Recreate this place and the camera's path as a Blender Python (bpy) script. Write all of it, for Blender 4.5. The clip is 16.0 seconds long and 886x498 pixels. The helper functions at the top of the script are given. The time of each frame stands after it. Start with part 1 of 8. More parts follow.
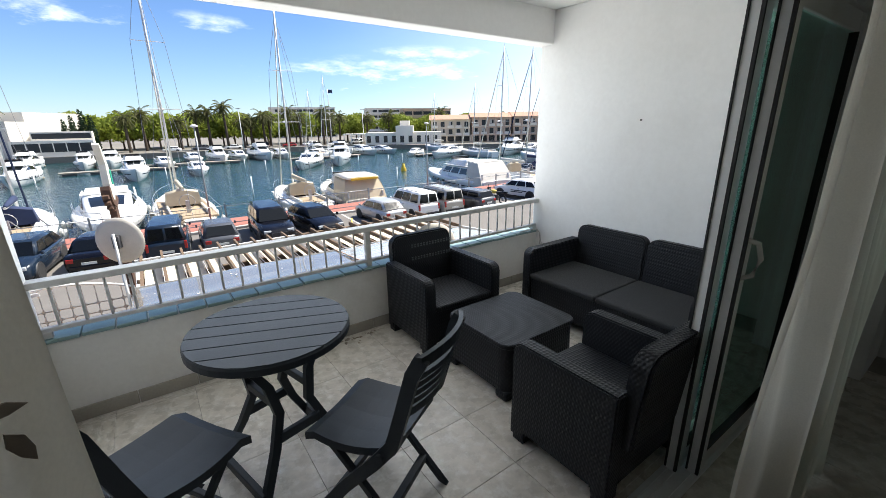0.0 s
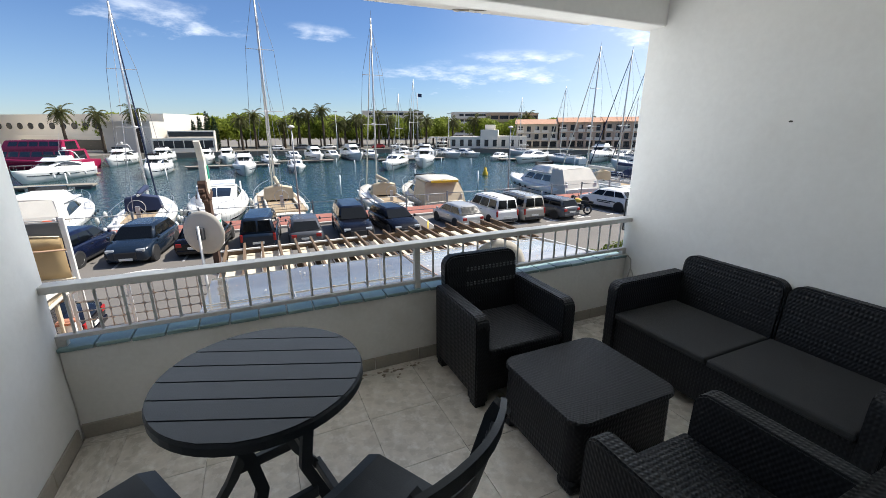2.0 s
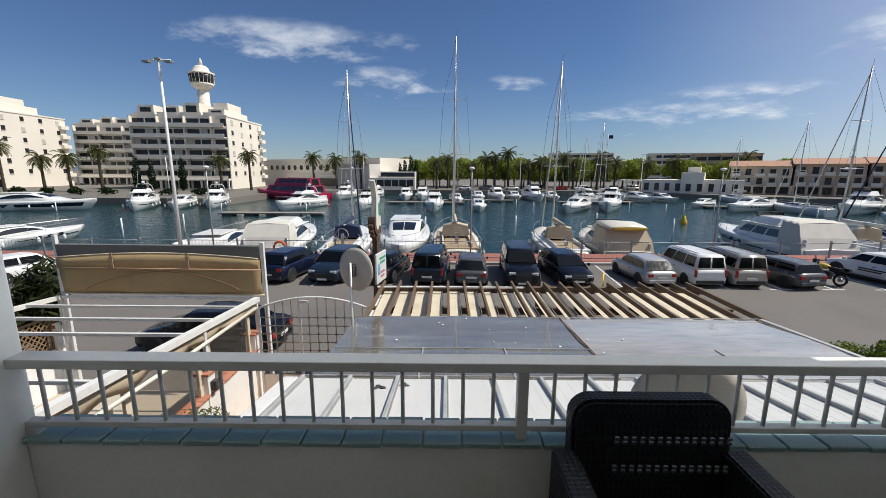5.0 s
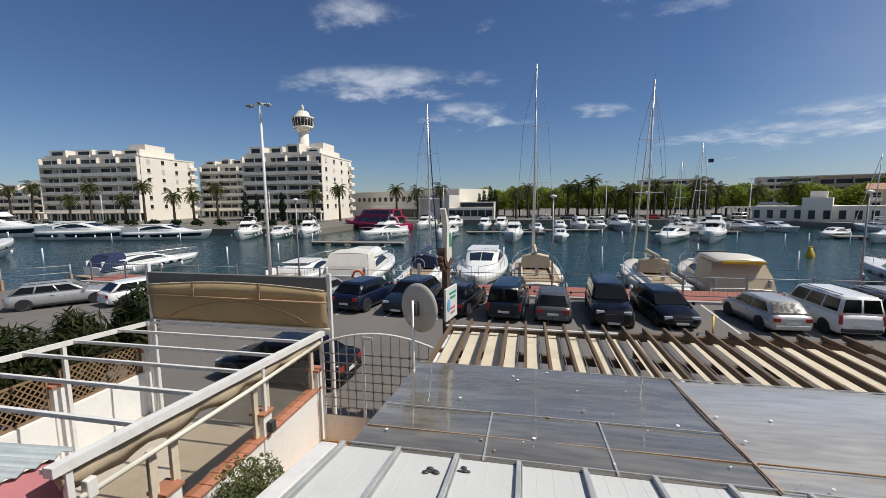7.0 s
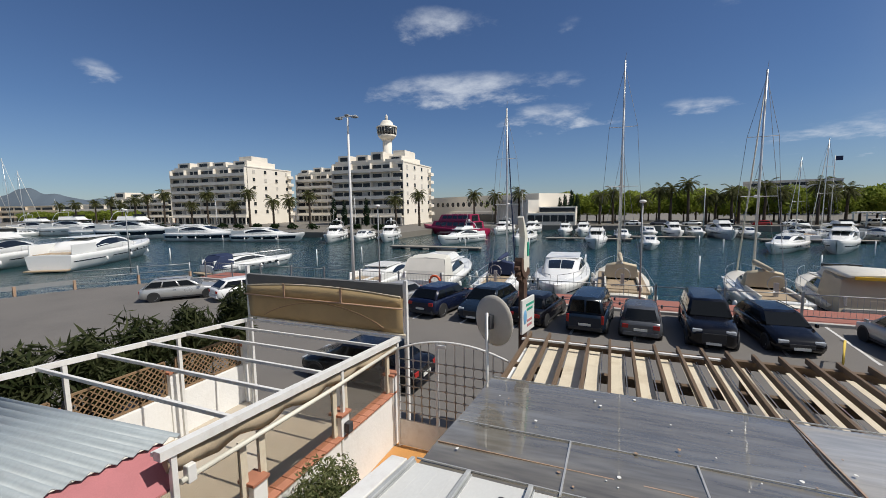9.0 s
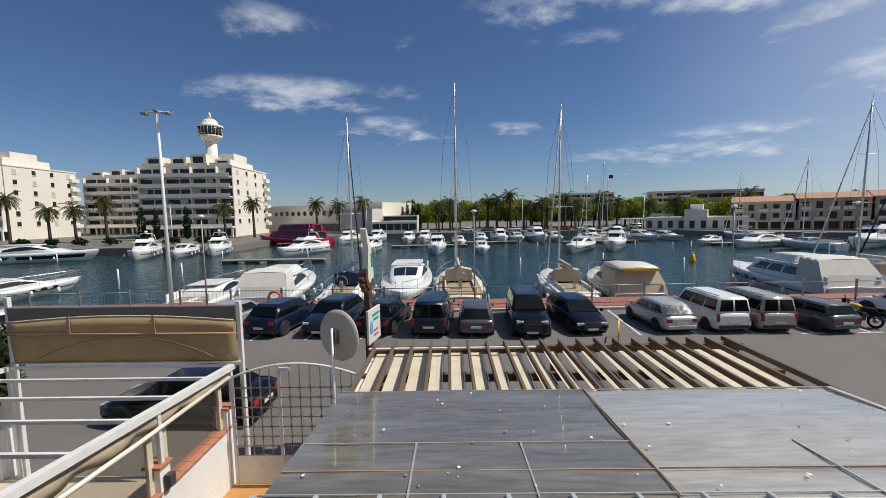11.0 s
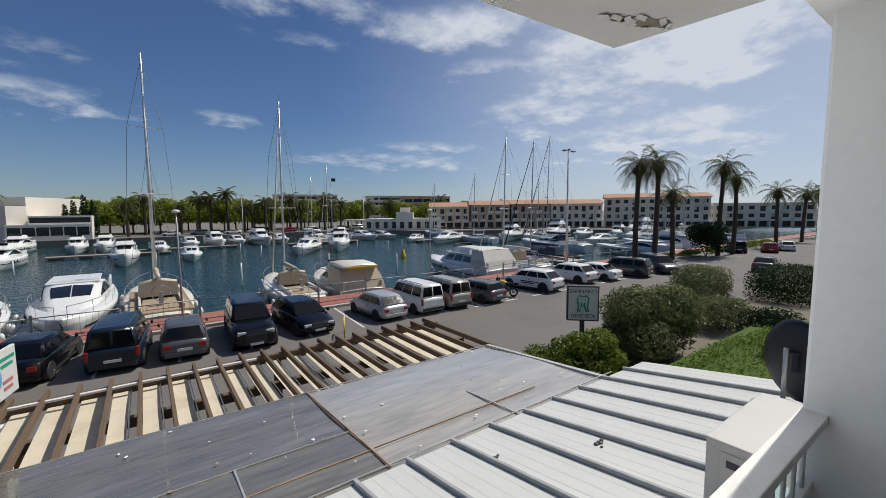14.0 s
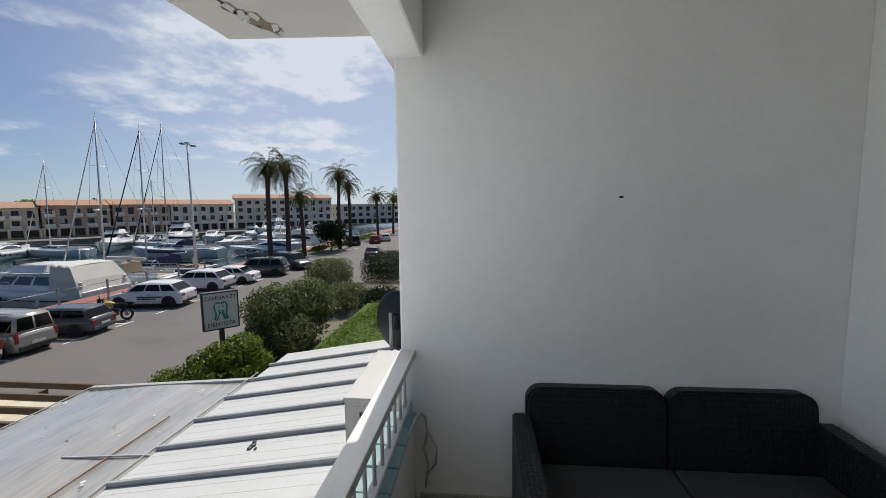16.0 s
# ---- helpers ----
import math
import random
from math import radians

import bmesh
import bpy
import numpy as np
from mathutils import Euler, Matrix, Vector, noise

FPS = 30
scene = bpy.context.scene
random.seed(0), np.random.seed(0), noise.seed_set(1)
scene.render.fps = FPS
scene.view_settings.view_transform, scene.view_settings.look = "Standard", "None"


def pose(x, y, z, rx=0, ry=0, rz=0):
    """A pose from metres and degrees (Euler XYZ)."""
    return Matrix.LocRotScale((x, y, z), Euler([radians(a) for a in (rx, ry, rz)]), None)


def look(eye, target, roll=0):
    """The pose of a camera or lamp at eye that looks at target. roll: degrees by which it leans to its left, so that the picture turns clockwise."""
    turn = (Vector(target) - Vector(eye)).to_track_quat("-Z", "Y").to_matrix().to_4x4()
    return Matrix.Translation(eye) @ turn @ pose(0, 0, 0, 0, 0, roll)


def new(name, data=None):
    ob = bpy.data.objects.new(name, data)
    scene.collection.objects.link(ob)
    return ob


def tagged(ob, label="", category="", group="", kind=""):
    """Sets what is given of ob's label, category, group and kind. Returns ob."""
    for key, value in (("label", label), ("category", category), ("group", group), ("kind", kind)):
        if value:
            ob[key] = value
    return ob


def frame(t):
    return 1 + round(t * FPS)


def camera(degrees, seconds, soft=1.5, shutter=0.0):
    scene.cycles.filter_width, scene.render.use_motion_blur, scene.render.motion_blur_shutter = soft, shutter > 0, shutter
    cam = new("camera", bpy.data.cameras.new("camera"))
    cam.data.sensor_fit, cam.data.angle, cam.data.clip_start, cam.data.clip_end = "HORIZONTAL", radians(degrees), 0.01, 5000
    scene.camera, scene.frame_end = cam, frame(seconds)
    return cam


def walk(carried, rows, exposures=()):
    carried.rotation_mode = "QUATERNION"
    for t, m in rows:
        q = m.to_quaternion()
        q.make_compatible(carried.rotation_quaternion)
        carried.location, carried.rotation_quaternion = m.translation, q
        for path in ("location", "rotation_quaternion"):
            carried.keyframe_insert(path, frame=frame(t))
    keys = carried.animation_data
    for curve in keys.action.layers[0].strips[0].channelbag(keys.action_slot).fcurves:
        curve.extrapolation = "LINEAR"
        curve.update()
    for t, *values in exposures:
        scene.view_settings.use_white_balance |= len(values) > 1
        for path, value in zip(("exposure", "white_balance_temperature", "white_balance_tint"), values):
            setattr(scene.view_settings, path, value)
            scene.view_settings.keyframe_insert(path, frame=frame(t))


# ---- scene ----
cam = camera(94.7, 16.0, soft=0.85)
PATH = [
    (0, (0.709, -0.668, 1.578), (1.822, 0.886, 0.991), -0.8),
    (0.5, (0.75, -0.632, 1.556), (1.765, 0.992, 0.979), -0.9),
    (1, (0.835, -0.508, 1.538), (1.79, 1.153, 0.964), -0.7),
    (1.5, (0.956, -0.391, 1.547), (1.848, 1.307, 0.979), -0.5),
    (2, (1.098, -0.276, 1.547), (1.889, 1.472, 0.98), -0.0),
    (2.5, (1.298, -0.169, 1.546), (1.947, 1.637, 0.981), 0.7),
    (3, (1.399, -0.042, 1.534), (1.925, 1.807, 0.982), 1.2),
    (3.5, (1.478, 0.152, 1.532), (1.893, 2.039, 1.014), 1.1),
    (4, (1.546, 0.331, 1.567), (1.807, 2.255, 1.087), 0.9),
    (4.2, (1.589, 0.384, 1.561), (1.778, 2.321, 1.103), 0.8),
    (6.5, (1.754, 1.520, 1.456), (1.487, 3.484, 1.191), -0.7),
    (7, (1.746, 1.660, 1.450), (1.346, 3.605, 1.216), -0.7),
    (7.5, (1.694, 1.780, 1.443), (1.128, 3.685, 1.224), -1.0),
    (8, (1.671, 1.840, 1.456), (0.922, 3.681, 1.237), -1.0),
    (8.2, (1.667, 1.840, 1.467), (0.858, 3.655, 1.247), -0.9),
    (10.3, (1.843, 1.740, 1.581), (1.459, 3.695, 1.406), -1.2),
    (10.5, (1.838, 1.735, 1.584), (1.554, 3.707, 1.408), -1.3),
    (11, (1.792, 1.750, 1.581), (1.758, 3.742, 1.404), -1.1),
    (11.5, (1.813, 1.74, 1.56), (2.01, 3.723, 1.383), -1.1),
    (12, (1.848, 1.759, 1.548), (2.266, 3.707, 1.371), -0.9),
    (12.5, (1.844, 1.754, 1.582), (2.469, 3.645, 1.398), -0.7),
    (13, (1.834, 1.816, 1.551), (2.652, 3.632, 1.368), -0.7),
    (13.5, (1.893, 1.8, 1.549), (2.885, 3.527, 1.366), -0.7),
    (14, (1.955, 1.768, 1.58), (3.128, 3.378, 1.393), -0.4),
    (14.5, (2.015, 1.764, 1.542), (3.395, 3.2, 1.357), -0.3),
    (15, (1.996, 1.756, 1.536), (3.64, 2.879, 1.348), -0.4),
    (15.5, (1.967, 1.75, 1.545), (3.836, 2.434, 1.349), -0.8),
    (16, (1.927, 1.747, 1.547), (3.907, 1.942, 1.346), -0.8),
]
EXPOSURES = [(0, 1.1), (1.5, 0.8), (2.5, 0.45), (3.5, 0.2), (4.2, 0.05), (6.5, -0.2), (12.5, -0.25), (13.5, -0.3), (14.5, -0.35), (15.5, -0.3), (16, -0.2)]
walk(cam, [(t, look(eye, target, roll)) for t, eye, target, roll in PATH], EXPOSURES)

# ---- world, sun, exposure ----
SUN_EL, SUN_AZ = 54.0, 88.0   # height of the sun, and its turn from +y towards +x
world = bpy.data.worlds.new("sky")
scene.world = world
world.use_nodes = True


CLOUDS = [(-22.7, 23.0, 7.5, 2.2, 0.85), (-18.3, 15.4, 14.0, 2.3, 0.85), (-6.8, 11.6, 9.0, 2.0, 0.65), (-4.6, 21.6, 3.4, 1.7, 0.45), (8.7, 11.3, 4.5, 1.3, 0.45), (17.0, 21.0, 9.0, 1.8, 0.2),
          (28.0, 6.8, 18.0, 2.2, 0.45), (34.0, 8.6, 8.0, 1.3, 0.6), (16.0, 25.4, 14.0, 3.0, 0.8), (38.0, 23.4, 14.0, 3.0, 0.9), (42.2, 18.5, 7.0, 1.6, 0.7), (63.0, 20.0, 17.0, 7.5, 1.15),
          (50.0, 12.4, 9.0, 2.8, 0.8), (64.0, 9.0, 18.0, 4.2, 0.6), (72.0, 36.0, 30.0, 12.0, 0.9), (-61.8, 14.6, 2.4, 1.4, 0.65), (9.6, 10.5, 3.0, 1.2, 0.3)]


def build_sky():
    nt = world.node_tree
    nt.nodes.clear()
    N, L = nt.nodes.new, nt.links.new
    out, bg, sky = N("ShaderNodeOutputWorld"), N("ShaderNodeBackground"), N("ShaderNodeTexSky")
    sky.sky_type, sky.sun_disc = "NISHITA", False
    sky.sun_elevation, sky.sun_rotation = radians(SUN_EL), radians(SUN_AZ)
    sky.air_density, sky.dust_density, sky.ozone_density = 1.0, 0.1, 3.0
    bg.inputs[1].default_value = 0.066
    co, sep = N("ShaderNodeTexCoord"), N("ShaderNodeSeparateXYZ")
    L(co.outputs["Generated"], sep.inputs[0])

    def calc(op, a, b=None, c=None):
        n = N("ShaderNodeMath")
        n.operation = op
        for i, v in enumerate((a, b, c)):
            if v is None:
                continue
            if isinstance(v, (int, float)):
                n.inputs[i].default_value = v
            else:
                L(v, n.inputs[i])
        return n.outputs[0]
    # a flat cloud deck seen in perspective
    zz = calc("ADD", calc("MAXIMUM", sep.outputs[2], 0.0), 0.16)
    u, v = calc("DIVIDE", sep.outputs[0], zz), calc("DIVIDE", sep.outputs[1], zz)
    comb = N("ShaderNodeCombineXYZ")
    L(u, comb.inputs[0]), L(v, comb.inputs[1])
    fine, wisp = N("ShaderNodeTexNoise"), N("ShaderNodeTexNoise")
    for n, s, d, r in ((fine, 3.2, 9, 0.62), (wisp, 1.1, 6, 0.6)):
        n.inputs["Scale"].default_value, n.inputs["Detail"].default_value, n.inputs["Roughness"].default_value = s, d, r
        L(comb.outputs[0], n.inputs["Vector"])
    az = calc("DEGREES", calc("ARCTAN2", sep.outputs[0], sep.outputs[1]))
    el = calc("DEGREES", calc("ARCSINE", sep.outputs[2]))
    az = calc("ADD", az, calc("MULTIPLY_ADD", wisp.outputs[0], 8.0, -4.0))
    el = calc("ADD", el, calc("MULTIPLY_ADD", fine.outputs[0], 3.0, -1.5))
    # fair-weather clouds, a sheet of them on the sun's side: turn, height, half width, half height, weight
    mass = -1.1
    for a0, e0, wa, we, k in CLOUDS:
        da = calc("POWER", calc("ABSOLUTE", calc("MULTIPLY_ADD", az, 1 / wa, -a0 / wa)), 2.0)
        de = calc("POWER", calc("ABSOLUTE", calc("MULTIPLY_ADD", el, 1 / we, -e0 / we)), 2.0)
        mass = calc("MAXIMUM", mass, calc("MULTIPLY_ADD", calc("ADD", da, de), -1.0, k))
    dens = calc("ADD", mass, calc("MULTIPLY_ADD", fine.outputs[0], 4.4, -2.2))
    ramp = N("ShaderNodeMapRange")
    ramp.interpolation_type = "SMOOTHSTEP"
    ramp.inputs[1].default_value, ramp.inputs[2].default_value = -0.1, 1.7
    L(dens, ramp.inputs[0])
    veil = N("ShaderNodeMapRange")
    veil.inputs[1].default_value, veil.inputs[2].default_value, veil.inputs[3].default_value, veil.inputs[4].default_value = 0.20, 0.0, 0.0, 0.06
    L(sep.outputs[2], veil.inputs[0])
    haze = N("ShaderNodeMapRange")
    haze.interpolation_type = "SMOOTHSTEP"
    haze.inputs[1].default_value, haze.inputs[2].default_value, haze.inputs[4].default_value = 18.0, 66.0, 0.50
    L(az, haze.inputs[0])
    amount = calc("MINIMUM", calc("ADD", calc("MULTIPLY_ADD", ramp.outputs[0], 0.80, veil.outputs[0]), haze.outputs[0]), 0.92)
    mix = N("ShaderNodeMix")
    mix.data_type = "RGBA"
    L(amount, mix.inputs["Factor"])
    tint = N("ShaderNodeMix")
    tint.data_type, tint.blend_type = "RGBA", "MULTIPLY"
    tint.inputs["Factor"].default_value = 1.0
    L(sky.outputs[0], tint.inputs[6])
    tint.inputs[7].default_value = (0.79, 0.96, 1.24, 1)
    L(tint.outputs[2], mix.inputs[6])
    mix.inputs[7].default_value = (12.4, 13.2, 14.4, 1)
    L(mix.outputs[2], bg.inputs[0])
    L(bg.outputs[0], out.inputs[0])


build_sky()
sun = new("sun", bpy.data.lights.new("sun", "SUN"))
sun.data.energy, sun.data.angle, sun.data.color = 5.0, radians(0.53), (1.0, 0.95, 0.87)
sx, sy = math.sin(radians(SUN_AZ)) * math.cos(radians(SUN_EL)), math.cos(radians(SUN_AZ)) * math.cos(radians(SUN_EL))
sun.matrix_world = look((60 * sx, 60 * sy, 60 * math.sin(radians(SUN_EL))), (0, 0, 0))

# area lamp added in the balcony's opening, on top of sky and sea-front light
fill_lamp = new("balcony_fill_lamp", bpy.data.lights.new("balcony_fill_lamp", "AREA"))
fill_lamp.data.shape, fill_lamp.data.size, fill_lamp.data.size_y = "RECTANGLE", 3.7, 1.36
fill_lamp.data.energy, fill_lamp.data.color = 10.5, (0.95, 1.0, 1.0)
fill_lamp.matrix_world = look((2.0, 2.24, 1.54), (2.0, 0.0, 1.50))

# ---- materials ----
MATS = {}


def material(name, color, rough=0.6, metal=0.0, var=0.12, scale=6.0, grain=90.0, bump=0.0, bump_scale=60.0, vary=0.0, stain=None, stain_amt=0.0,
             stain_scale=1.5, spec=0.5, alpha=1.0, trans=0.0, coat=0.0, stretch=(1, 1, 1)):
    """A painted, plastered or grown surface: broad tone drift, fine grain, stains and relief."""
    m = bpy.data.materials.new(name)
    m.use_nodes = True
    nt = m.node_tree
    N, L = nt.nodes.new, nt.links.new
    p = nt.nodes["Principled BSDF"]
    p.inputs["Roughness"].default_value, p.inputs["Metallic"].default_value = rough, metal
    p.inputs["Specular IOR Level"].default_value = spec
    p.inputs["Alpha"].default_value, p.inputs["Transmission Weight"].default_value, p.inputs["Coat Weight"].default_value = alpha, trans, coat
    co, mp = N("ShaderNodeTexCoord"), N("ShaderNodeMapping")
    mp.inputs["Scale"].default_value = stretch
    L(co.outputs["Object"], mp.inputs[0])
    a, b = N("ShaderNodeTexNoise"), N("ShaderNodeTexNoise")
    for n, s, d in ((a, scale, 4), (b, grain, 2)):
        n.inputs["Scale"].default_value, n.inputs["Detail"].default_value = s, d
        L(mp.outputs[0], n.inputs["Vector"])
    add = N("ShaderNodeMath")
    add.operation = "ADD"
    L(a.outputs[0], add.inputs[0]), L(b.outputs[0], add.inputs[1])
    last = add.outputs[0]
    if vary:
        info, am = N("ShaderNodeObjectInfo"), N("ShaderNodeMath")
        am.operation = "MULTIPLY_ADD"
        am.inputs[1].default_value = vary
        L(info.outputs["Random"], am.inputs[0]), L(last, am.inputs[2])
        last = am.outputs[0]
    rng = N("ShaderNodeMapRange")
    rng.inputs[1].default_value, rng.inputs[2].default_value = 0.6, 1.4 + vary
    rng.inputs[3].default_value, rng.inputs[4].default_value = 1 - var, 1 + var
    L(last, rng.inputs[0])
    mul = N("ShaderNodeMix")
    mul.data_type, mul.blend_type = "RGBA", "MULTIPLY"
    mul.inputs["Factor"].default_value = 1
    mul.inputs[6].default_value = (*color, 1)
    L(rng.outputs[0], mul.inputs[7])
    last = mul.outputs[2]
    if stain:
        c, cr, mx = N("ShaderNodeTexNoise"), N("ShaderNodeMapRange"), N("ShaderNodeMix")
        c.inputs["Scale"].default_value, c.inputs["Detail"].default_value, c.inputs["Roughness"].default_value = stain_scale, 7, 0.65
        L(mp.outputs[0], c.inputs["Vector"])
        cr.inputs[1].default_value, cr.inputs[2].default_value, cr.inputs[4].default_value = 0.5, 0.72, stain_amt
        L(c.outputs[0], cr.inputs[0])
        mx.data_type = "RGBA"
        L(cr.outputs[0], mx.inputs["Factor"]), L(last, mx.inputs[6])
        mx.inputs[7].default_value = (*stain, 1)
        last = mx.outputs[2]
    L(last, p.inputs["Base Color"])
    rr = N("ShaderNodeMapRange")
    rr.inputs[3].default_value, rr.inputs[4].default_value = max(rough - 0.08, 0.02), min(rough + 0.08, 1)
    L(a.outputs[0], rr.inputs[0]), L(rr.outputs[0], p.inputs["Roughness"])
    if bump:
        bn, bt = N("ShaderNodeBump"), N("ShaderNodeTexNoise")
        bt.inputs["Scale"].default_value, bt.inputs["Detail"].default_value = bump_scale, 5
        L(mp.outputs[0], bt.inputs["Vector"])
        bn.inputs["Strength"].default_value, bn.inputs["Distance"].default_value = bump, 0.01
        L(bt.outputs[0], bn.inputs["Height"]), L(bn.outputs[0], p.inputs["Normal"])
    MATS[name] = m
    return m


def leafy(name, color, color2):
    m = material(name, color, rough=0.6, var=0.25, scale=3, grain=20, spec=0.12)
    nt = m.node_tree
    p = nt.nodes["Principled BSDF"]
    N, L = nt.nodes.new, nt.links.new
    geo, mx = N("ShaderNodeNewGeometry"), N("ShaderNodeMix")
    mx.data_type = "RGBA"
    L(geo.outputs["Random Per Island"], mx.inputs["Factor"])
    mx.inputs[6].default_value, mx.inputs[7].default_value = (*color, 1), (*color2, 1)
    L(mx.outputs[2], p.inputs["Base Color"])
    tr, ms = N("ShaderNodeBsdfTranslucent"), N("ShaderNodeMixShader")
    L(mx.outputs[2], tr.inputs[0])
    ms.inputs[0].default_value = 0.42
    out = nt.nodes["Material Output"]
    L(p.outputs[0], ms.inputs[1]), L(tr.outputs[0], ms.inputs[2]), L(ms.outputs[0], out.inputs[0])
    return m


def glass(name, color, rough=0.02, power=4.0, gloss=(1, 1, 1)):
    m = bpy.data.materials.new(name)
    m.use_nodes = True
    nt = m.node_tree
    N, L = nt.nodes.new, nt.links.new
    nt.nodes.remove(nt.nodes["Principled BSDF"])
    tr, gl, fr, ms = N("ShaderNodeBsdfTransparent"), N("ShaderNodeBsdfGlossy"), N("ShaderNodeLayerWeight"), N("ShaderNodeMixShader")
    pw, ad = N("ShaderNodeMath"), N("ShaderNodeMath")
    pw.operation, ad.operation = "POWER", "MULTIPLY_ADD"
    pw.inputs[1].default_value, ad.inputs[1].default_value, ad.inputs[2].default_value = power, 0.7, 0.05
    gl.inputs["Color"].default_value = (*gloss, 1)
    tr.inputs[0].default_value = (*color, 1)
    gl.inputs["Roughness"].default_value = rough
    L(fr.outputs["Facing"], pw.inputs[0]), L(pw.outputs[0], ad.inputs[0])
    L(ad.outputs[0], ms.inputs[0]), L(tr.outputs[0], ms.inputs[1]), L(gl.outputs[0], ms.inputs[2])
    L(ms.outputs[0], nt.nodes["Material Output"].inputs[0])
    MATS[name] = m
    return m


def weave(name, color):
    """Moulded rattan: over-and-under strands in relief."""
    m = material(name, color, rough=0.48, var=0.18, scale=5, grain=60, spec=0.3)
    nt = m.node_tree
    N, L = nt.nodes.new, nt.links.new
    p = nt.nodes["Principled BSDF"]
    co = N("ShaderNodeTexCoord")
    w = []
    for axis, sc in ((0, 105), (1, 105), (2, 70)):
        sep = N("ShaderNodeSeparateXYZ")
        L(co.outputs["Object"], sep.inputs[0])
        m1, m2 = N("ShaderNodeMath"), N("ShaderNodeMath")
        m1.operation, m2.operation = "MULTIPLY", "SINE"
        m1.inputs[1].default_value = sc * 6.283 / 2
        L(sep.outputs[axis], m1.inputs[0]), L(m1.outputs[0], m2.inputs[0])
        w.append(m2.outputs[0])
    a1, a2 = N("ShaderNodeMath"), N("ShaderNodeMath")
    a1.operation = a2.operation = "ADD"
    x1 = N("ShaderNodeMath")
    x1.operation = "MULTIPLY"
    L(w[0], a1.inputs[0]), L(w[1], a1.inputs[1])
    s1 = N("ShaderNodeMath")
    s1.operation = "MULTIPLY"
    L(w[0], s1.inputs[0]), L(w[1], s1.inputs[1])
    L(a1.outputs[0], x1.inputs[0]), L(w[2], x1.inputs[1])
    L(s1.outputs[0], a2.inputs[0]), L(x1.outputs[0], a2.inputs[1])
    bn = N("ShaderNodeBump")
    bn.inputs["Strength"].default_value, bn.inputs["Distance"].default_value = 0.34, 0.003
    L(a2.outputs[0], bn.inputs["Height"]), L(bn.outputs[0], p.inputs["Normal"])
    return m


def plain(name, color, rough=0.5, metal=0.0, **k):
    return material(name, color, rough, metal, **k)


M_PLASTER = material("white_plaster", (0.87, 0.87, 0.86), 0.85, var=0.03, scale=1.2, grain=30, bump=0.25, bump_scale=9, stain=(0.62, 0.60, 0.56), stain_amt=0.22, stain_scale=0.9)
M_PARAPET = material("worn_white_plaster", (0.82, 0.81, 0.78), 0.85, var=0.05, scale=2, grain=40, bump=0.35, bump_scale=12, stain=(0.52, 0.47, 0.40), stain_amt=0.35, stain_scale=1.6)
M_CEIL = material("ceiling_paint", (0.86, 0.85, 0.83), 0.9, var=0.03, scale=1, grain=30, bump=0.15, bump_scale=20)
M_TILE = material("marbled_floor_tile", (0.60, 0.555, 0.49), 0.28, var=0.22, scale=11, grain=30, vary=0.2, stain=(0.82, 0.80, 0.76), stain_amt=0.9, stain_scale=14, bump=0.03)
M_GROUT = material("grout", (0.36, 0.33, 0.29), 0.9)
M_SKIRT = material("skirting_tile", (0.38, 0.35, 0.30), 0.45, var=0.15, scale=8, vary=0.3, stain=(0.24, 0.21, 0.17), stain_amt=0.4)
M_TEAL = material("glazed_teal_tile", (0.22, 0.33, 0.33), 0.35, var=0.2, scale=6, vary=0.5, stain=(0.45, 0.46, 0.42), stain_amt=0.45, stain_scale=5)
M_RAIL = material("grey_painted_steel", (0.62, 0.61, 0.59), 0.5, var=0.07, scale=8, stain=(0.42, 0.36, 0.30), stain_amt=0.25, stain_scale=9)
M_RATTAN = weave("anthracite_rattan", (0.013, 0.0145, 0.018))
M_CUSHION = material("dark_grey_cushion", (0.030, 0.031, 0.033), 0.85, var=0.2, scale=5, grain=150, bump=0.3, bump_scale=300)
M_PLASTIC = material("anthracite_plastic", (0.022, 0.029, 0.038), 0.45, spec=0.35, var=0.14, scale=7, grain=200, bump=0.08, bump_scale=250)
M_ALU = material("white_aluminium", (0.80, 0.81, 0.81), 0.35, var=0.03)
M_SEAL = material("black_rubber_seal", (0.012, 0.012, 0.013), 0.6)
M_GLASS = glass("door_glass", (0.62, 0.80, 0.76), 0.02, 1.0, (0.80, 1.0, 0.96))
M_CURTAIN = material("cream_curtain", (0.76, 0.73, 0.66), 0.9, var=0.06, scale=4, grain=200, bump=0.15, bump_scale=180)


def translucent(m, amount):
    """Thin cloth: part of the light passes through it."""
    nt = m.node_tree
    p = nt.nodes["Principled BSDF"]
    tr, ms = nt.nodes.new("ShaderNodeBsdfTranslucent"), nt.nodes.new("ShaderNodeMixShader")
    nt.links.new(p.inputs["Base Color"].links[0].from_socket, tr.inputs[0])
    ms.inputs[0].default_value = amount
    nt.links.new(p.outputs[0], ms.inputs[1]), nt.links.new(tr.outputs[0], ms.inputs[2])
    nt.links.new(ms.outputs[0], nt.nodes["Material Output"].inputs[0])


translucent(M_CURTAIN, 0.55)
M_MOTIF = material("taupe_embroidery", (0.30, 0.25, 0.20), 0.85)
M_ROOM = material("room_paint", (0.78, 0.76, 0.72), 0.9, var=0.03)
M_DARK = material("dark_wood", (0.03, 0.026, 0.022), 0.5)
M_CABLE = material("grey_cable", (0.50, 0.49, 0.47), 0.5)
M_CONC = material("bare_concrete", (0.33, 0.29, 0.23), 0.95, var=0.25, scale=14, bump=0.6, bump_scale=40)


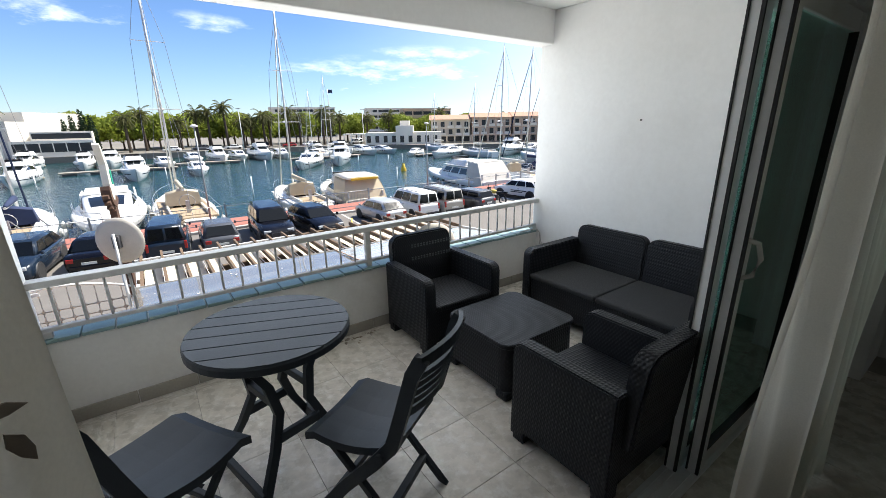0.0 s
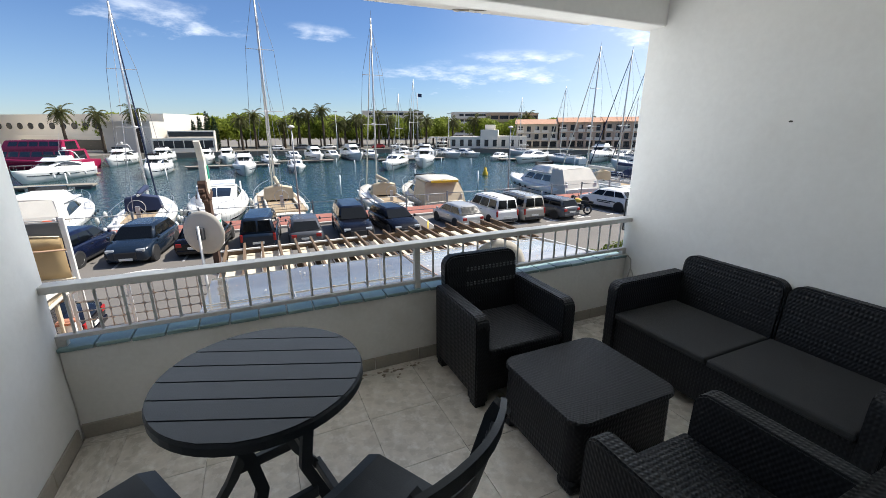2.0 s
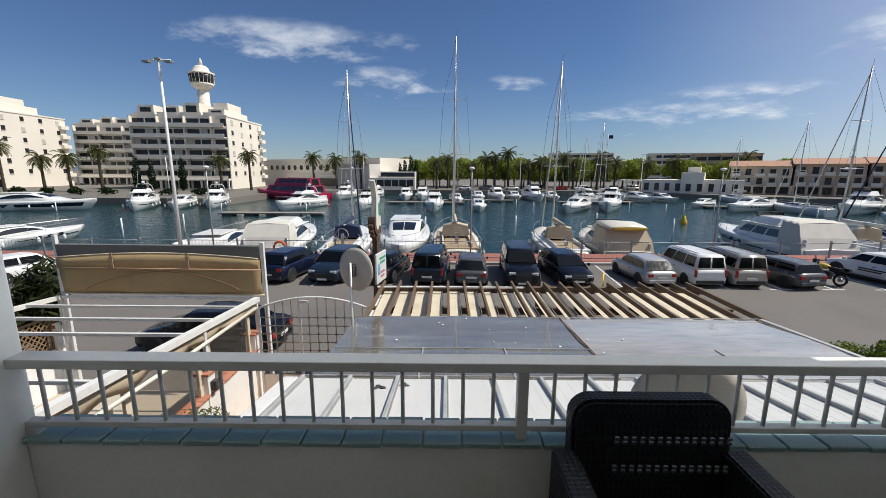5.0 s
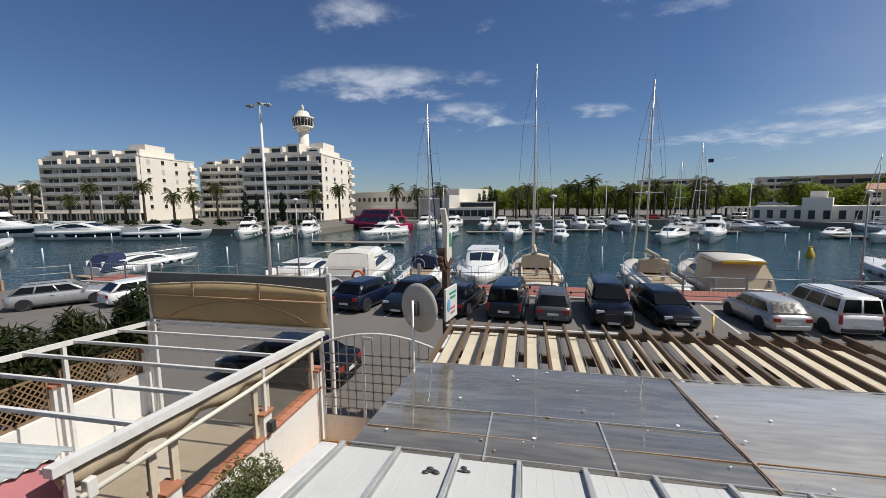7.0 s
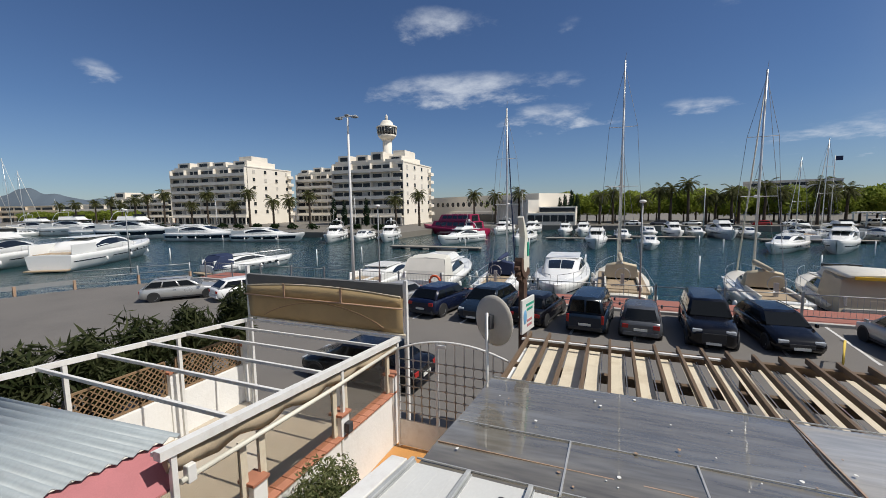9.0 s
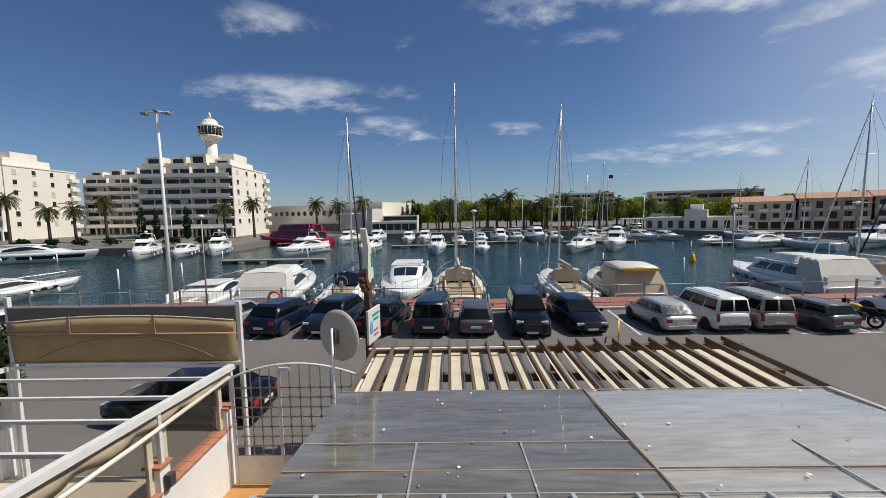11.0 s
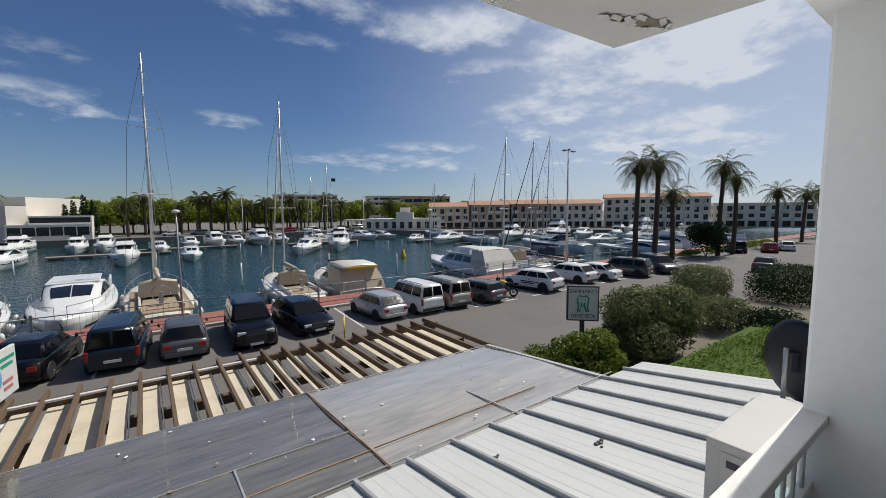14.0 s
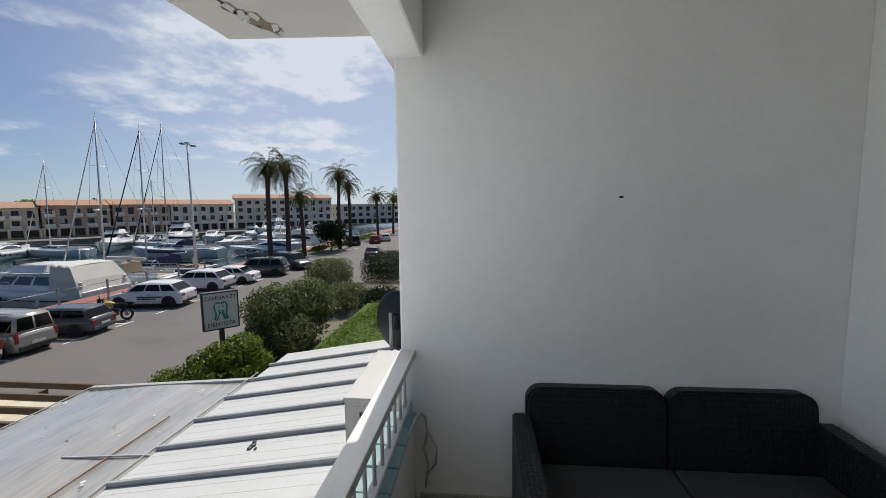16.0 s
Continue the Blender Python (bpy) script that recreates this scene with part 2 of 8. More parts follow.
# ---- mesh helpers ----
def bm_box(bm, x0, x1, y0, y1, z0, z1, bev=0.0, seg=2, m=None):
    r = bmesh.ops.create_cube(bm, size=1.0)
    vs = r["verts"]
    for v in vs:
        v.co = Vector(((x0 + x1) / 2 + v.co.x * (x1 - x0), (y0 + y1) / 2 + v.co.y * (y1 - y0), (z0 + z1) / 2 + v.co.z * (z1 - z0)))
    if bev:
        es = {e for v in vs for e in v.link_edges}
        out = bmesh.ops.bevel(bm, geom=list(es), offset=bev, segments=seg, profile=0.5, affect="EDGES")
        vs = list({v for f in out["faces"] for v in f.verts} | {v for v in vs if v.is_valid})
    if m is not None:
        bmesh.ops.transform(bm, matrix=m, verts=[v for v in vs if v.is_valid])
    return vs


def bm_tube(bm, pts, r, n=8, cap=True, r_end=None):
    """A round bar through the points."""
    pts = [Vector(p) for p in pts]
    rings = []
    for i, p in enumerate(pts):
        d = (pts[min(i + 1, len(pts) - 1)] - pts[max(i - 1, 0)]).normalized()
        up = Vector((0, 0, 1)) if abs(d.z) < 0.9 else Vector((1, 0, 0))
        a = d.cross(up).normalized()
        b = d.cross(a)
        k = r if r_end is None else r + (r_end - r) * i / (len(pts) - 1)
        rings.append([bm.verts.new(p + a * k * math.cos(2 * math.pi * j / n) + b * k * math.sin(2 * math.pi * j / n)) for j in range(n)])
    for r0, r1 in zip(rings, rings[1:]):
        for j in range(n):
            bm.faces.new((r0[j], r0[(j + 1) % n], r1[(j + 1) % n], r1[j])).smooth = n > 5
    if cap:
        bm.faces.new(rings[0])
        bm.faces.new(rings[-1][::-1])


def bm_loft(bm, rings, closed=True, cap=True, smooth=False):
    vs = [[bm.verts.new(p) for p in r] for r in rings]
    n = len(vs[0])
    for a, b in zip(vs, vs[1:]):
        for j in range(n if closed else n - 1):
            bm.faces.new((a[j], a[(j + 1) % n], b[(j + 1) % n], b[j])).smooth = smooth
    if cap and closed:
        bm.faces.new(vs[0][::-1])
        bm.faces.new(vs[-1])
    return vs


def bm_slab(bm, outline, thick, m=None):
    """A flat outline (x, y) given depth along z, then moved by m."""
    lo = [bm.verts.new((x, y, 0)) for x, y in outline]
    hi = [bm.verts.new((x, y, thick)) for x, y in outline]
    n = len(outline)
    bm.faces.new(lo[::-1])
    bm.faces.new(hi)
    for j in range(n):
        bm.faces.new((lo[j], lo[(j + 1) % n], hi[(j + 1) % n], hi[j]))
    if m is not None:
        bmesh.ops.transform(bm, matrix=m, verts=lo + hi)


def bm_ball(bm, c, r, squash=(1, 1, 1), u=10, v=7):
    r0 = bmesh.ops.create_uvsphere(bm, u_segments=u, v_segments=v, radius=r)
    for w in r0["verts"]:
        w.co = Vector(c) + Vector((w.co.x * squash[0], w.co.y * squash[1], w.co.z * squash[2]))
        for f in w.link_faces:
            f.smooth = True


def mesh_of(name, bm, mat):
    bmesh.ops.recalc_face_normals(bm, faces=bm.faces)
    me = bpy.data.meshes.new(name)
    bm.to_mesh(me)
    bm.free()
    me.materials.append(mat)
    return me


def part(name, bm, mat, parent=None, label=""):
    """One mesh object out of a bmesh, under a thing or a part of one."""
    ob = new(name, mesh_of(name, bm, mat))
    ob.parent = parent
    if label:
        ob["label"] = label
    return ob


def boxpart(name, dims, mat, parent=None, label="", bev=0.0, seg=2):
    bm = bmesh.new()
    bm_box(bm, *dims, bev=bev, seg=seg)
    return part(name, bm, mat, parent, label)


def tubepart(name, pts, r, mat, parent=None, label="", n=8, r_end=None):
    bm = bmesh.new()
    bm_tube(bm, pts, r, n, r_end=r_end)
    return part(name, bm, mat, parent, label)


def thing(name, label, category, group="", at=None, kind=""):
    ob = new(name)
    ob.empty_display_size = 0.1
    if at is not None:
        ob.matrix_basis = at
    return tagged(ob, label, category, group, kind)


def piece(name, me, parent, loc=(0, 0, 0), scl=(1, 1, 1), rot=(0, 0, 0)):
    ob = new(name, me)
    ob.parent = parent
    ob.location, ob.scale, ob.rotation_euler = loc, scl, rot
    return ob


def structure(name, bm, mat, label, category):
    return tagged(part(name, bm, mat), label, category, kind="structure")


def struct_box(name, dims, mat, label, category, bev=0.0):
    bm = bmesh.new()
    bm_box(bm, *dims, bev=bev)
    return structure(name, bm, mat, label, category)

# ---- balcony and the room behind it ----
WX0, WX1 = 0.115, 3.885      # faces of the balcony's side walls
PY = 2.10                    # inner face of the parapet
struct_box("floor", (-0.6, 4.6, -4.0, 2.25, -0.28, -0.008), M_GROUT, "grout bed under the pale marbled floor tiles", "floor")
struct_box("wall_right", (WX1, WX1 + 0.22, -0.05, 2.16, -0.75, 2.52), M_PLASTER, "white plastered side wall of the balcony", "wall", 0.012)
struct_box("wall_left", (WX0 - 0.22, WX0, -0.05, 2.16, -0.75, 2.52), M_PLASTER, "white plastered side wall beside the round table", "wall", 0.012)
struct_box("ceiling", (-0.6, 4.6, -4.0, 2.02, 2.52, 2.72), M_CEIL, "plain white balcony ceiling", "ceiling")
struct_box("beam", (WX0 - 0.2, WX1 + 0.2, 2.02, 2.20, 2.245, 2.71), M_CEIL, "white beam over the balcony front", "beam", 0.012)
parapet = struct_box("parapet", (WX0, WX1, PY, PY + 0.14, -0.75, 0.50), M_PARAPET, "low white parapet with stained plaster under the rail", "parapet", 0.01)
struct_box("wall_facade", (3.05, WX1, -0.012, 0.12, -0.01, 2.52), M_PLASTER, "white house wall beside the sliding door", "wall", 0.006)
struct_box("lintel", (WX0, 3.05, -0.14, 0.0, 2.06, 2.52), M_PLASTER, "white lintel over the sliding door", "wall")
# the room behind, plain and dim
struct_box("wall_room_back", (-0.6, 4.6, -4.15, -4.0, -0.01, 2.52), M_ROOM, "plain wall at the back of the room", "wall")
struct_box("wall_room_left", (-0.75, -0.6, -4.15, -0.05, -0.01, 2.52), M_ROOM, "plain side wall of the room", "wall")
struct_box("wall_room_right", (4.6, 4.75, -4.15, -0.05, -0.01, 2.52), M_ROOM, "plain side wall of the room", "wall")
struct_box("wall_room_front", (-0.6, WX0, -0.2, -0.05, -0.01, 2.52), M_ROOM, "plain wall beside the curtain", "wall")
struct_box("wall_room_front_right", (WX1, 4.6, -0.2, -0.05, -0.01, 2.52), M_ROOM, "plain wall beside the curtain", "wall")

# the house front beyond the balcony, and the balcony above with its flaking underside
struct_box("facade_right", (WX1 + 0.22, 16.0, -0.4, 0.0, -3.6, 6.0), M_PLASTER, "white plastered house front", "wall")
struct_box("facade_left", (-14.0, WX0 - 0.22, -0.4, 0.0, -3.6, 6.0), M_PLASTER, "white plastered house front", "wall")
struct_box("facade_top", (WX0 - 0.22, WX1 + 0.22, -0.4, 0.0, 2.72, 6.0), M_PLASTER, "white plastered house front", "wall")
struct_box("facade_low", (WX0 - 0.22, WX1 + 0.22, 2.0, 2.2, -3.6, -0.75), M_PLASTER, "white plastered house front", "wall")


def upper_slab():
    bm = bmesh.new()
    bm_slab(bm, [(0.3, 2.15), (4.28, 2.15), (4.20, 3.16), (0.3, 3.34)], 0.24, Matrix.Translation((0, 0, 2.505)))
    slab = structure("balcony_slab", bm, M_CEIL, "underside of the upper balcony with flaking paint", "slab")
    for cx, cy, rx, ry, seed in ((4.02, 2.88, 0.13, 0.05, 1), (3.86, 2.94, 0.08, 0.025, 2), (2.9, 3.16, 0.14, 0.018, 4)):
        rnd = random.Random(seed)
        pts = []
        for i in range(26):
            a = 2 * math.pi * i / 26
            k = 0.75 + 0.45 * rnd.random()
            pts.append((cx + rx * k * math.cos(a), cy + ry * k * math.sin(a) - 0.3 * (rx * k * math.cos(a))))
        bm = bmesh.new()
        bm_slab(bm, pts, 0.006, Matrix.Translation((0, 0, 2.500)))
        part("flaked_patch", bm, M_CONC, slab, "bare brown concrete where paint has flaked off")
        for i in range(7):
            x, y = pts[(i * 4 + seed) % 26]
            bm = bmesh.new()
            bm_slab(bm, [(-0.03, -0.012), (0.03, -0.016), (0.026, 0.014), (-0.02, 0.016)], 0.002, pose(x, y, 2.491, 14, -12, 40 * i))
            part("paint_flake", bm, M_CEIL, slab)


upper_slab()
bm = bmesh.new()
bm_ball(bm, (3.884, 1.114, 1.585), 0.007, (0.5, 1.6, 0.8))
tagged(part("wall_plug", bm, M_DARK), "small dark plug in the white side wall", "plug")


def railing():
    rail = thing("railing", "grey painted steel railing with thin bars on the parapet", "railing")
    y = PY + 0.03
    boxpart("top_rail", (WX0 - 0.01, WX1 + 0.01, y - 0.045, y + 0.035, 0.805, 0.842), M_RAIL, rail, bev=0.004)
    boxpart("bottom_rail", (WX0 - 0.01, WX1 + 0.01, y - 0.018, y + 0.018, 0.555, 0.578), M_RAIL, rail, bev=0.003)
    bm = bmesh.new()
    bm_tube(bm, [(0, 0, 0.577), (0, 0, 0.806)], 0.0075, 8)
    bar = mesh_of("bar", bm, M_RAIL)
    n = 33
    for i in range(n):
        x = WX0 + 0.075 + (WX1 - WX0 - 0.15) * i / (n - 1)
        if abs(x - 1.995) > 0.04:
            piece("bar", bar, rail, (x, y, 0))
    boxpart("post", (1.975, 2.015, y - 0.02, y + 0.02, 0.44, 0.806), M_RAIL, rail, bev=0.003)
    for x in (WX0 + 0.02, WX1 - 0.02):
        boxpart("end_bracket", (x - 0.02, x + 0.02, y - 0.02, y + 0.02, 0.5, 0.556), M_RAIL, rail)


railing()


def cap_tiles():
    base = tagged(new("sill", bpy.data.meshes.new("sill")), "row of worn teal glazed tiles capping the parapet", "sill", kind="structure")
    bm = bmesh.new()
    bm_box(bm, 0.003, 0.147, -0.012, 0.155, 0, 0.022, bev=0.004, seg=1)
    tile = mesh_of("tile", bm, M_TEAL)
    i, x = 0, WX0
    while x < WX1 - 0.05:
        piece("tile", tile, base, (x, PY - 0.004, 0.500 + 0.002 * math.sin(i * 2.3)))
        x += 0.1506
        i += 1


cap_tiles()


def skirting():
    base = tagged(new("baseboard", bpy.data.meshes.new("baseboard")), "row of grey-brown skirting tiles along the walls", "baseboard", kind="structure")
    bm = bmesh.new()
    bm_box(bm, 0.002, 0.308, -0.012, 0, 0, 0.085, bev=0.003, seg=1)
    tile = mesh_of("tile", bm, M_SKIRT)
    x = WX0 + 0.01
    while x < WX1 - 0.2:
        piece("tile", tile, base, (x, PY, -0.001))
        x += 0.31
    for k in range(6):
        piece("tile", tile, base, (WX0, 0.20 + 0.31 * k, -0.001), rot=(0, 0, radians(90)))
        piece("tile", tile, base, (WX1, 2.08 - 0.31 * k, -0.001), rot=(0, 0, radians(-90)))


skirting()


def sliding_door():
    d = thing("door_1", "open white aluminium sliding door with tinted glass", "door", kind="structure")
    boxpart("track", (WX0, 3.6, -0.14, -0.005, -0.006, 0.012), M_ALU, d, "pale metal floor track", bev=0.003)
    for y in (-0.11, -0.06, -0.03):
        boxpart("track_rib", (WX0, 3.6, y - 0.004, y + 0.004, 0.011, 0.022), M_ALU, d)
    boxpart("head_frame", (WX0, 3.6, -0.14, -0.01, 2.02, 2.06), M_ALU, d)
    for name, x0, x1, y, w in (("outer_leaf", 2.44, 3.42, -0.038, 0.085), ("inner_leaf", 2.50, 3.44, -0.106, 0.070)):
        bm = bmesh.new()
        bm_box(bm, x0, x0 + w, y - 0.028, y + 0.022, 0.02, 2.02, bev=0.004)
        bm_box(bm, x1 - w, x1, y - 0.018, y + 0.018, 0.02, 2.02, bev=0.004)
        bm_box(bm, x0 + w, x1 - w, y - 0.016, y + 0.016, 0.02, 0.10, bev=0.004)
        bm_box(bm, x0 + w, x1 - w, y - 0.016, y + 0.016, 1.94, 2.02, bev=0.004)
        leaf = part(name, bm, M_ALU, d)
        bm = bmesh.new()
        bm_box(bm, x0 - 0.008, x0 + 0.004, y - 0.034, y - 0.022, 0.03, 2.01)
        bm_box(bm, x0 - 0.006, x0 + 0.004, y + 0.012, y + 0.020, 0.03, 2.01)
        bm_box(bm, x0 + w + 0.001, x0 + w + 0.012, y - 0.022, y + 0.006, 0.03, 2.01)
        bm_box(bm, x1 - w - 0.013, x1 - w, y - 0.02, y + 0.01, 0.1, 1.94)
        bm_box(bm, x0 + w, x1 - w, y - 0.02, y + 0.01, 0.1, 0.112)
        part("seal", bm, M_SEAL, leaf, "black rubber seal")
        pane = boxpart("pane", (x0 + w, x1 - w, y - 0.004, y + 0.004, 0.10, 1.94), M_GLASS, leaf, "greenish tinted glass")
        pane.visible_shadow = False
        if name == "inner_leaf":
            tubepart("handle", [(x0 + 0.02, y - 0.02, 0.98), (x0 + 0.05, y - 0.055, 0.995), (x0 + 0.075, y - 0.065, 1.06), (x0 + 0.05, y - 0.055, 1.125),
                                (x0 + 0.02, y - 0.02, 1.14)], 0.010, M_RAIL, leaf, "curved grey pull handle")
            boxpart("lock_plate", (x0 + 0.008, x0 + 0.032, y - 0.026, y - 0.018, 0.96, 1.16), M_RAIL, leaf, bev=0.003)


sliding_door()


def curtain(x0, x1, y, amp, label, lean=0.0, motifs=()):
    bm = bmesh.new()
    cols, rows = 70, 14
    g = []
    for r in range(rows + 1):
        z = 0.03 + 2.25 * r / rows
        line = []
        for c in range(cols + 1):
            u = c / cols
            x = x0 + (x1 - x0) * u + lean * (1 - r / rows) * (0.3 + u)
            a = amp * (0.6 + 0.4 * (1 - r / rows))
            line.append(bm.verts.new((x, y + a * math.sin(u * 26 + 0.5 * math.sin(r * 0.5)) + 0.4 * a * math.sin(u * 57 + 1), z)))
        g.append(line)
    for r in range(rows):
        for c in range(cols):
            bm.faces.new((g[r][c], g[r][c + 1], g[r + 1][c + 1], g[r + 1][c])).smooth = True
    bmesh.ops.solidify(bm, geom=bm.faces[:], thickness=0.003)
    cur = tagged(part("curtain", bm, M_CURTAIN), label, "curtain")
    for mx, my, mz, rot in motifs:
        bm = bmesh.new()
        bm_slab(bm, [(-0.016, 0), (-0.006, 0.006), (0.006, 0.005), (0.016, 0), (0.006, -0.004), (-0.006, -0.005)], 0.002, pose(mx, my, mz, 90, rot, 35))
        part("motif", bm, M_MOTIF, cur, "taupe embroidered leaf")
    return cur


curtain(0.16, 0.60, -0.27, 0.035, "cream curtain with leaf motifs drawn aside of the door", 0.04, ((0.60, -0.312, 1.40, 10), (0.605, -0.312, 1.37, 70), (0.56, -0.312, 1.24, 20)))
curtain(2.05, 3.05, -0.42, 0.05, "cream curtain hanging inside the glass door", -0.02)


# ---- garden furniture ----
def soft_box(bm, x0, x1, y0, y1, z0, z1, bev=0.03, seg=3):
    bm_box(bm, x0, x1, y0, y1, z0, z1, bev=bev, seg=seg)


def seat_unit(name, label, w, at, cat, backs=1, cushion=None, d=0.58, vents=False):
    """A moulded rattan seat, front towards -y, origin at the middle of its back edge on the floor."""
    t = thing(name, label, cat, "rattan lounge set", at)
    arm, ah = 0.085, 0.565
    for s in (-1, 1):
        x0, x1 = (-w / 2, -w / 2 + arm) if s < 0 else (w / 2 - arm, w / 2)
        bm = bmesh.new()
        prof = [(-0.02, 0.035), (-0.10, 0.035), (-0.10, 0.07), (-d + 0.10, 0.07), (-d + 0.10, 0.03), (-d, 0.03)]
        prof += [(-d, ah - 0.06), (-d + 0.012, ah - 0.022), (-d + 0.045, ah), (-0.02, ah)]
        bm_slab(bm, prof, x1 - x0, Matrix(((0, 0, 1, x0), (1, 0, 0, 0), (0, 1, 0, 0), (0, 0, 0, 1))))
        bmesh.ops.bevel(bm, geom=[e for e in bm.edges if e.calc_length() > 0.03], offset=0.008, segments=2, affect="EDGES")
        part("arm", bm, M_RATTAN, t)
        for y in (-d + 0.05, -0.06):
            boxpart("foot", (x0 + 0.01, x1 - 0.01, y - 0.035, y + 0.035, 0.0, 0.036), M_RATTAN, t)
    boxpart("base", (-w / 2 + arm - 0.004, w / 2 - arm + 0.004, -d + 0.02, -0.03, 0.075, 0.325), M_RATTAN, t, bev=0.01)
    sw = (w - 2 * arm) / backs
    for i in range(backs):
        x0 = -w / 2 + arm + sw * i
        bm = bmesh.new()
        soft_box(bm, x0 + 0.004, x0 + sw - 0.004, -d - 0.005, -0.10, 0.322, 0.365, 0.014)
        part("seat", bm, M_RATTAN if not cushion else M_CUSHION, t)
        # back panel with rounded shoulders, set between the arms
        x0b, x1b = x0 - (0.02 if i == 0 else -0.004), x0 + sw + (0.02 if i == backs - 1 else -0.004)
        zt, r = (0.745 if backs == 1 else 0.69), 0.075
        out = [(x0b, 0.30), (x1b, 0.30)]
        out += [(x1b - r + r * math.cos(a), zt - r + r * math.sin(a)) for a in [math.pi / 2 * k / 5 for k in range(6)]]
        out += [(x0b + r - r * math.sin(a), zt - r + r * math.cos(a)) for a in [math.pi / 2 * k / 5 for k in range(6)]]
        bm = bmesh.new()
        bm_slab(bm, out, 0.085, Matrix(((1, 0, 0, 0), (0, 0, -1, 0), (0, 1, 0, 0), (0, 0, 0, 1))))
        bmesh.ops.bevel(bm, geom=[e for e in bm.edges if abs(e.verts[0].co.y - e.verts[1].co.y) < 1e-4], offset=0.012, segments=2, affect="EDGES")
        bmesh.ops.transform(bm, matrix=Matrix.Translation((0, -0.004, 0)) @ Matrix.Rotation(radians(-5), 4, "X"), verts=bm.verts)
        back = part("backrest", bm, M_RATTAN, t)
        if vents:
            bm = bmesh.new()
            for row in (0.70, 0.685, 0.60, 0.585):
                for k in range(14):
                    x = x0 + 0.08 + (sw - 0.16) * k / 13
                    bm_box(bm, x - 0.006, x + 0.006, -0.157, -0.150, row - 0.004, row + 0.004)
            tagged(part("vent_holes", bm, MATS["skylit_vent"], back, "rows of small blocks, paled as if sky showed through pierced vents"), kind="stuff")
    return t


# Vent blocks get a paler colour in place of sky seen through.
material("skylit_vent", (0.06, 0.065, 0.07), 0.6)
seat_unit("armchair", "black moulded rattan armchair standing against the parapet", 0.68, pose(2.42, 2.03, 0), "armchair", vents=True)
seat_unit("armchair", "black moulded rattan armchair with its back to the door", 0.645, pose(2.335, -0.005, 0, 0, 0, 180), "armchair")
seat_unit("sofa", "black moulded rattan two-seat sofa with flat grey cushions", 1.42, pose(3.845, 0.90, 0, 0, 0, -90), "sofa", 2, True, 0.67)


def coffee_table():
    t = thing("coffee_table", "low black rattan-pattern plastic table between the armchairs", "table", "rattan lounge set", pose(2.485, 1.055, 0))
    w, d = 0.315, 0.29

    def ring(k, z, r=0.07):
        pts = []
        for cx, cy, a0 in ((w * k - r, d * k - r, 0), (-w * k + r, d * k - r, 90), (-w * k + r, -d * k + r, 180), (w * k - r, -d * k + r, 270)):
            for s in range(6):
                a = radians(a0 + 90 * s / 5)
                pts.append((cx + r * math.cos(a), cy + r * math.sin(a), z))
        return pts
    bm = bmesh.new()
    bm_loft(bm, [ring(0.97, 0.335), ring(1.0, 0.345), ring(1.0, 0.362), ring(0.985, 0.370)])
    part("tabletop", bm, M_RATTAN, t)
    bm = bmesh.new()
    bm_loft(bm, [ring(0.985, 0.06), ring(0.96, 0.336)])
    part("skirt", bm, M_RATTAN, t)
    for sx2 in (-1, 1):
        for sy2 in (-1, 1):
            boxpart("foot", (sx2 * w * 0.83 - 0.05, sx2 * w * 0.83 + 0.05, sy2 * d * 0.82 - 0.05, sy2 * d * 0.82 + 0.05, 0, 0.062), M_RATTAN, t, bev=0.02)


coffee_table()


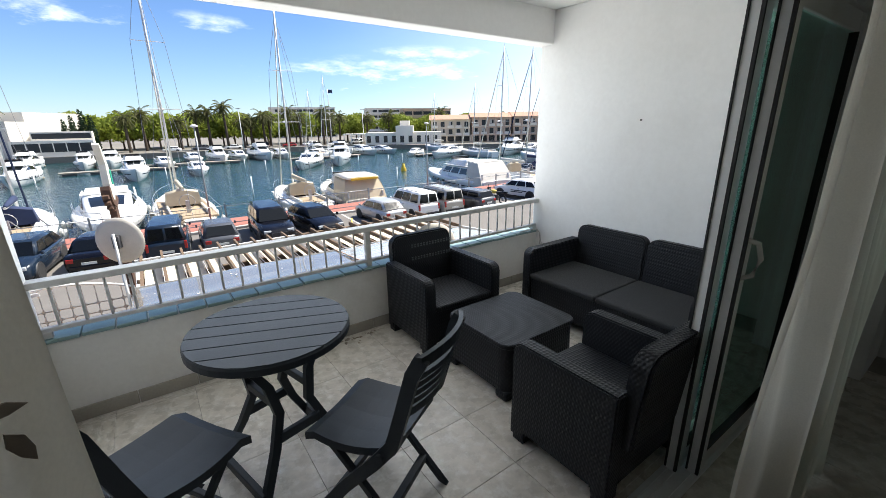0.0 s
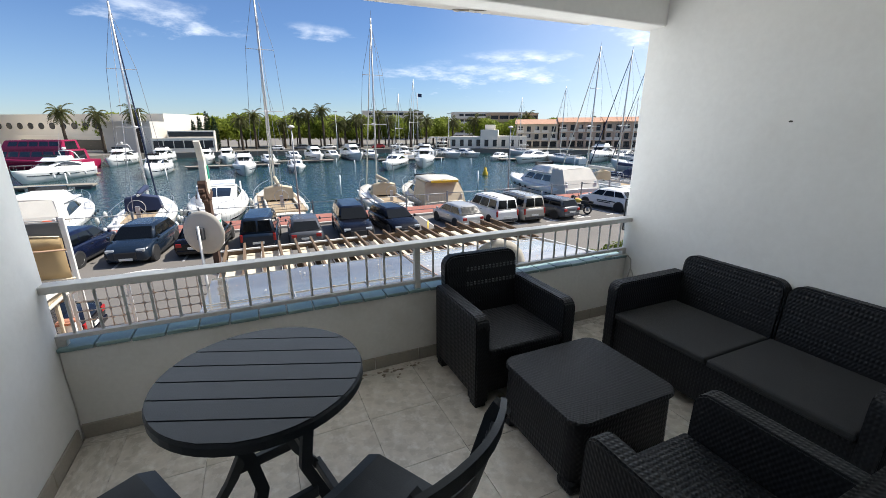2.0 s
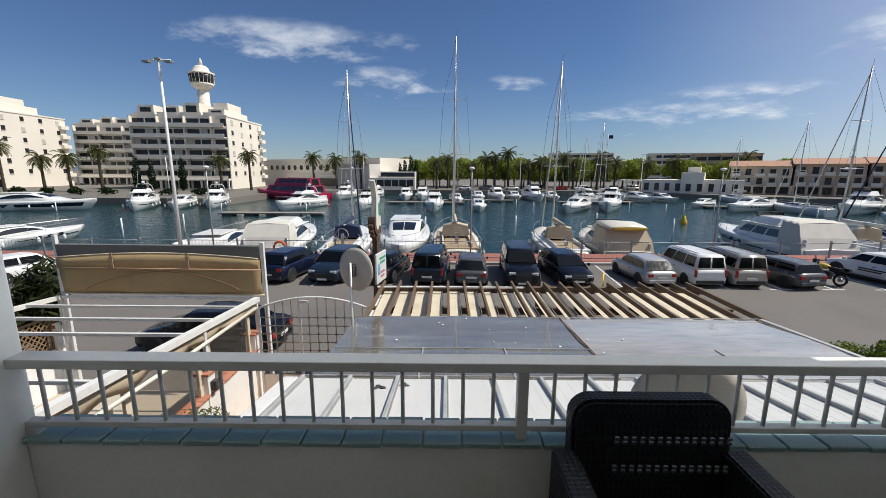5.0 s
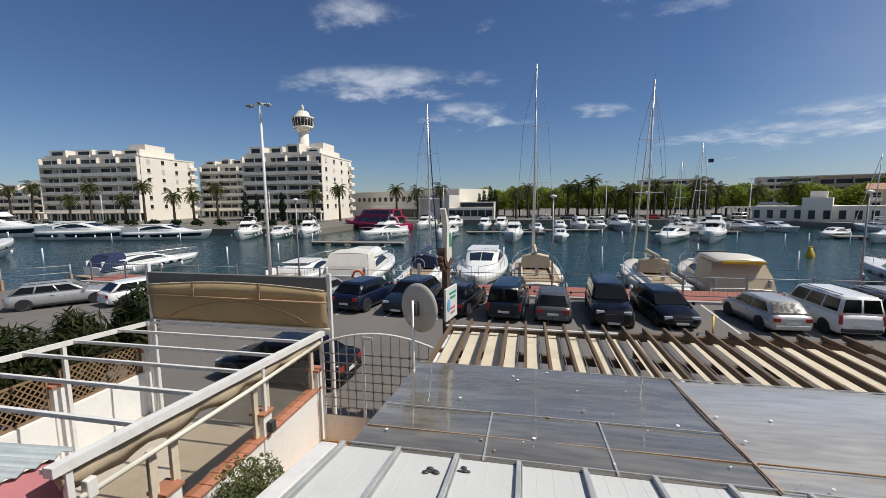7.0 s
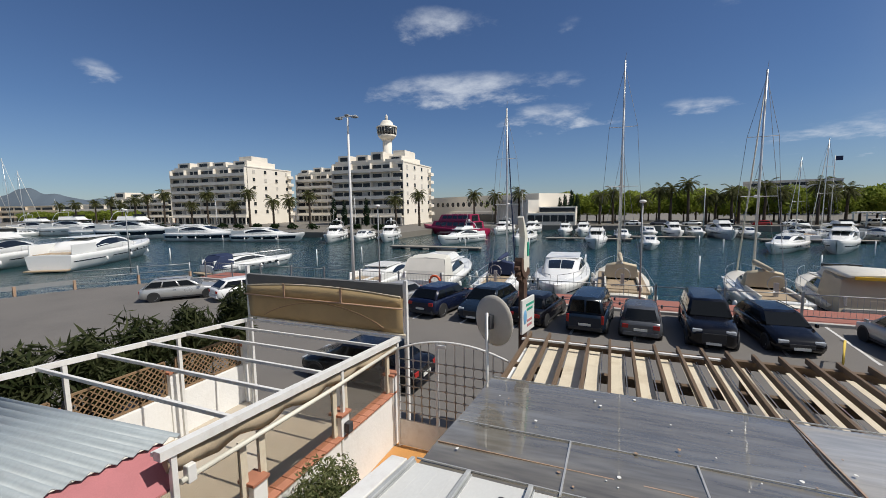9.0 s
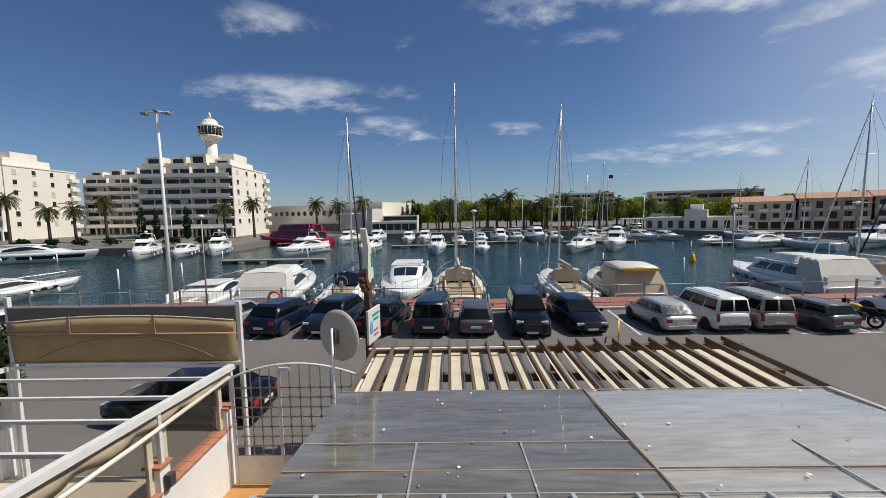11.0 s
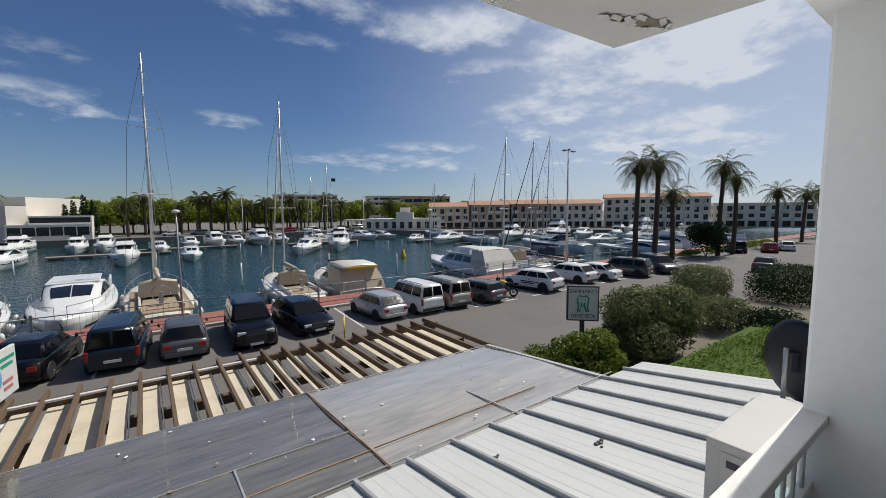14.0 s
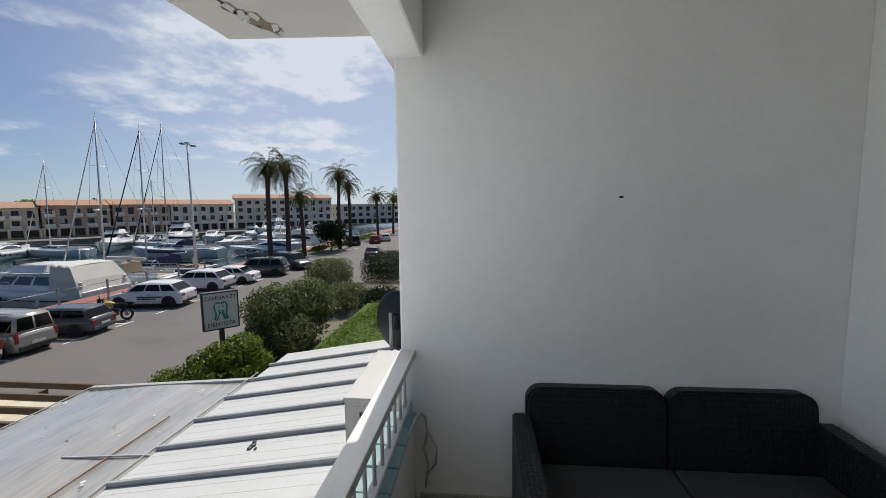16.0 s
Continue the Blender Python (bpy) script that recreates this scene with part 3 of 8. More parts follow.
def bistro_table():
    t = thing("bistro_table", "round anthracite plastic table with a slatted top", "table", "folding bistro set", pose(1.035, 1.12, 0, 0, 0, 15) @ Matrix.Diagonal((1, 1, 1.015, 1)))
    R = 0.345
    bm = bmesh.new()
    n = 48
    prof = [(R - 0.012, 0.672), (R, 0.680), (R, 0.707), (R - 0.006, 0.715), (R - 0.02, 0.7165), (R - 0.022, 0.712)]
    bm_loft(bm, [[(r * math.cos(2 * math.pi * j / n), r * math.sin(2 * math.pi * j / n), z) for j in range(n)] for r, z in prof], smooth=False)
    part("rim", bm, M_PLASTIC, t)
    rr, k = R - 0.006, 7
    for i in range(k):
        y0, y1 = -rr + 2 * rr * i / k + 0.0035, -rr + 2 * rr * (i + 1) / k - 0.0035
        ys = [y0 + (y1 - y0) * s / 6 for s in range(7)]
        out = [(math.sqrt(max(rr * rr - y * y, 0.0004)), y) for y in ys]
        out += [(-x, y) for x, y in out[::-1]]
        bm = bmesh.new()
        bm_slab(bm, out, 0.006, Matrix.Translation((0, 0, 0.713)) @ Matrix.Rotation(radians(-37), 4, "Z"))
        part("slat", bm, M_PLASTIC, t)
    # two crossed pairs of bent legs tied by bars
    for s in (-1, 1):
        for e in (-1, 1):
            bm = bmesh.new()
            path = [(e * 0.20, s * 0.09, 0.675), (e * 0.10, s * 0.10, 0.50), (e * 0.075, s * 0.115, 0.36), (e * 0.13, s * 0.15, 0.22), (e * 0.25, s * 0.21, 0.0)]
            bm_loft(bm, [[(x - 0.02, y - 0.014, z), (x + 0.02, y - 0.014, z), (x + 0.02, y + 0.014, z), (x - 0.02, y + 0.014, z)] for x, y, z in path])
            part("leg", bm, M_PLASTIC, t)
        boxpart("stretcher", (-0.10, 0.10, s * 0.145 - 0.012, s * 0.145 + 0.012, 0.24, 0.285), M_PLASTIC, t, bev=0.004)
    for e in (-1, 1):
        boxpart("stretcher", (e * 0.09 - 0.013, e * 0.09 + 0.013, -0.105, 0.105, 0.40, 0.44), M_PLASTIC, t, bev=0.004)
        boxpart("foot_bar", (e * 0.225 - 0.014, e * 0.225 + 0.014, -0.2, 0.2, 0.035, 0.085), M_PLASTIC, t, bev=0.004)


bistro_table()


def folding_chair(label, at):
    """Front towards +y, origin on the floor under the seat's middle."""
    t = thing("folding_chair", label, "chair", "folding bistro set", at)
    bm = bmesh.new()
    rings = []
    for i in range(9):
        v = i / 8
        y = 0.21 - 0.40 * v
        w = 0.185 + 0.02 * math.sin(v * 3.0) - 0.02 * v
        z = 0.445 - 0.022 * math.sin(math.pi * v) + 0.02 * v - (0.03 if i == 0 else 0)
        rings.append([(-w, y, z), (-w * 0.5, y, z - 0.008), (0, y, z - 0.012), (w * 0.5, y, z - 0.008), (w, y, z), (w, y, z - 0.035), (0, y, z - 0.03), (-w, y, z - 0.035)])
    bm_loft(bm, rings, smooth=False)
    part("seat", bm, M_PLASTIC, t)
    for s in (-1, 1):
        bm = bmesh.new()
        path = [(s * 0.20, 0.20, 0.0), (s * 0.20, 0.02, 0.24), (s * 0.20, -0.13, 0.41), (s * 0.195, -0.20, 0.50), (s * 0.19, -0.235, 0.62), (s * 0.185, -0.285, 0.80), (s * 0.17, -0.315, 0.86)]
        bm_loft(bm, [[(x - 0.012, y - 0.022, z - 0.012), (x + 0.012, y - 0.022, z - 0.012), (x + 0.012, y + 0.022, z + 0.012), (x - 0.012, y + 0.022, z + 0.012)] for x, y, z in path])
        part("side_frame", bm, M_PLASTIC, t)
        bm = bmesh.new()
        path = [(s * 0.165, 0.12, 0.415), (s * 0.165, -0.02, 0.26), (s * 0.165, -0.24, 0.0)]
        bm_loft(bm, [[(x - 0.012, y - 0.024, z - 0.01), (x + 0.012, y - 0.024, z - 0.01), (x + 0.012, y + 0.024, z + 0.01), (x - 0.012, y + 0.024, z + 0.01)] for x, y, z in path])
        part("rear_leg", bm, M_PLASTIC, t)
        bm = bmesh.new()
        bm_tube(bm, [(s * 0.175, -0.155, 0.445), (s * 0.222, -0.155, 0.445)], 0.017, 12)
        part("pivot", bm, M_PLASTIC, t)
    # slatted, bowed backrest
    for k, (z, h, y) in enumerate(((0.850, 0.045, -0.308), (0.785, 0.024, -0.282), (0.750, 0.024, -0.270), (0.715, 0.024, -0.260), (0.680, 0.024, -0.250), (0.635, 0.034, -0.238))):
        bm = bmesh.new()
        rings = []
        for i in range(9):
            u = -1 + 2 * i / 8
            yy = y - 0.045 * (1 - u * u)
            zz = z + (0.012 * (1 - u * u) if k == 0 else 0)
            rings.append([(u * 0.185, yy - 0.009, zz - h / 2), (u * 0.185, yy + 0.009, zz - h / 2), (u * 0.185, yy + 0.005, zz + h / 2), (u * 0.185, yy - 0.013, zz + h / 2)])
        bm_loft(bm, rings)
        part("top_bar" if k == 0 else "back_slat", bm, M_PLASTIC, t)
    boxpart("stretcher", (-0.165, 0.165, -0.155, -0.12, 0.10, 0.13), M_PLASTIC, t, bev=0.004)
    boxpart("stretcher", (-0.20, 0.20, 0.12, 0.145, 0.08, 0.11), M_PLASTIC, t, bev=0.004)
    return t


folding_chair("anthracite plastic folding chair turned to the round table", pose(1.30, 0.66, 0, 0, 0, 31))
folding_chair("anthracite plastic folding chair beside the door", pose(0.58, 0.90, 0, 0, 0, -58))

# cable stapled to the wall and along the parapet
cable = thing("cable", "pale cable stapled over the parapet and down the side wall", "cable")
tubepart("wire", [(3.62, 2.08, 0.535), (3.78, 2.075, 0.54), (3.85, 2.06, 0.53), (3.868, 2.04, 0.50), (3.872, 2.03, 0.42), (3.872, 2.05, 0.33), (3.873, 2.03, 0.24), (3.873, 2.045, 0.12)], 0.006, M_CABLE, cable, n=6)
tubepart("wire", [(3.872, 2.02, 0.41), (3.873, 1.985, 0.33), (3.873, 1.99, 0.25), (3.873, 2.03, 0.2)], 0.005, M_CABLE, cable, n=6)
bm = bmesh.new()
rnd = random.Random(3)
for _ in range(26):
    x, y, s = 1.75 + 0.10 * rnd.gauss(0, 1), 2.055 - abs(0.035 * rnd.gauss(0, 1)), 0.004 + 0.008 * rnd.random()
    bm_ball(bm, (x, y, 0.003), s, (1.3, 1, 0.4), 6, 4)
tagged(part("dry_leaves", bm, M_MOTIF), "crumbled brown leaves swept against the parapet", "debris", kind="stuff")

# ---- ground, quay and water ----
G, WATER = -3.60, -4.65
M_ASPHALT = material("worn_asphalt", (0.15, 0.138, 0.125), 0.9, var=0.12, scale=0.35, grain=40, bump=0.4, bump_scale=60, stain=(0.085, 0.08, 0.075), stain_amt=0.5, stain_scale=0.25)
M_REDPAVE = material("red_paving", (0.30, 0.115, 0.085), 0.85, var=0.15, scale=3, grain=30)
M_KERB = material("pale_kerb_stone", (0.42, 0.40, 0.37), 0.9, var=0.12)
M_SEABED = material("earth", (0.16, 0.14, 0.10), 0.95)


def sea_material():
    m = bpy.data.materials.new("harbour_water")
    m.use_nodes = True
    nt = m.node_tree
    N, L = nt.nodes.new, nt.links.new
    p = nt.nodes["Principled BSDF"]
    p.inputs["Base Color"].default_value = (0.009, 0.040, 0.046, 1)
    p.inputs["Roughness"].default_value = 0.12
    p.inputs["IOR"].default_value = 1.33
    co, mp, a, b, bn, bn2 = N("ShaderNodeTexCoord"), N("ShaderNodeMapping"), N("ShaderNodeTexNoise"), N("ShaderNodeTexNoise"), N("ShaderNodeBump"), N("ShaderNodeBump")
    L(co.outputs["Object"], mp.inputs[0])
    mp.inputs["Scale"].default_value = (0.7, 1.2, 1)
    for n, s in ((a, 1.1), (b, 3.6)):
        n.inputs["Scale"].default_value, n.inputs["Detail"].default_value = s, 4
        L(mp.outputs[0], n.inputs["Vector"])
    bn.inputs["Strength"].default_value, bn.inputs["Distance"].default_value = 0.55, 0.25
    bn2.inputs["Strength"].default_value, bn2.inputs["Distance"].default_value = 0.5, 0.08
    L(a.outputs[0], bn.inputs["Height"]), L(b.outputs[0], bn2.inputs["Height"])
    L(bn.outputs[0], bn2.inputs["Normal"]), L(bn2.outputs[0], p.inputs["Normal"])
    return m


struct_box("ground", (-2500, 2500, -900, 3500, -7.6, -7.2), M_SEABED, "wide ground under the harbour reaching the horizon", "ground")
struct_box("water", (-420, 420, -8, 140, -5.0, WATER), sea_material(), "rippled blue-green harbour water", "water")
bm = bmesh.new()
bm_slab(bm, [(-62, -6), (160, -6), (160, 22.9), (-27, 22.9), (-31, 17.5), (-33, 12)], 2.0, Matrix.Translation((0, 0, G - 2.0)))
structure("road", bm, M_ASPHALT, "worn grey asphalt of the quay car park", "road")
struct_box("quay", (-27, 160, 22.9, 25.3, -5.6, G + 0.12), M_REDPAVE, "red paved quay edge above the water", "pavement", 0.02)
struct_box("kerb", (-27, 160, 22.7, 22.92, G - 0.3, G + 0.135), M_KERB, "pale stone kerb along the red paving", "kerb", 0.02)
M_FARPAVE = material("far_paving", (0.17, 0.155, 0.13), 0.9, var=0.2, scale=0.05)
bm = bmesh.new()
bm_slab(bm, [(-600, 72), (-37, 72), (-36, 94), (-20, 106), (44, 106), (62, 88), (92, 68), (104, 50), (700, 50), (1500, 1500), (-1500, 1500)], 2.6, Matrix.Translation((0, 0, -6.1)))
structure("far_shore", bm, M_FARPAVE, "pale paved promenade across the harbour", "ground")
M_LINE = material("white_road_paint", (0.62, 0.61, 0.58), 0.8, var=0.15, scale=8, stain=(0.2, 0.19, 0.18), stain_amt=0.5, stain_scale=6)
M_YELLOW = material("yellow_paint", (0.62, 0.45, 0.08), 0.7, var=0.15)
bays = tagged(new("bay_lines", bpy.data.meshes.new("bay_lines")), "worn white lines between the parking bays", "road marking", kind="structure")
bm = bmesh.new()
bm_box(bm, -0.05, 0.05, 0, 4.4, 0.0, 0.006)
line = mesh_of("line", bm, M_LINE)
for k in range(31):
    piece("line", line, bays, (-25.2 + 2.32 * k, 18.3, G), rot=(0, 0, radians(-4)))
bm = bmesh.new()
bm_box(bm, -0.5, 0.5, -0.05, 0.05, 0.001, 0.007)
tick = mesh_of("line", bm, M_LINE)
for k in range(18):
    piece("line", tick, bays, (14.2 + 2.32 * k, 18.25, G))

# ---- roofs and terraces below the balcony ----
M_WROOF = material("white_roof_sheet", (0.60, 0.60, 0.575), 0.38, var=0.06, scale=1.5, grain=30, stain=(0.47, 0.46, 0.43), stain_amt=0.3, stain_scale=1.8, stretch=(1.4, 0.8, 1))
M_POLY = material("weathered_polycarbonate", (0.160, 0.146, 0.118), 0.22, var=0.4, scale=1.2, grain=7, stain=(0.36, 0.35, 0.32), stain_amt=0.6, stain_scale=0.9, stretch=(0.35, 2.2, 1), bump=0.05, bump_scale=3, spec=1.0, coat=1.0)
# The right-hand sheet has a lighter base and stain than the left.
M_POLYW = material("pale_polycarbonate", (0.37, 0.345, 0.295), 0.22, var=0.3, scale=0.9, grain=7, stain=(0.55, 0.54, 0.51), stain_amt=0.7, stain_scale=0.8, stretch=(0.35, 2.2, 1), bump=0.05, bump_scale=3, spec=1.0, coat=1.0)
M_STRIP = material("aluminium_strip", (0.58, 0.57, 0.54), 0.4, metal=0.5, var=0.12, scale=6)
M_RUST = material("rusty_joint", (0.36, 0.24, 0.16), 0.8, var=0.3, scale=5)
M_TIMBER = material("dark_weathered_timber", (0.13, 0.085, 0.05), 0.75, var=0.35, scale=3, grain=30, stretch=(8, 0.6, 8), bump=0.3, bump_scale=14, vary=0.3)
M_CANVAS = material("cream_canvas", (0.62, 0.55, 0.42), 0.9, var=0.12, scale=2, grain=60, stain=(0.34, 0.25, 0.15), stain_amt=0.4, stain_scale=2.5)
M_WPAINT = material("white_painted_steel", (0.72, 0.71, 0.68), 0.45, var=0.06, scale=5, stain=(0.42, 0.36, 0.30), stain_amt=0.3, stain_scale=6)
M_WWALL = material("whitewashed_wall", (0.78, 0.77, 0.74), 0.9, var=0.05, scale=2, bump=0.5, bump_scale=14, stain=(0.5, 0.46, 0.40), stain_amt=0.25)
M_TERRA = material("terracotta", (0.40, 0.17, 0.10), 0.8, var=0.2, scale=8, vary=0.3)
M_OCHRE = material("ochre_floor_tile", (0.50, 0.25, 0.08), 0.6, var=0.15, scale=6, vary=0.25)
M_STONE = material("pale_terrace_tile", (0.46, 0.40, 0.32), 0.8, var=0.12, scale=4, vary=0.2)
M_AWN = material("tan_awning_canvas", (0.40, 0.29, 0.15), 0.9, var=0.1, scale=2, grain=80, stain=(0.26, 0.19, 0.10), stain_amt=0.4)
M_HOOD = material("dark_grey_hood", (0.13, 0.13, 0.125), 0.6, var=0.1, scale=3)
M_CURT = material("tan_curtain_canvas", (0.36, 0.29, 0.20), 0.9, var=0.2, scale=4, grain=60)
M_TOTEM = material("cream_totem", (0.66, 0.64, 0.55), 0.5, var=0.08)
M_LATTICE = material("brown_lattice_wood", (0.24, 0.155, 0.085), 0.8, var=0.2, scale=8)
M_CORR = material("corrugated_grey_sheet", (0.30, 0.34, 0.36), 0.5, var=0.1, scale=2, grain=20, stain=(0.3, 0.3, 0.3), stain_amt=0.3)
M_PINK = material("faded_red_cloth", (0.42, 0.16, 0.17), 0.9, var=0.1, scale=4)
M_DISH = material("dusty_dish_paint", (0.46, 0.43, 0.38), 0.6, var=0.1, scale=5, stain=(0.3, 0.26, 0.2), stain_amt=0.4)
M_BDISH = material("black_dish", (0.015, 0.016, 0.018), 0.45, var=0.1)
M_ACW = material("ac_case", (0.52, 0.51, 0.48), 0.45, var=0.04, scale=3)
M_GATE = material("weathered_beige_steel", (0.40, 0.345, 0.29), 0.6, var=0.2, scale=6, stain=(0.14, 0.09, 0.06), stain_amt=0.4, stain_scale=8)
M_DKGREY = material("dark_grey_metal", (0.05, 0.05, 0.055), 0.5)
M_DROP = material("bird_droppings", (0.75, 0.74, 0.70), 0.9)
M_SCREEN = glass("clear_plastic_screen", (0.90, 0.88, 0.84), 0.15)


def tilt(y0, z0, y1, z1):
    """The pose that lays a sheet's local xy on the slope from (y0, z0) to (y1, z1)."""
    return Matrix.Translation((0, y0, z0)) @ Matrix.Rotation(math.atan2(z1 - z0, y1 - y0), 4, "X")


# Rib grey holds the shade of their flanks; the sheet itself is white.
M_RIB = material("shaded_roof_rib", (0.34, 0.35, 0.35), 0.5, var=0.15, scale=3, stain=(0.6, 0.6, 0.58), stain_amt=0.5)


def white_roof():
    t = thing("metal_roof", "white ribbed sheet-metal roof below the balcony", "roof", at=tilt(2.24, -0.31, 4.86, -0.735))
    w, d = 0.522, 2.655
    bm = bmesh.new()
    bm_box(bm, 0.004, w - 0.004, 0, d, -0.03, 0)
    for k in (0.14, 0.27, 0.41):
        bm_box(bm, k - 0.003, k + 0.003, 0.0, d, 0.0, 0.0012)
    sheet = mesh_of("panel", bm, M_WROOF)
    bm = bmesh.new()
    bm_box(bm, -0.02, 0.02, 0, d + 0.02, 0, 0.04, bev=0.005, seg=1)
    bm_box(bm, 0.026, 0.034, 0, d + 0.01, 0.0, 0.012)
    rib = mesh_of("rib", bm, M_RIB)
    n = 15
    for k in range(n):
        piece("panel", sheet, t, (0.14 + w * k, 0, 0))
        piece("rib", rib, t, (0.14 + w * k, 0, 0))
    boxpart("edge_flashing", (-0.07, 0.09, 0, d, -0.08, 0.02), M_WPAINT, t, bev=0.01)
    rnd = random.Random(5)
    for x, y in ((1.02, 2.38), (1.25, 2.45), (4.35, 2.1), (3.1, 1.2), (5.2, 1.6)):
        bm = bmesh.new()
        for _ in range(7):
            bm_ball(bm, (x + rnd.gauss(0, 0.03), y + rnd.gauss(0, 0.02), 0.008), 0.012 + 0.014 * rnd.random(), (1.4, 1, 0.5), 6, 4)
        part("debris", bm, M_DKGREY, t, "dark clump of dirt")


white_roof()


def poly_roof():
    t = thing("polycarbonate_roof", "weathered translucent grey sheet roof with bird droppings", "roof", at=tilt(4.86, -0.742, 7.28, -0.93))
    d = 2.43
    nseg = 10
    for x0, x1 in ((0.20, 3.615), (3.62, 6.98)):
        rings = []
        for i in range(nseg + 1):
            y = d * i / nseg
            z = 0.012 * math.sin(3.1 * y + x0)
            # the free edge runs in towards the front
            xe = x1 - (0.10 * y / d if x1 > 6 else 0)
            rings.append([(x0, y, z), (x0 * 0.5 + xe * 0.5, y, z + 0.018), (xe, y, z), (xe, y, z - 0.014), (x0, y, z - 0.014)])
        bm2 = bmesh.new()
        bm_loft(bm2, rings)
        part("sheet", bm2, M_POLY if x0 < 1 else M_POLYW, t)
    for y, x0, x1, m in ((0.05, 0.16, 7.2, M_STRIP), (0.40, 0.22, 3.6, M_RUST), (0.42, 3.65, 6.0, M_RUST), (0.92, 0.24, 3.6, M_STRIP), (d - 0.02, 0.2, 6.95, M_STRIP)):
        boxpart("cross_strip", (x0, x1, y - 0.006, y + 0.006, 0.014, 0.028), m, t)
    for x, m in ((3.62, M_RUST), (1.41, M_STRIP), (2.48, M_STRIP), (5.25, M_STRIP)):
        boxpart("joint_strip", (x - 0.008, x + 0.008, 0, d if m is M_RUST else 0.92, 0.016, 0.032), m, t)
    boxpart("edge_gutter", (6.95, 7.02, 0, d, -0.05, 0.02), M_STRIP, t)
    rnd = random.Random(9)
    for k in range(46):
        x, y = 0.3 + 6.5 * rnd.random(), 0.1 + 2.2 * rnd.random()
        bm = bmesh.new()
        r = 0.007 + 0.012 * rnd.random() ** 2
        bm_slab(bm, [(x + r * (0.7 + 0.6 * rnd.random()) * math.cos(a), y + r * 1.3 * (0.7 + 0.6 * rnd.random()) * math.sin(a)) for a in [2 * math.pi * i / 7 for i in range(7)]], 0.003, Matrix.Translation((0, 0, 0.034)))
        part("dropping" if k % 3 else "screw_cap", bm, M_DROP if k % 3 else M_RUST, t)


poly_roof()


def pergola():
    t = thing("timber_pergola", "dark timber pergola with slack cream canvas strips", "pergola")
    y0, y1, zt = 7.20, 9.62, -1.02
    xs = [0.31 + 0.361 * k for k in range(20)]
    for k, x in enumerate(xs):
        dy = 0.10 * math.sin(k * 1.7)
        boxpart("rafter", (x - 0.024, x + 0.024, y0, y1 + 0.12 + dy * 0.4, zt - 0.03, zt + 0.062), M_TIMBER, t, bev=0.004, seg=1)
    for y, z in ((y1 - 0.02, -1.10), (8.6, -1.24)):
        boxpart("cross_beam", (0.2, 7.45, y - 0.05, y + 0.05, z - 0.09, z + 0.05), M_TIMBER, t, bev=0.004)
    for x in (0.33, 3.8, 7.3):
        boxpart("post", (x - 0.06, x + 0.06, y1 - 0.08, y1 + 0.04, G, -1.19), M_TIMBER, t)
    for k in range(19):
        xa, xb = xs[k] + 0.02, xs[k + 1] - 0.03 - (0.10 + 0.025 * math.sin(k * 2.3) if 2 < k < 14 else 0.03)
        bm = bmesh.new()
        rings = []
        for i in range(13):
            v = i / 12
            y = y0 + (y1 - y0 - 0.10) * v
            z = zt - 0.13 - 0.015 * math.sin(v * math.pi) - 0.004 * math.sin(v * 7 + k)
            rings.append([(xa, y, z), ((xa + xb) / 2, y, z - 0.003), (xb, y, z), (xb, y, z - 0.004), ((xa + xb) / 2, y, z - 0.007), (xa, y, z - 0.004)])
        bm_loft(bm, rings)
        part("canvas_strip", bm, M_CANVAS, t, "cream canvas strip with brown stains")
        tubepart("guide_wire", [(xb + 0.02, y0, zt - 0.12), (xb + 0.02, y1 - 0.1, zt - 0.12)], 0.008, M_WPAINT, t, n=6)
    tubepart("edge_pipe", [(0.30, y0, zt - 0.05), (0.30, y1, zt - 0.02)], 0.022, M_WPAINT, t)
    boxpart("front_gutter", (0.2, 3.4, y1 - 0.28, y1 - 0.22, -1.02, -0.99), M_WPAINT, t)


pergola()


def lattice_panel(name, x, y0, y1, z0, z1, parent):
    bm = bmesh.new()
    step, w = 0.13, 0.016
    h, L = z1 - z0, y1 - y0
    k = -h
    while k < L:
        for s in (1, -1):
            a0, a1 = max(k, 0.0), min(k + h, L)
            if a1 - a0 > 0.05:
                if s > 0:
                    p, q = (a0, a0 - k), (a1, a1 - k)
                else:
                    p, q = (L - a0, a0 - k), (L - a1, a1 - k)
                dx = 0.008 * s
                vs = [bm.verts.new((x + dx + e, y0 + u[0] + o, z0 + u[1])) for e in (-0.006, 0.006) for u, o in ((p, -w), (p, w), (q, w), (q, -w))]
                for f in ((0, 1, 2, 3), (7, 6, 5, 4), (0, 4, 5, 1), (3, 2, 6, 7), (1, 5, 6, 2), (0, 3, 7, 4)):
                    bm.faces.new([vs[i] for i in f])
        k += step
    part(name, bm, M_LATTICE, parent, "diagonal brown wooden lattice")
    bm = bmesh.new()
    for a in ((y0 - 0.02, y0 + 0.02, z0, z1), (y1 - 0.02, y1 + 0.02, z0, z1), (y0, y1, z0 - 0.02, z0 + 0.02), (y0, y1, z1 - 0.02, z1 + 0.02)):
        bm_box(bm, x - 0.02, x + 0.02, *a)
    part("lattice_frame", bm, M_LATTICE, parent)


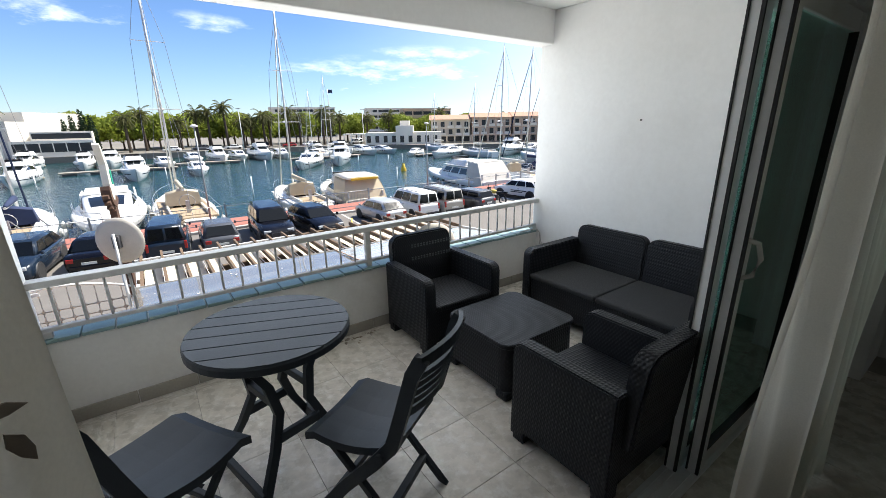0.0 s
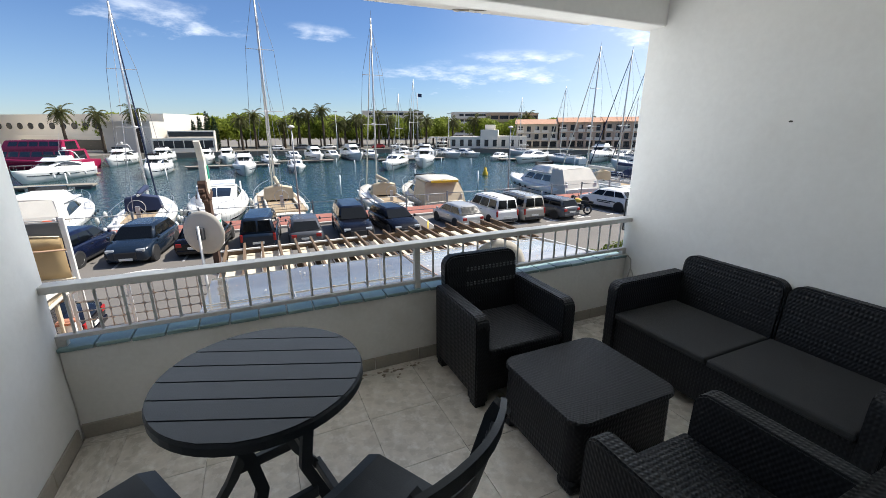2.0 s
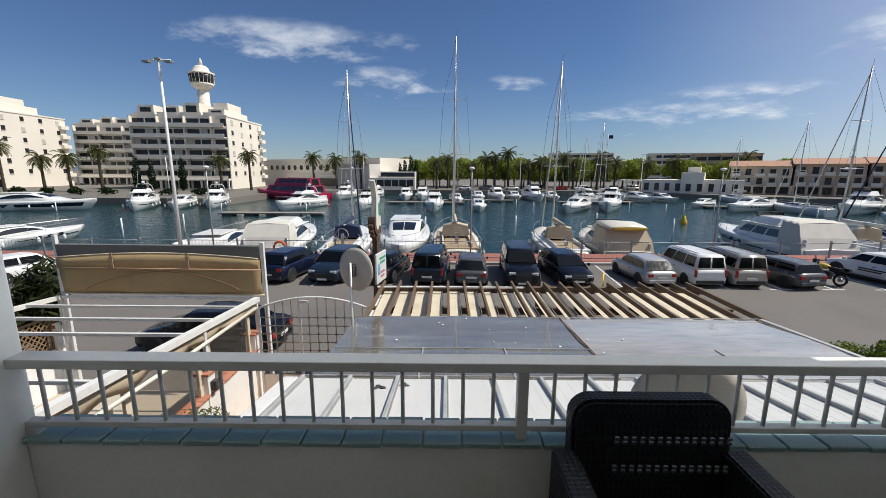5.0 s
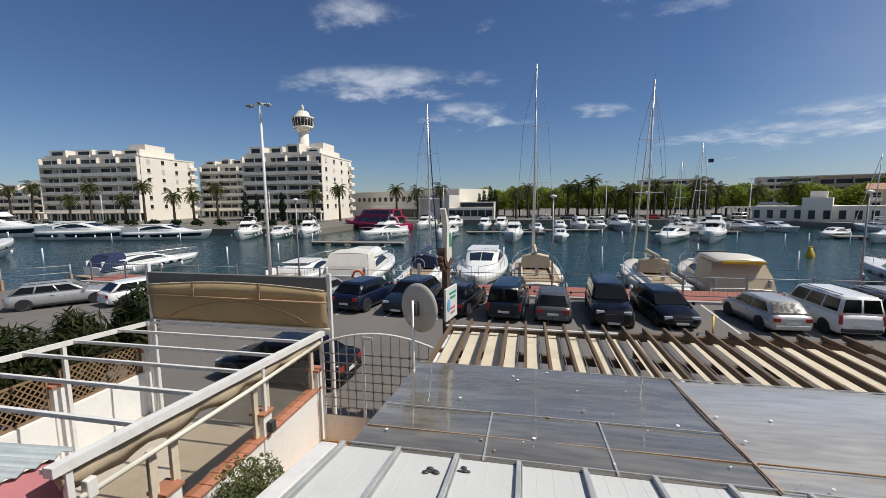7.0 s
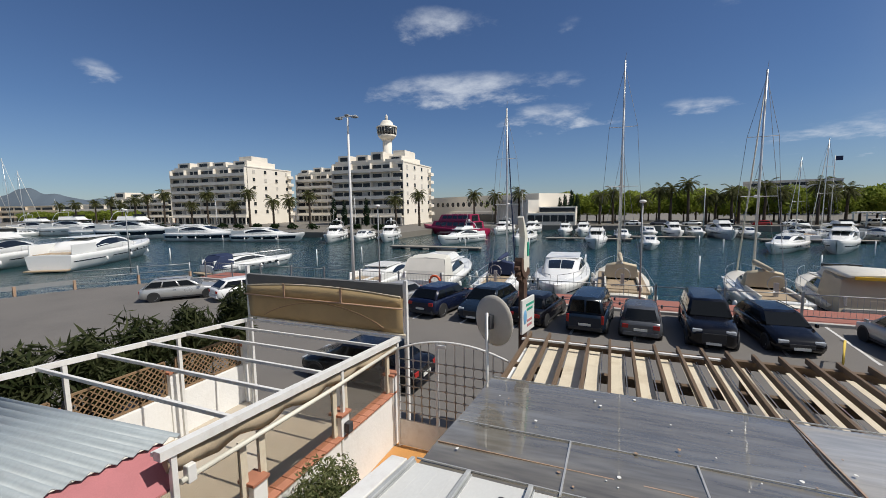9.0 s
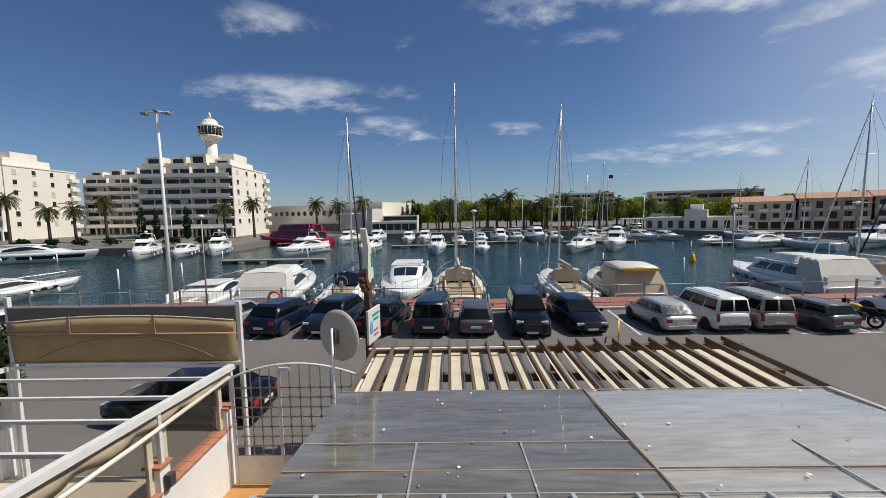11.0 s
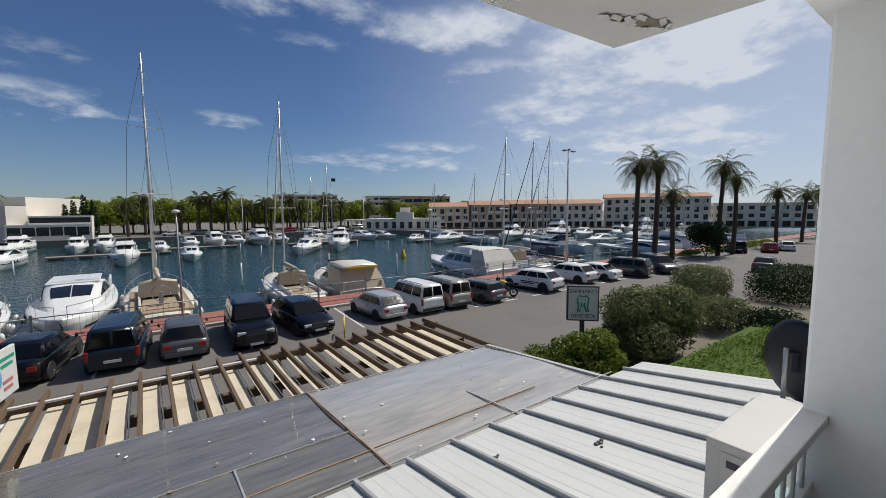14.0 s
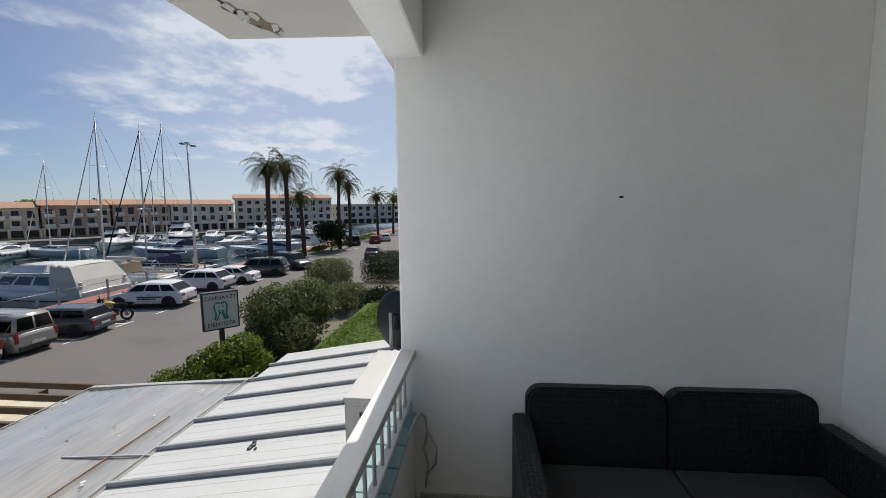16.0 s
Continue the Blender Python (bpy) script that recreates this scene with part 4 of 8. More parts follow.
# passage with ochre tiles, gate, and the open terrace with its frame
struct_box("passage", (-2.45, 0.2, 1.5, 9.4, G - 0.1, G + 0.05), M_OCHRE, "ochre tiled passage to the street gate", "floor")
struct_box("terrace", (-9.5, -2.5, 1.0, 9.4, G - 0.1, G + 0.045), M_STONE, "pale tiled restaurant terrace", "floor")
struct_box("passage_side", (0.16, 7.3, 2.3, 2.4, G, -0.8), M_WWALL, "white wall under the roofs", "wall")
struct_box("passage_wall_right", (0.18, 0.30, 2.4, 9.6, G, -1.25), M_WWALL, "white wall under the edge of the roofs", "wall")


def terrace_wall():
    t = thing("terrace_wall", "low white wall with terracotta coping and clear plastic screens", "wall", at=pose(-0.10, 0.50, 0))
    boxpart("masonry", (-2.52, -2.36, 2.2, 8.72, G, -2.42), M_WWALL, t, bev=0.01)
    bm = bmesh.new()
    bm_box(bm, -2.56, -2.32, 0.005, 0.235, -2.42, -2.375, bev=0.008, seg=1)
    cop = mesh_of("coping_tile", bm, M_TERRA)
    for k in range(27):
        piece("coping_tile", cop, t, (0, 2.22 + 0.24 * k, 0))
    for y in (3.2, 5.0, 6.85, 8.62):
        boxpart("pier", (-2.55, -2.33, y - 0.11, y + 0.11, G, -2.02), M_WWALL, t, bev=0.01)
        boxpart("pier_cap", (-2.58, -2.30, y - 0.14, y + 0.14, -2.02, -1.975), M_TERRA, t, bev=0.006)
    for ya, yb in ((3.35, 4.85), (5.15, 6.70), (7.0, 8.48)):
        bm = bmesh.new()
        bm_box(bm, -2.445, -2.439, ya, yb, -2.37, -1.42)
        sc = part("plastic_screen", bm, M_SCREEN, t, "hazy clear plastic wind screen")
        sc.visible_shadow = False
        for y in (ya, yb):
            boxpart("screen_post", (-2.47, -2.42, y - 0.05, y + 0.05, -2.37, -1.40), M_CANVAS, t)
    for y in (6.85, 3.2):
        lamp = boxpart("wall_lamp", (-2.32, -2.22, y - 0.06, y + 0.06, -2.32, -2.14), M_DKGREY, t, "dark square wall lamp", bev=0.01)


terrace_wall()


def terrace_frame():
    t = thing("awning_frame", "white steel terrace frame with a rolled-down tan awning", "pergola")
    xr, xl, ye = -2.48, -6.90, 9.42

    def zb(y):
        """The frame falls gently towards the street."""
        return -0.92 - 0.068 * (y - 4.4)

    def sloped(name, x, w, y0, y1, h, drop=0.0, mat=M_WPAINT):
        bm = bmesh.new()
        bm_loft(bm, [[(x - w, y, zb(y) - drop - h), (x + w, y, zb(y) - drop - h), (x + w, y, zb(y) - drop), (x - w, y, zb(y) - drop)] for y in (y0, y1)])
        part(name, bm, mat, t)
    sloped("side_beam", xr, 0.055, 4.3, ye, 0.10)
    sloped("beam_lip", xr - 0.085, 0.012, 4.3, ye, 0.05, 0.02)
    sloped("side_beam", xl, 0.04, 4.3, ye, 0.09)
    for y in (4.45, 7.35, 9.30):
        boxpart("post", (xr - 0.032, xr + 0.032, y - 0.032, y + 0.032, -1.98 if y > 5 else G, zb(y) - 0.10), M_WPAINT, t, bev=0.005)
    for y in (5.57, 7.57, 9.38):
        boxpart("post", (xl - 0.035, xl + 0.035, y - 0.035, y + 0.035, G, zb(y) - 0.09), M_WPAINT, t, bev=0.005)
    for y in (5.21, 6.07, 6.93, 7.75, 8.62, ye - 0.03):
        boxpart("rafter", (xl, xr - 0.055, y - 0.024, y + 0.024, zb(y) - 0.062, zb(y) - 0.004), M_WPAINT, t, bev=0.005)
    tubepart("roller_pipe", [(xr + 0.03, 4.5, -1.36), (xr + 0.03, 6.9, -1.44), (xr + 0.03, 9.2, -1.46)], 0.034, M_TOTEM, t, "beige roller tube")
    boxpart("pipe_bracket", (xr - 0.02, xr + 0.07, 4.56, 4.66, -1.42, -1.22), M_WPAINT, t, bev=0.01)
    xa, xb = -6.84, -2.31
    for x in (xa, xb):
        boxpart("tall_post", (x - 0.04, x + 0.04, ye - 0.02, ye + 0.06, G, 0.10 if x == xa else -0.04), M_WPAINT, t, bev=0.006)
    # awning panel let down between the tall posts, under a dark hood
    bm = bmesh.new()
    rings = []
    for i in range(25):
        u = i / 24
        x = xa + 0.05 + (xb - xa - 0.1) * u
        ring = [(x, ye - 0.02 - 0.03 * math.sin(3.14 * k / 6) - 0.006 * math.sin(u * 22 + k), -0.26 - 0.94 * k / 6 - 0.02 * u) for k in range(7)]
        rings.append(ring + [(q[0], q[1] + 0.006, q[2]) for q in ring[::-1]])
    bm_loft(bm, rings, smooth=True)
    part("awning_cloth", bm, M_AWN, t, "tan awning cloth with rust stains")
    bm = bmesh.new()
    bm_loft(bm, [[(x, ye - 0.05, -0.10 - 0.02 * k), (x, ye + 0.04, -0.09 - 0.02 * k), (x, ye + 0.04, -0.40 - 0.02 * k), (x, ye - 0.03, -0.40 - 0.02 * k)] for k, x in enumerate((xa + 0.04, xb - 0.04))])
    part("hood", bm, M_HOOD, t, "dark grey metal awning hood")
    # shallow pelmet bowing up in the middle, with its rusty bar and straps
    bm = bmesh.new()
    rings = []
    for k in range(21):
        u = k / 20
        x = xa + 0.06 + (xb - xa - 0.12) * u
        zt2 = -0.40 + 0.13 * math.sin(math.pi * min(1, 0.06 + u * 0.9))
        rings.append([(x, ye - 0.11, -0.60), (x, ye - 0.09, zt2), (x, ye - 0.085, zt2), (x, ye - 0.105, -0.60)])
    bm_loft(bm, rings, smooth=True)
    part("pelmet", bm, M_AWN, t, "bowed tan pelmet")
    tubepart("pelmet_edge", [(xa + 0.06 + (xb - xa - 0.12) * k / 20, ye - 0.09, -0.395 + 0.13 * math.sin(math.pi * min(1, 0.06 + k / 20 * 0.9))) for k in range(21)], 0.012, M_CANVAS, t)
    tubepart("arm_bar", [(xa, ye - 0.12, -0.60), (xb, ye - 0.12, -0.63)], 0.018, M_RUST, t)
    for x in (xa + 1.3, xa + 2.95):
        boxpart("strap", (x - 0.025, x + 0.025, ye - 0.135, ye - 0.118, -0.61, -0.26), M_RUST, t)
    tubepart("arch_rib", [(xa + 0.6 + (xb - xa - 1.1) * k / 18, ye - 0.085, -1.10 + 0.42 * math.sin(math.pi * k / 18) ** 0.8) for k in range(19)], 0.012, M_LATTICE, t, "bent brown support rib")
    tubepart("front_bar", [(xa, ye - 0.03, -1.20), (xb, ye - 0.03, -1.22)], 0.016, M_CANVAS, t)
    # side curtain bunched up along the beam
    rnd = random.Random(2)
    bm = bmesh.new()
    rings = []
    for k in range(33):
        y = 4.4 + 4.85 * k / 32
        d = 0.15 + 0.10 * abs(math.sin(k * 0.55)) + 0.05 * rnd.random()
        rings.append([(xr - 0.05, y, zb(y) - 0.10), (xr + 0.01 + 0.03 * math.sin(k), y, zb(y) - 0.10 - d * 0.5), (xr - 0.03, y, zb(y) - 0.10 - d), (xr - 0.09 + 0.03 * math.sin(k * 1.7), y, zb(y) - 0.10 - d * 0.55)])
    bm_loft(bm, rings, smooth=True)
    part("side_curtain", bm, M_CURT, t, "bunched tan side curtain")


terrace_frame()


def lattice_wall():
    t = thing("lattice_fence", "white wall topped by brown wooden lattice between white posts", "fence", at=pose(-0.80, 0.85, 0))
    boxpart("masonry", (-6.55, -6.38, 2.6, 8.7, G, -2.55), M_WWALL, t, bev=0.01)
    for ya, yb in ((2.7, 4.6), (4.85, 6.6), (6.85, 8.55)):
        lattice_panel("lattice", -6.46, ya, yb, -2.52, -1.78, t)
    for y in (4.72, 6.72, 8.66):
        boxpart("pier", (-6.60, -6.33, y - 0.10, y + 0.10, G, -2.05), M_WWALL, t, bev=0.01)
        boxpart("pier_cap", (-6.63, -6.30, y - 0.13, y + 0.13, -2.05, -2.0), M_TERRA, t)
    for y in (4.72, 8.66):
        lan = tubepart("lantern", [(-6.25, y, -1.98), (-6.25, y, -1.84), (-6.25, y, -1.76)], 0.05, M_DKGREY, t, "small black lantern", r_end=0.015)
    boxpart("notice_board", (-6.30, -6.28, 8.50, 8.85, -2.5, -1.9), M_WPAINT, t, "pale notice board")


lattice_wall()


def gate():
    t = thing("street_gate", "beige steel gate with a ring-and-bar grille and arched top", "gate")
    y = 9.08
    x0, x1 = -2.34, 0.10
    xm = -1.45

    def top(x):
        return -1.42 + 0.26 * (1 - ((x - (x0 + x1) / 2) / ((x1 - x0) / 2)) ** 2)
    for x in (x0, xm, x1):
        boxpart("upright", (x - 0.025, x + 0.025, y - 0.025, y + 0.025, G, top(x)), M_WPAINT, t)
    tubepart("arched_top", [(x0 + (x1 - x0) * k / 14, y, top(x0 + (x1 - x0) * k / 14)) for k in range(15)], 0.024, M_WPAINT, t)
    for xa, xb in ((x0, xm), (xm, x1)):
        boxpart("kick_panel", (xa + 0.025, xb - 0.025, y - 0.012, y + 0.012, G + 0.08, -2.95), M_WPAINT, t, "beige sheet-metal kick panel")
        nx = max(2, round((xb - xa) / 0.19))
        for i in range(1, nx):
            x = xa + (xb - xa) * i / nx
            tubepart("bar", [(x, y, -2.95), (x, y, top(x))], 0.011, M_GATE, t, n=6)
        z = -2.95
        while z < -1.45:
            tubepart("cross_bar", [(xa, y, z), (xb, y, z)], 0.011, M_GATE, t, n=6)
            for i in range(1, nx):
                x = xa + (xb - xa) * i / nx
                if -2.9 < z < top(x) - 0.05:
                    ring = [(x + 0.03 * math.cos(2 * math.pi * a / 10), y, z + 0.03 * math.sin(2 * math.pi * a / 10)) for a in range(11)]
                    tubepart("ring", ring, 0.006, M_GATE, t, n=5)
            z += 0.19
    boxpart("door_closer", (xm + 0.02, xm + 0.22, y - 0.05, y + 0.0, -1.28, -1.22), M_WPAINT, t)


gate()


def dish(name, label, at, r, mat, pole=None, back=True):
    """A satellite dish facing its local -y, origin at the dish's middle."""
    t = thing(name, label, "satellite dish", at=at)
    bm = bmesh.new()
    n, rings = 28, []
    for k in range(7):
        q = r * k / 6 if k else 0.002
        rings.append([(q * math.cos(2 * math.pi * j / n), 0.16 * r * (1 - (q / r) ** 2), 1.06 * q * math.sin(2 * math.pi * j / n)) for j in range(n)])
    rings += [[(x, y + 0.012, z) for x, y, z in ring] for ring in rings[::-1]]
    bm_loft(bm, rings, smooth=True)
    part("reflector", bm, mat, t)
    tubepart("arm", [(0, 0.1 * r, -0.75 * r), (0, -0.55 * r, -0.55 * r), (0, -0.95 * r, -0.25 * r)], 0.014, M_DKGREY, t)
    tubepart("receiver", [(0, -0.92 * r, -0.27 * r), (0, -0.80 * r, -0.17 * r)], 0.03, M_WPAINT, t)
    boxpart("bracket", (-0.05, 0.05, 0.15 * r, 0.15 * r + 0.09, -0.10, 0.10), M_DKGREY, t, bev=0.01)
    if pole:
        tubepart("pole", [(0, 0.15 * r + 0.10, 0.14), (0, 0.15 * r + 0.10, pole)], 0.022, M_STRIP, t)
    return t


def aerials():
    dish("satellite_dish", "weathered grey satellite dish on a steel pole", DISH_A, 0.35, M_DISH, -3.4)
    dish("satellite_dish", "large grey satellite dish close under the balcony rail", pose(2.92, 2.62, 0.36, -8, 0, 170), 0.27, M_DISH, -0.78)
    dish("satellite_dish", "black satellite dish beside the air conditioner", pose(7.3, 2.9, 0.02, 0, 0, 60), 0.40, M_BDISH, -0.46)


DISH_A = pose(0.19, 7.42, -0.13, 0, 0, 154)
aerials()


def air_conditioner():
    t = thing("air_conditioner", "cream air conditioner outdoor unit standing on the metal roof", "air conditioner", at=pose(5.20, 2.62, -0.40) @ Matrix.Diagonal((1, 0.92, 0.86, 1)))
    boxpart("case", (-0.50, 0.50, -0.16, 0.16, 0.06, 0.66), M_ACW, t, bev=0.018)
    boxpart("lid", (-0.505, 0.505, -0.165, 0.165, 0.64, 0.672), M_ACW, t, bev=0.012)
    boxpart("access_panel", (-0.507, -0.498, -0.13, 0.07, 0.12, 0.60), M_ACW, t, "service panel with a small window", bev=0.003)
    boxpart("panel_window", (-0.511, -0.505, -0.08, 0.03, 0.50, 0.55), M_DKGREY, t, "dark little window")
    for k in range(7):
        boxpart("label_line", (-0.510, -0.506, -0.10 + 0.005 * (k % 3), 0.03, 0.30 + 0.02 * k, 0.306 + 0.02 * k), M_RAIL, t)
    bm = bmesh.new()
    for rr in (0.08, 0.13, 0.18, 0.23):
        bm_tube(bm, [(0.12 + rr * math.cos(2 * math.pi * a / 24), 0.168, 0.36 + rr * math.sin(2 * math.pi * a / 24)) for a in range(25)], 0.005, 5)
    part("fan_grille", bm, M_DKGREY, t)
    for x in (-0.35, 0.35):
        boxpart("foot", (x - 0.05, x + 0.05, -0.18, 0.18, 0.0, 0.06), M_DKGREY, t)
    tubepart("pipe", [(-0.45, -0.17, 0.25), (-0.48, -0.30, 0.2), (-0.45, -0.42, 0.02)], 0.02, M_DKGREY, t)


air_conditioner()


def corrugated_roof():
    t = thing("corrugated_roof", "grey corrugated sheet roof with a faded red cloth edge", "roof", at=pose(0.32, 0, 0))
    bm = bmesh.new()
    rings = []
    for i in range(125):
        y = 0.4 + 4.35 * i / 124
        zz = 0.026 * math.sin(i * math.pi / 2)
        rings.append([(-7.6, y, -1.30 + zz), (-3.1 - 0.16 * (4.75 - y), y, -1.02 + zz), (-3.1 - 0.16 * (4.75 - y), y, -1.03 + zz), (-7.6, y, -1.31 + zz)])
    bm_loft(bm, rings, smooth=True)
    part("sheet", bm, M_CORR, t)
    bm = bmesh.new()
    rings = []
    for i in range(9):
        y = 0.4 + 4.2 * i / 8
        xe = -3.15 - 0.16 * (4.75 - y)
        rings.append([(xe, y, -1.05), (xe + 0.32 + 0.05 * math.sin(i * 2), y - 0.1, -1.45), (xe + 0.31 + 0.05 * math.sin(i * 2), y - 0.1, -1.46), (xe - 0.01, y, -1.06)])
    bm_loft(bm, rings)
    part("cloth_edge", bm, M_PINK, t, "faded red cloth valance")
    for y in (1.0, 4.5):
        boxpart("post", (-3.9, -3.83, y - 0.03, y + 0.03, G, -1.1), M_WPAINT, t)
        boxpart("post", (-7.4, -7.33, y - 0.03, y + 0.03, G, -1.3), M_WPAINT, t)


corrugated_roof()


def flat_text(body, size, mat, m, parent, name, depth=0.006, squeeze=1.0):
    """Lettering as a real mesh."""
    cu = bpy.data.curves.new(name, "FONT")
    cu.body, cu.size, cu.extrude, cu.align_x, cu.align_y = body, size, depth, "CENTER", "CENTER"
    tmp = bpy.data.objects.new(name, cu)
    scene.collection.objects.link(tmp)
    me = bpy.data.meshes.new_from_object(tmp.evaluated_get(bpy.context.evaluated_depsgraph_get()))
    bpy.data.objects.remove(tmp)
    me.materials.clear()
    me.materials.append(mat)
    ob = new(name, me)
    ob.parent = parent
    ob.matrix_basis = m @ Matrix.Diagonal((squeeze, 1, 1, 1))
    return ob


M_SIGNW = material("sign_face", (0.66, 0.66, 0.62), 0.4, var=0.04)
M_GREEN = material("sign_green", (0.02, 0.30, 0.20), 0.5)
M_CORTEN = material("rusty_brown_steel", (0.085, 0.045, 0.028), 0.7, var=0.3, scale=6)


def dentist_sign():
    t = thing("dentist_sign", "square white light-box sign reading ZAHNARZT DENTISTA with a green tooth", "sign", at=pose(12.0, 8.75, 0, 0, 0, -46))
    z0, z1, h = -1.56, -0.62, 0.40
    boxpart("case", (-h - 0.04, h + 0.04, -0.09, 0.09, z0 - 0.04, z1 + 0.04), M_DKGREY, t, "black box frame", bev=0.01)
    boxpart("face", (-h, h, -0.105, -0.088, z0, z1), M_SIGNW, t, "white sign face")
    boxpart("post", (-0.06, 0.06, -0.05, 0.05, G, z0 - 0.04), M_DKGREY, t)
    zc = (z0 + z1) / 2
    flat_text("ZAHNARZT", 0.145, M_DKGREY, pose(0, -0.106, z1 - 0.12, 90), t, "lettering")
    flat_text("DENTISTA", 0.145, M_DKGREY, pose(0, -0.106, z0 + 0.11, 90), t, "lettering")
    for s in (-1, 1):
        tubepart("tooth_outline", [(s * 0.01, -0.108, zc + 0.20), (s * 0.10, -0.108, zc + 0.23), (s * 0.155, -0.108, zc + 0.15), (s * 0.14, -0.108, zc + 0.02), (s * 0.12, -0.108, zc - 0.10),
                                   (s * 0.15, -0.108, zc - 0.22), (s * 0.10, -0.108, zc - 0.24), (s * 0.03, -0.108, zc - 0.05), (s * 0.05, -0.108, zc + 0.02)], 0.022, M_GREEN, t, n=8)
        bm = bmesh.new()
        bm_ball(bm, (s * 0.05, -0.106, zc + 0.11), 0.018, (1, 0.4, 1))
        part("dot", bm, M_GREEN, t)


dentist_sign()


def totem():
    t = thing("totem_sign", "cream and rusty-brown sculpted totem with a restaurant board", "sign", at=pose(0.02, 10.35, 0, 0, 0, 80))
    boxpart("post", (-0.09, 0.09, -0.06, 0.06, G, 0.1), M_CORTEN, t)
    out = [(-0.10, 0.05), (0.02, -0.08), (0.16, 0.0), (0.22, 0.25), (0.18, 0.6), (0.05, 1.0), (-0.14, 1.28), (-0.17, 1.25), (-0.05, 0.85), (-0.10, 0.45)]
    bm = bmesh.new()
    bm_slab(bm, out, 0.12, Matrix(((1, 0, 0, 0), (0, 0, -1, 0.06), (0, 1, 0, 0.02), (0, 0, 0, 1))))
    part("horn", bm, M_TOTEM, t, "cream curved horn")
    bm = bmesh.new()
    arc = [(0.26 * math.cos(a) - 0.02, 0.30 * math.sin(a) + 0.35) for a in [radians(150 + 15 * k) for k in range(13)]]
    arc += [(0.14 * math.cos(a) - 0.02, 0.18 * math.sin(a) + 0.35) for a in [radians(330 - 15 * k) for k in range(13)]]
    bm_slab(bm, arc, 0.16, Matrix(((1, 0, 0, 0), (0, 0, -1, 0.08), (0, 1, 0, -0.05), (0, 0, 0, 1))))
    for k in range(7):
        a = radians(190 + 22 * k)
        tooth = bmesh.new()
        bm_box(tooth, -0.035, 0.035, -0.05, 0.05, 0.0, 0.10, m=Matrix.Translation((0.26 * math.cos(a) - 0.02, 0, 0.30 + 0.30 * math.sin(a))) @ Matrix.Rotation(radians(90) - a, 4, "Y"))
        part("tooth", tooth, M_CORTEN, t)
    part("cog", bm, M_CORTEN, t, "rusty crescent")
    boxpart("leaf_badge", (0.07, 0.16, -0.075, -0.055, 0.45, 0.75), MATS["sign_green"], t, "green leaf badge", bev=0.02)
    board = boxpart("board", (-0.35, 0.35, -0.13, -0.08, -1.14, -0.42), M_SIGNW, t, "white restaurant board", bev=0.01)
    for k, (z, w, m) in enumerate(((-0.56, 0.5, M_GREEN), (-0.66, 0.36, M_GREEN), (-0.90, 0.3, M_PINK), (-1.0, 0.26, M_PINK))):
        boxpart("writing_bar", (-0.02 - w / 4, -0.02 + w / 2 + 0.06, -0.137, -0.129, z - 0.025, z + 0.025), m, board)
    bm = bmesh.new()
    bm_ball(bm, (-0.2, -0.13, -0.8), 0.12, (0.8, 0.1, 1.3))
    part("emblem", bm, material("sign_blue", (0.15, 0.35, 0.55), 0.5), board)


totem()

# barrier, fence and lamps along the quay
def quay_fence():
    t = thing("quay_fence", "grey steel fence with mesh infill along the quay", "fence")
    M_G = material("galvanised_steel", (0.30, 0.31, 0.31), 0.5, metal=0.4, var=0.12, scale=8)
    x = -26.5
    y = 23.15
    while x < 40:
        boxpart("post", (x - 0.04, x + 0.04, y - 0.04, y + 0.04, G + 0.12, G + 1.35), M_G, t)
        for z in (0.30, 1.22):
            tubepart("rail", [(x, y, G + z), (min(x + 2.75, 40), y, G + z)], 0.022, M_G, t, n=6)
        bm = bmesh.new()
        for k in range(1, 14):
            bm_box(bm, x + k * 2.75 / 14 - 0.004, x + k * 2.75 / 14 + 0.004, y - 0.004, y + 0.004, G + 0.30, G + 1.22)
        if x < 3 or 9 < x < 12:
            part("mesh_panel", bm, M_G, t)
        else:
            bm.free()
        x += 2.75
    return M_G


M_GALV = quay_fence()


def lamp_post(label, x, y, h, tall):
    t = thing("street_lamp", label, "street lamp", "quay lamps", pose(x, y, G))
    tubepart("pole", [(0, 0, 0), (0, 0, h * 0.5), (0, 0, h)], 0.11 if tall else 0.05, M_WPAINT if tall else M_GALV, t, r_end=0.06 if tall else 0.035)
    boxpart("base_plate", (-0.17, 0.17, -0.17, 0.17, 0, 0.04), M_GALV, t)
    if tall:
        tubepart("cross_arm", [(-0.62, 0, h - 0.02), (0.62, 0, h - 0.02)], 0.035, M_WPAINT, t)
        for s in (-0.58, 0.0, 0.55):
            boxpart("floodlight", (s - 0.17, s + 0.17, -0.22, 0.10, h - 0.16, h - 0.05) if s else (-0.12, 0.12, -0.16, 0.16, h, h + 0.08), M_GALV, t, bev=0.02)
    else:
        bm = bmesh.new()
        bm_loft(bm, [[(r * math.cos(2 * math.pi * j / 14), r * math.sin(2 * math.pi * j / 14), h + z) for j in range(14)] for r, z in ((0.05, -0.05), (0.18, 0.0), (0.17, 0.06), (0.08, 0.11), (0.02, 0.12))], smooth=True)
        part("shade", bm, M_WPAINT, t, "pale disc lamp head")


lamp_post("tall white floodlight mast on the quay", -13.05, 22.9, 10.6, True)
lamp_post("tall white floodlight mast on the quay", 31.7, 24.2, 10.3, True)
for x, y in ((-12.2, 24.6), (3.15, 24.6), (17.5, 24.6), (-34.5, 22.6), (52.0, 24.6)):
    lamp_post("slim grey quay lamp with a disc head", x, y, 5.2, False)

